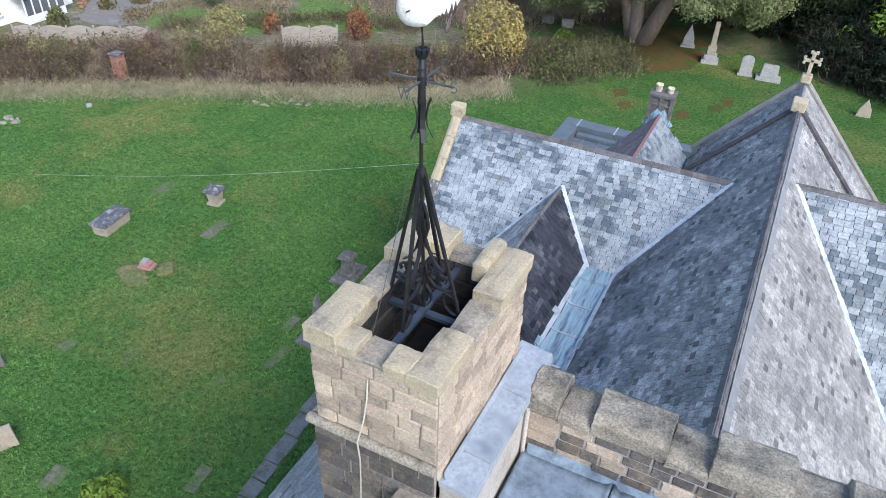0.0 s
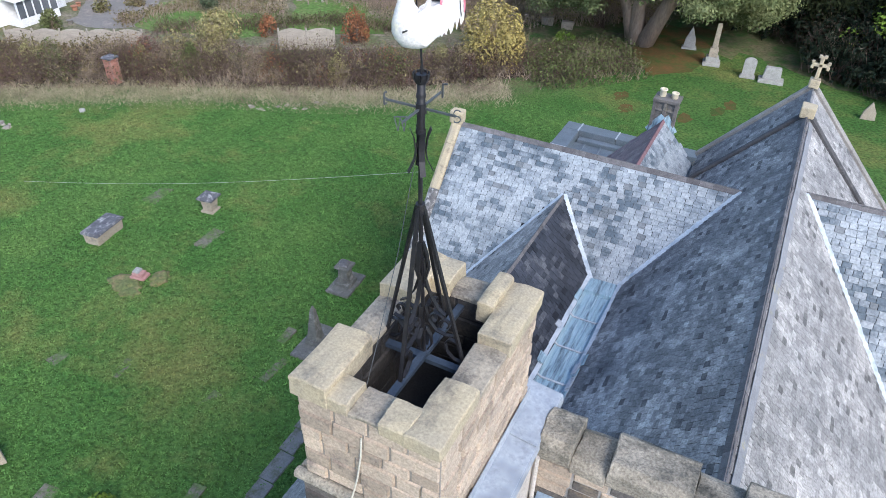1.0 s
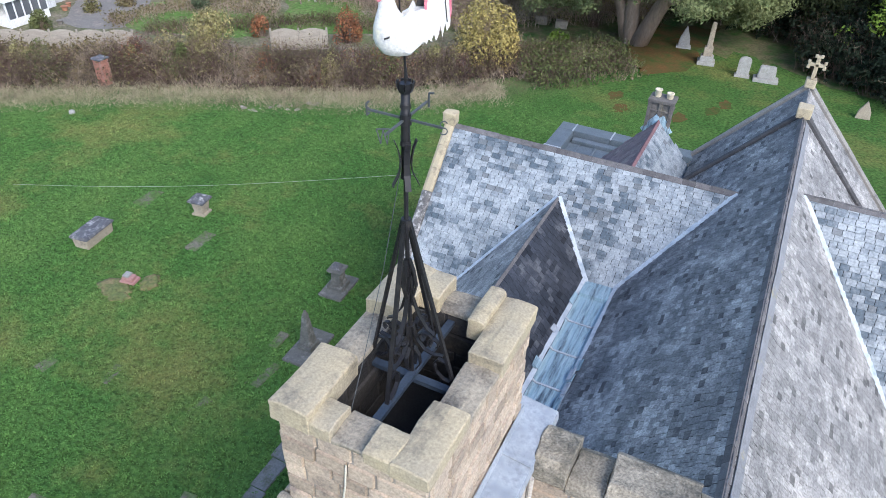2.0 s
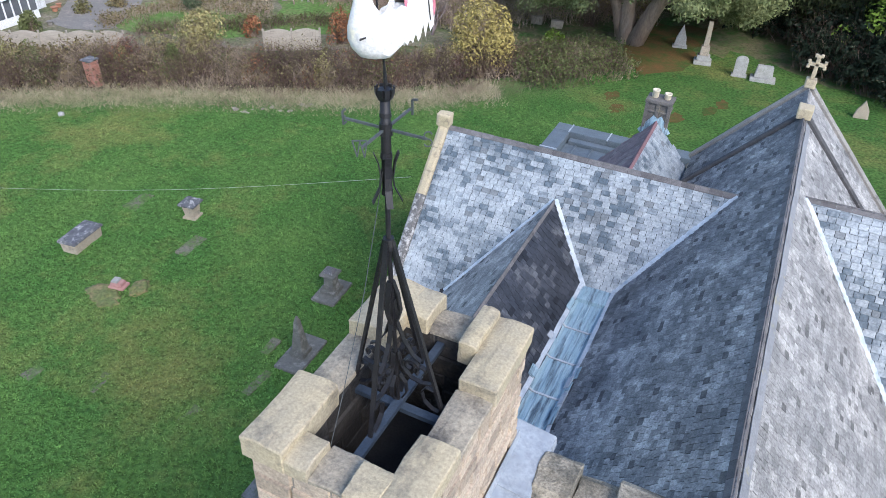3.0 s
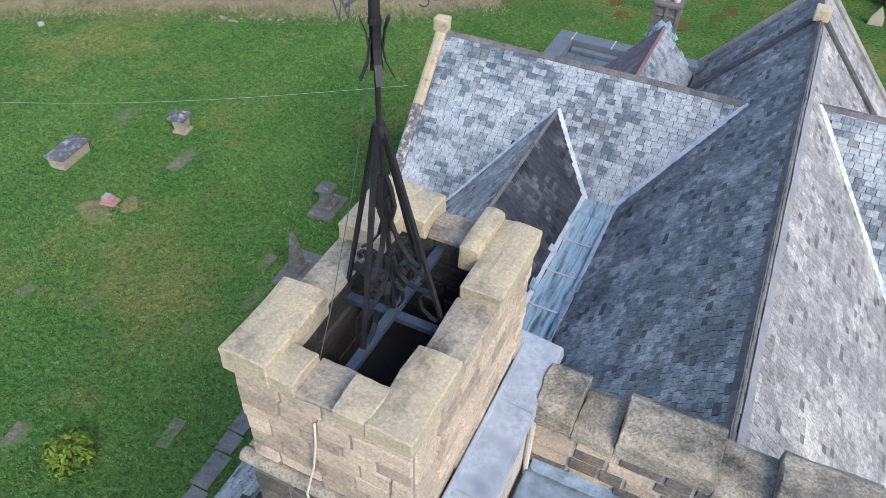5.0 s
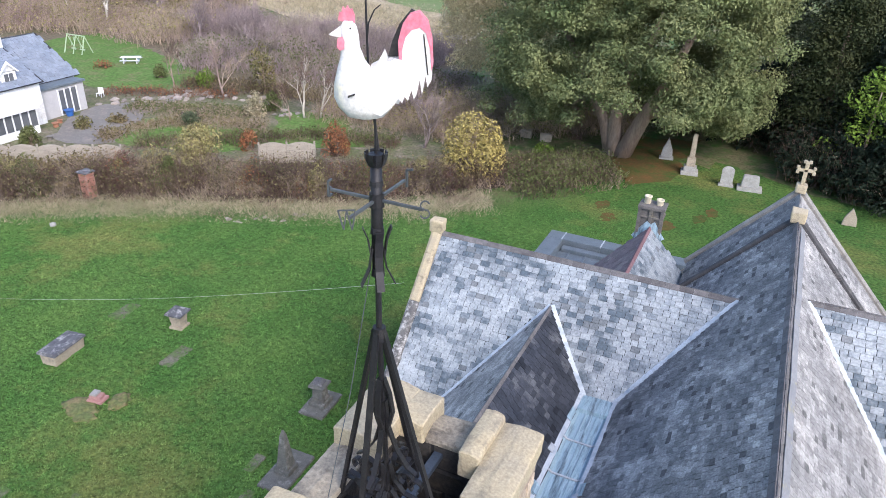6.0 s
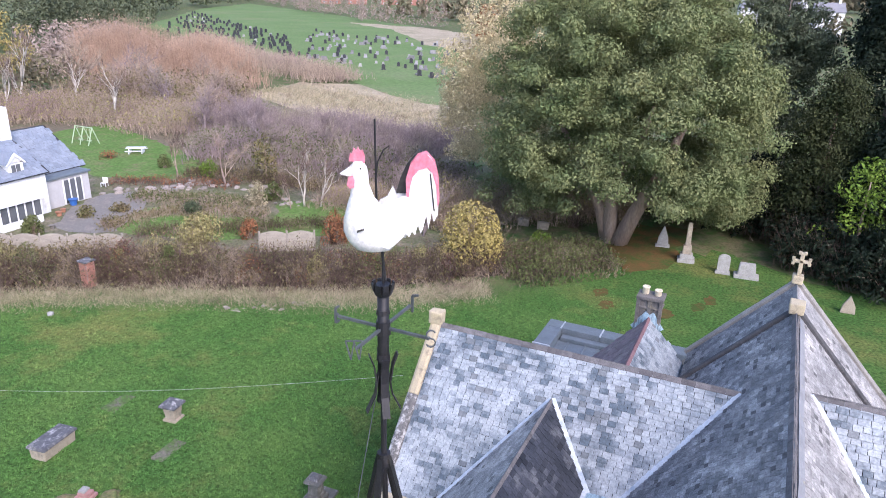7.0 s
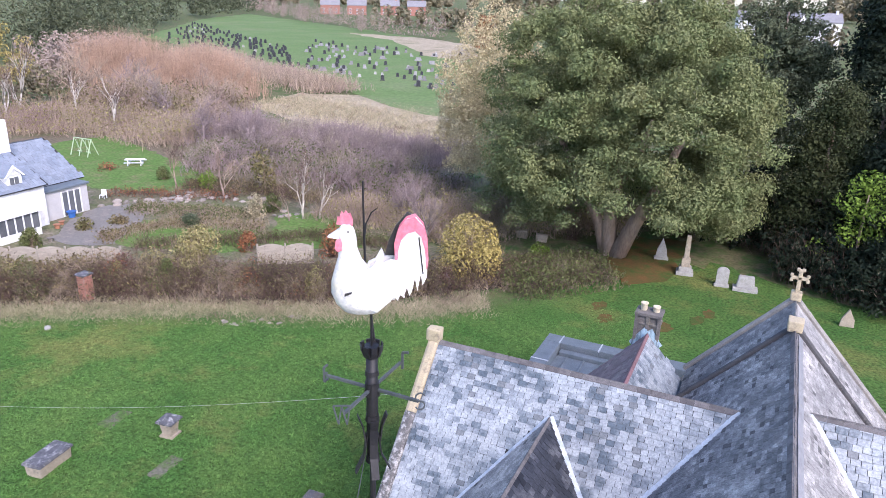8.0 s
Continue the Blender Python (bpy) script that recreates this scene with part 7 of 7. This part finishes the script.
KERB_STONE = mat("pale_kerb_stone", (0.30, 0.295, 0.285), (0.20, 0.198, 0.19), 2, 0.85, 0.2, 12, spread=0.3, by="object")
KERBS = []
for w, L in ((1.1, 2.2), (2.2, 2.4), (1.0, 1.9)):
    bm = bmesh.new()
    for x0, x1, y0, y1 in ((-w / 2, w / 2, -L / 2, -L / 2 + 0.2), (-w / 2, w / 2, L / 2 - 0.2, L / 2), (-w / 2, -w / 2 + 0.2, -L / 2 + 0.2, L / 2 - 0.2), (w / 2 - 0.2, w / 2, -L / 2 + 0.2, L / 2 - 0.2)):
        box(bm, x0, x1, y0, y1, 0, 0.3)
    box(bm, -w / 2 + 0.2, w / 2 - 0.2, -L / 2 + 0.2, L / 2 - 0.2, 0, 0.12)
    box(bm, -w * 0.4, w * 0.4, L / 2 - 0.15, L / 2 + 0.1, 0.3, 0.95, 0.04)
    KERBS.append(finish(bm, "grave_kerb", KERB_STONE))
for row in range(9):
    for col in range(14):
        if random.random() < 0.62:
            continue
        u, v = (col + random.uniform(-0.35, 0.35)) / 13, (row + random.uniform(-0.3, 0.3)) / 8
        c = Vector((-128, 180, 0.08)).lerp(Vector((-76, 160, 0.08)), u).lerp(Vector((-190, 268, 0.08)).lerp(Vector((-112, 240, 0.08)), u), v)
        ob = tagged(new("grave_kerb", random.choice(KERBS)), "pale stone kerbed grave in the far cemetery", "grave", "cemetery kerbed graves")
        ob.matrix_basis = Matrix.Translation(c) @ Matrix.Rotation(random.uniform(0.2, 0.7), 4, "Z")
patch("rough_field", [(-215, 338), (-168, 303), (-121, 243), (-98, 226), (-108, 262), (-128, 305), (-170, 330)], PALE_FIELD, "tan rough grass at the cemetery's far edge", 0.11, jag=2, step=8)

# ---- far woods, houses and hills ----
def wood(label, line, half, h, n, leaf, size=1.0, per=3.0, name="woodland"):
    xy, _ = along(line, n, half)
    hh = h * (0.6 + 0.6 * lumps(xy, h * 2.5))
    lob = []
    for (a, b), k in zip(xy, hh):
        for f in (0.3, 0.62, 0.88):
            r = k * RNG.uniform(0.2, 0.3) * (1.15 - f * 0.6)
            lob.append((a + RNG.normal(0, r * 0.3), b + RNG.normal(0, r * 0.3), k * f, r, r, k * 0.2))
    P, F = crown_cards(lob, per / size, size)
    return tagged(new(name, raw(name, P, F, leaf)), label, "woodland", kind="stuff")


FAR_PINE = leaf_mat("far_pine", (0.070, 0.088, 0.050), (0.12, 0.132, 0.078), 0.3)
FAR_BROWN = leaf_mat("far_bare_wood", (0.27, 0.21, 0.175), (0.35, 0.28, 0.23), 0.3)
FAR_OLIVE = leaf_mat("far_olive_wood", (0.22, 0.20, 0.12), (0.18, 0.155, 0.105), 0.3)
wood("dark green pine wood at the cemetery's edge", [(-211.89, 112.99), (-212.2, 137.0), (-223.18, 169.05), (-255.44, 222.59)], 16, 20, 60, FAR_PINE, 0.55, 5.0)
wood("dark green pine wood behind the cemetery", [(-286.81, 243.92), (-348.8, 342.43), (-490.21, 575.1)], 22, 22, 45, FAR_PINE, 1.2, 4.0)
wood("bare brown wood behind the cemetery", [(-536.48, 647.58), (-285.95, 411.98), (-184.89, 335.81), (-128.41, 325.92)], 12, 11, 120, FAR_BROWN, 0.5, 4.5)
wood("bare brown scrub round the willows", [(-142.94, 103.35), (-168.79, 133.76), (-182.83, 167.1)], 8, 9, 60, FAR_BROWN, 0.5, 5.0)
wood("amber and olive scrub at the wood's edge", [(-134.88, 77.96), (-131.51, 88.02), (-133.44, 100.0)], 7, 8, 40, FAR_OLIVE, 0.5, 5.0)
wood("distant olive and brown woodland on the skyline", [(-1150, 620), (-760, 800), (-420, 860), (-100, 900), (220, 900), (520, 860)], 60, 26, 230, FAR_OLIVE, 3.0, 7.0)
wood("grey-green wood behind the houses", [(-250, 430), (-120, 380), (-30, 335), (40, 330), (140, 330)], 14, 13, 110, FAR_OLIVE, 1.3, 5.0)
x, y = -109.54, 264.33
wood("rust-coloured tree by the cemetery", [(x, y), (x + 4, y + 3)], 3, 12, 5, RUST, 0.6, 6.0, "rust_tree")
RED_WALL = mat("red_brick_wall", (0.36, 0.17, 0.13), (0.30, 0.145, 0.11), 0.5, 0.9, 0.2, 6)
GREY_ROOF = mat("grey_tile_roof", (0.20, 0.20, 0.215), (0.26, 0.255, 0.26), 0.5, 0.85, 0.2, 4)


def far_house(x, y, w, d, h, a, wall, label):
    t = empty("far_house", label, "house", "distant houses", at=(x, y, 0))
    m = turned(x, y, a)
    bm = bmesh.new()
    prism(bm, [(-d / 2, 0), (-d / 2, h), (0, h + d * 0.42), (d / 2, h), (d / 2, 0)], -w / 2, w / 2, "x")
    bmesh.ops.transform(bm, matrix=m, verts=bm.verts[:])
    part("wall", bm, wall, t)
    for s in (-1, 1):
        bm = bmesh.new()
        prism(bm, [(s * (d / 2 + 0.4), h - 0.25), (0, h + d * 0.42 + 0.1), (0, h + d * 0.42 + 0.4), (s * (d / 2 + 0.4), h + 0.1)], -w / 2 - 0.3, w / 2 + 0.3, "x")
        bmesh.ops.transform(bm, matrix=m, verts=bm.verts[:])
        part("roof", bm, GREY_ROOF, t)
    for k in range(3):
        for z in (0.9, 3.6):
            wx = -w / 2 + (k + 0.5) * w / 3
            q = stone_part("window", t, wx - 0.8, wx + 0.8, -d / 2 - 0.1, -d / 2 + 0.05, z, z + 1.5, m, WHITE_PAINT, 0.02)
            stone_part("pane", q, wx - 0.65, wx + 0.65, -d / 2 - 0.14, -d / 2 - 0.05, z + 0.15, z + 1.35, m, PANE, 0.01)
    stone_part("chimney", t, w * 0.3, w * 0.3 + 1, -0.5, 0.5, h + d * 0.3, h + d * 0.42 + 1.6, m, wall, 0.02)


for (x, y), wall, lab in (((-364.84, 589.94), RED_WALL, "distant red brick house with white windows"), ((-341.63, 609.4), RED_WALL, "distant red brick house with white windows"), ((-321.06, 622.85), RED_WALL, "distant red brick house with white windows"), ((-384.85, 576.87), RED_WALL, "distant red brick house with white windows")):
    far_house(x, y, 17, 11, 8, 30, wall, lab)
for x, y, a in ((-22, 405, 15), (-5, 396, -20), (11, 405, 12)):
    far_house(x, y, 13, 9, 12.5, a, WHITE_WALL, "distant white rendered house among trees")
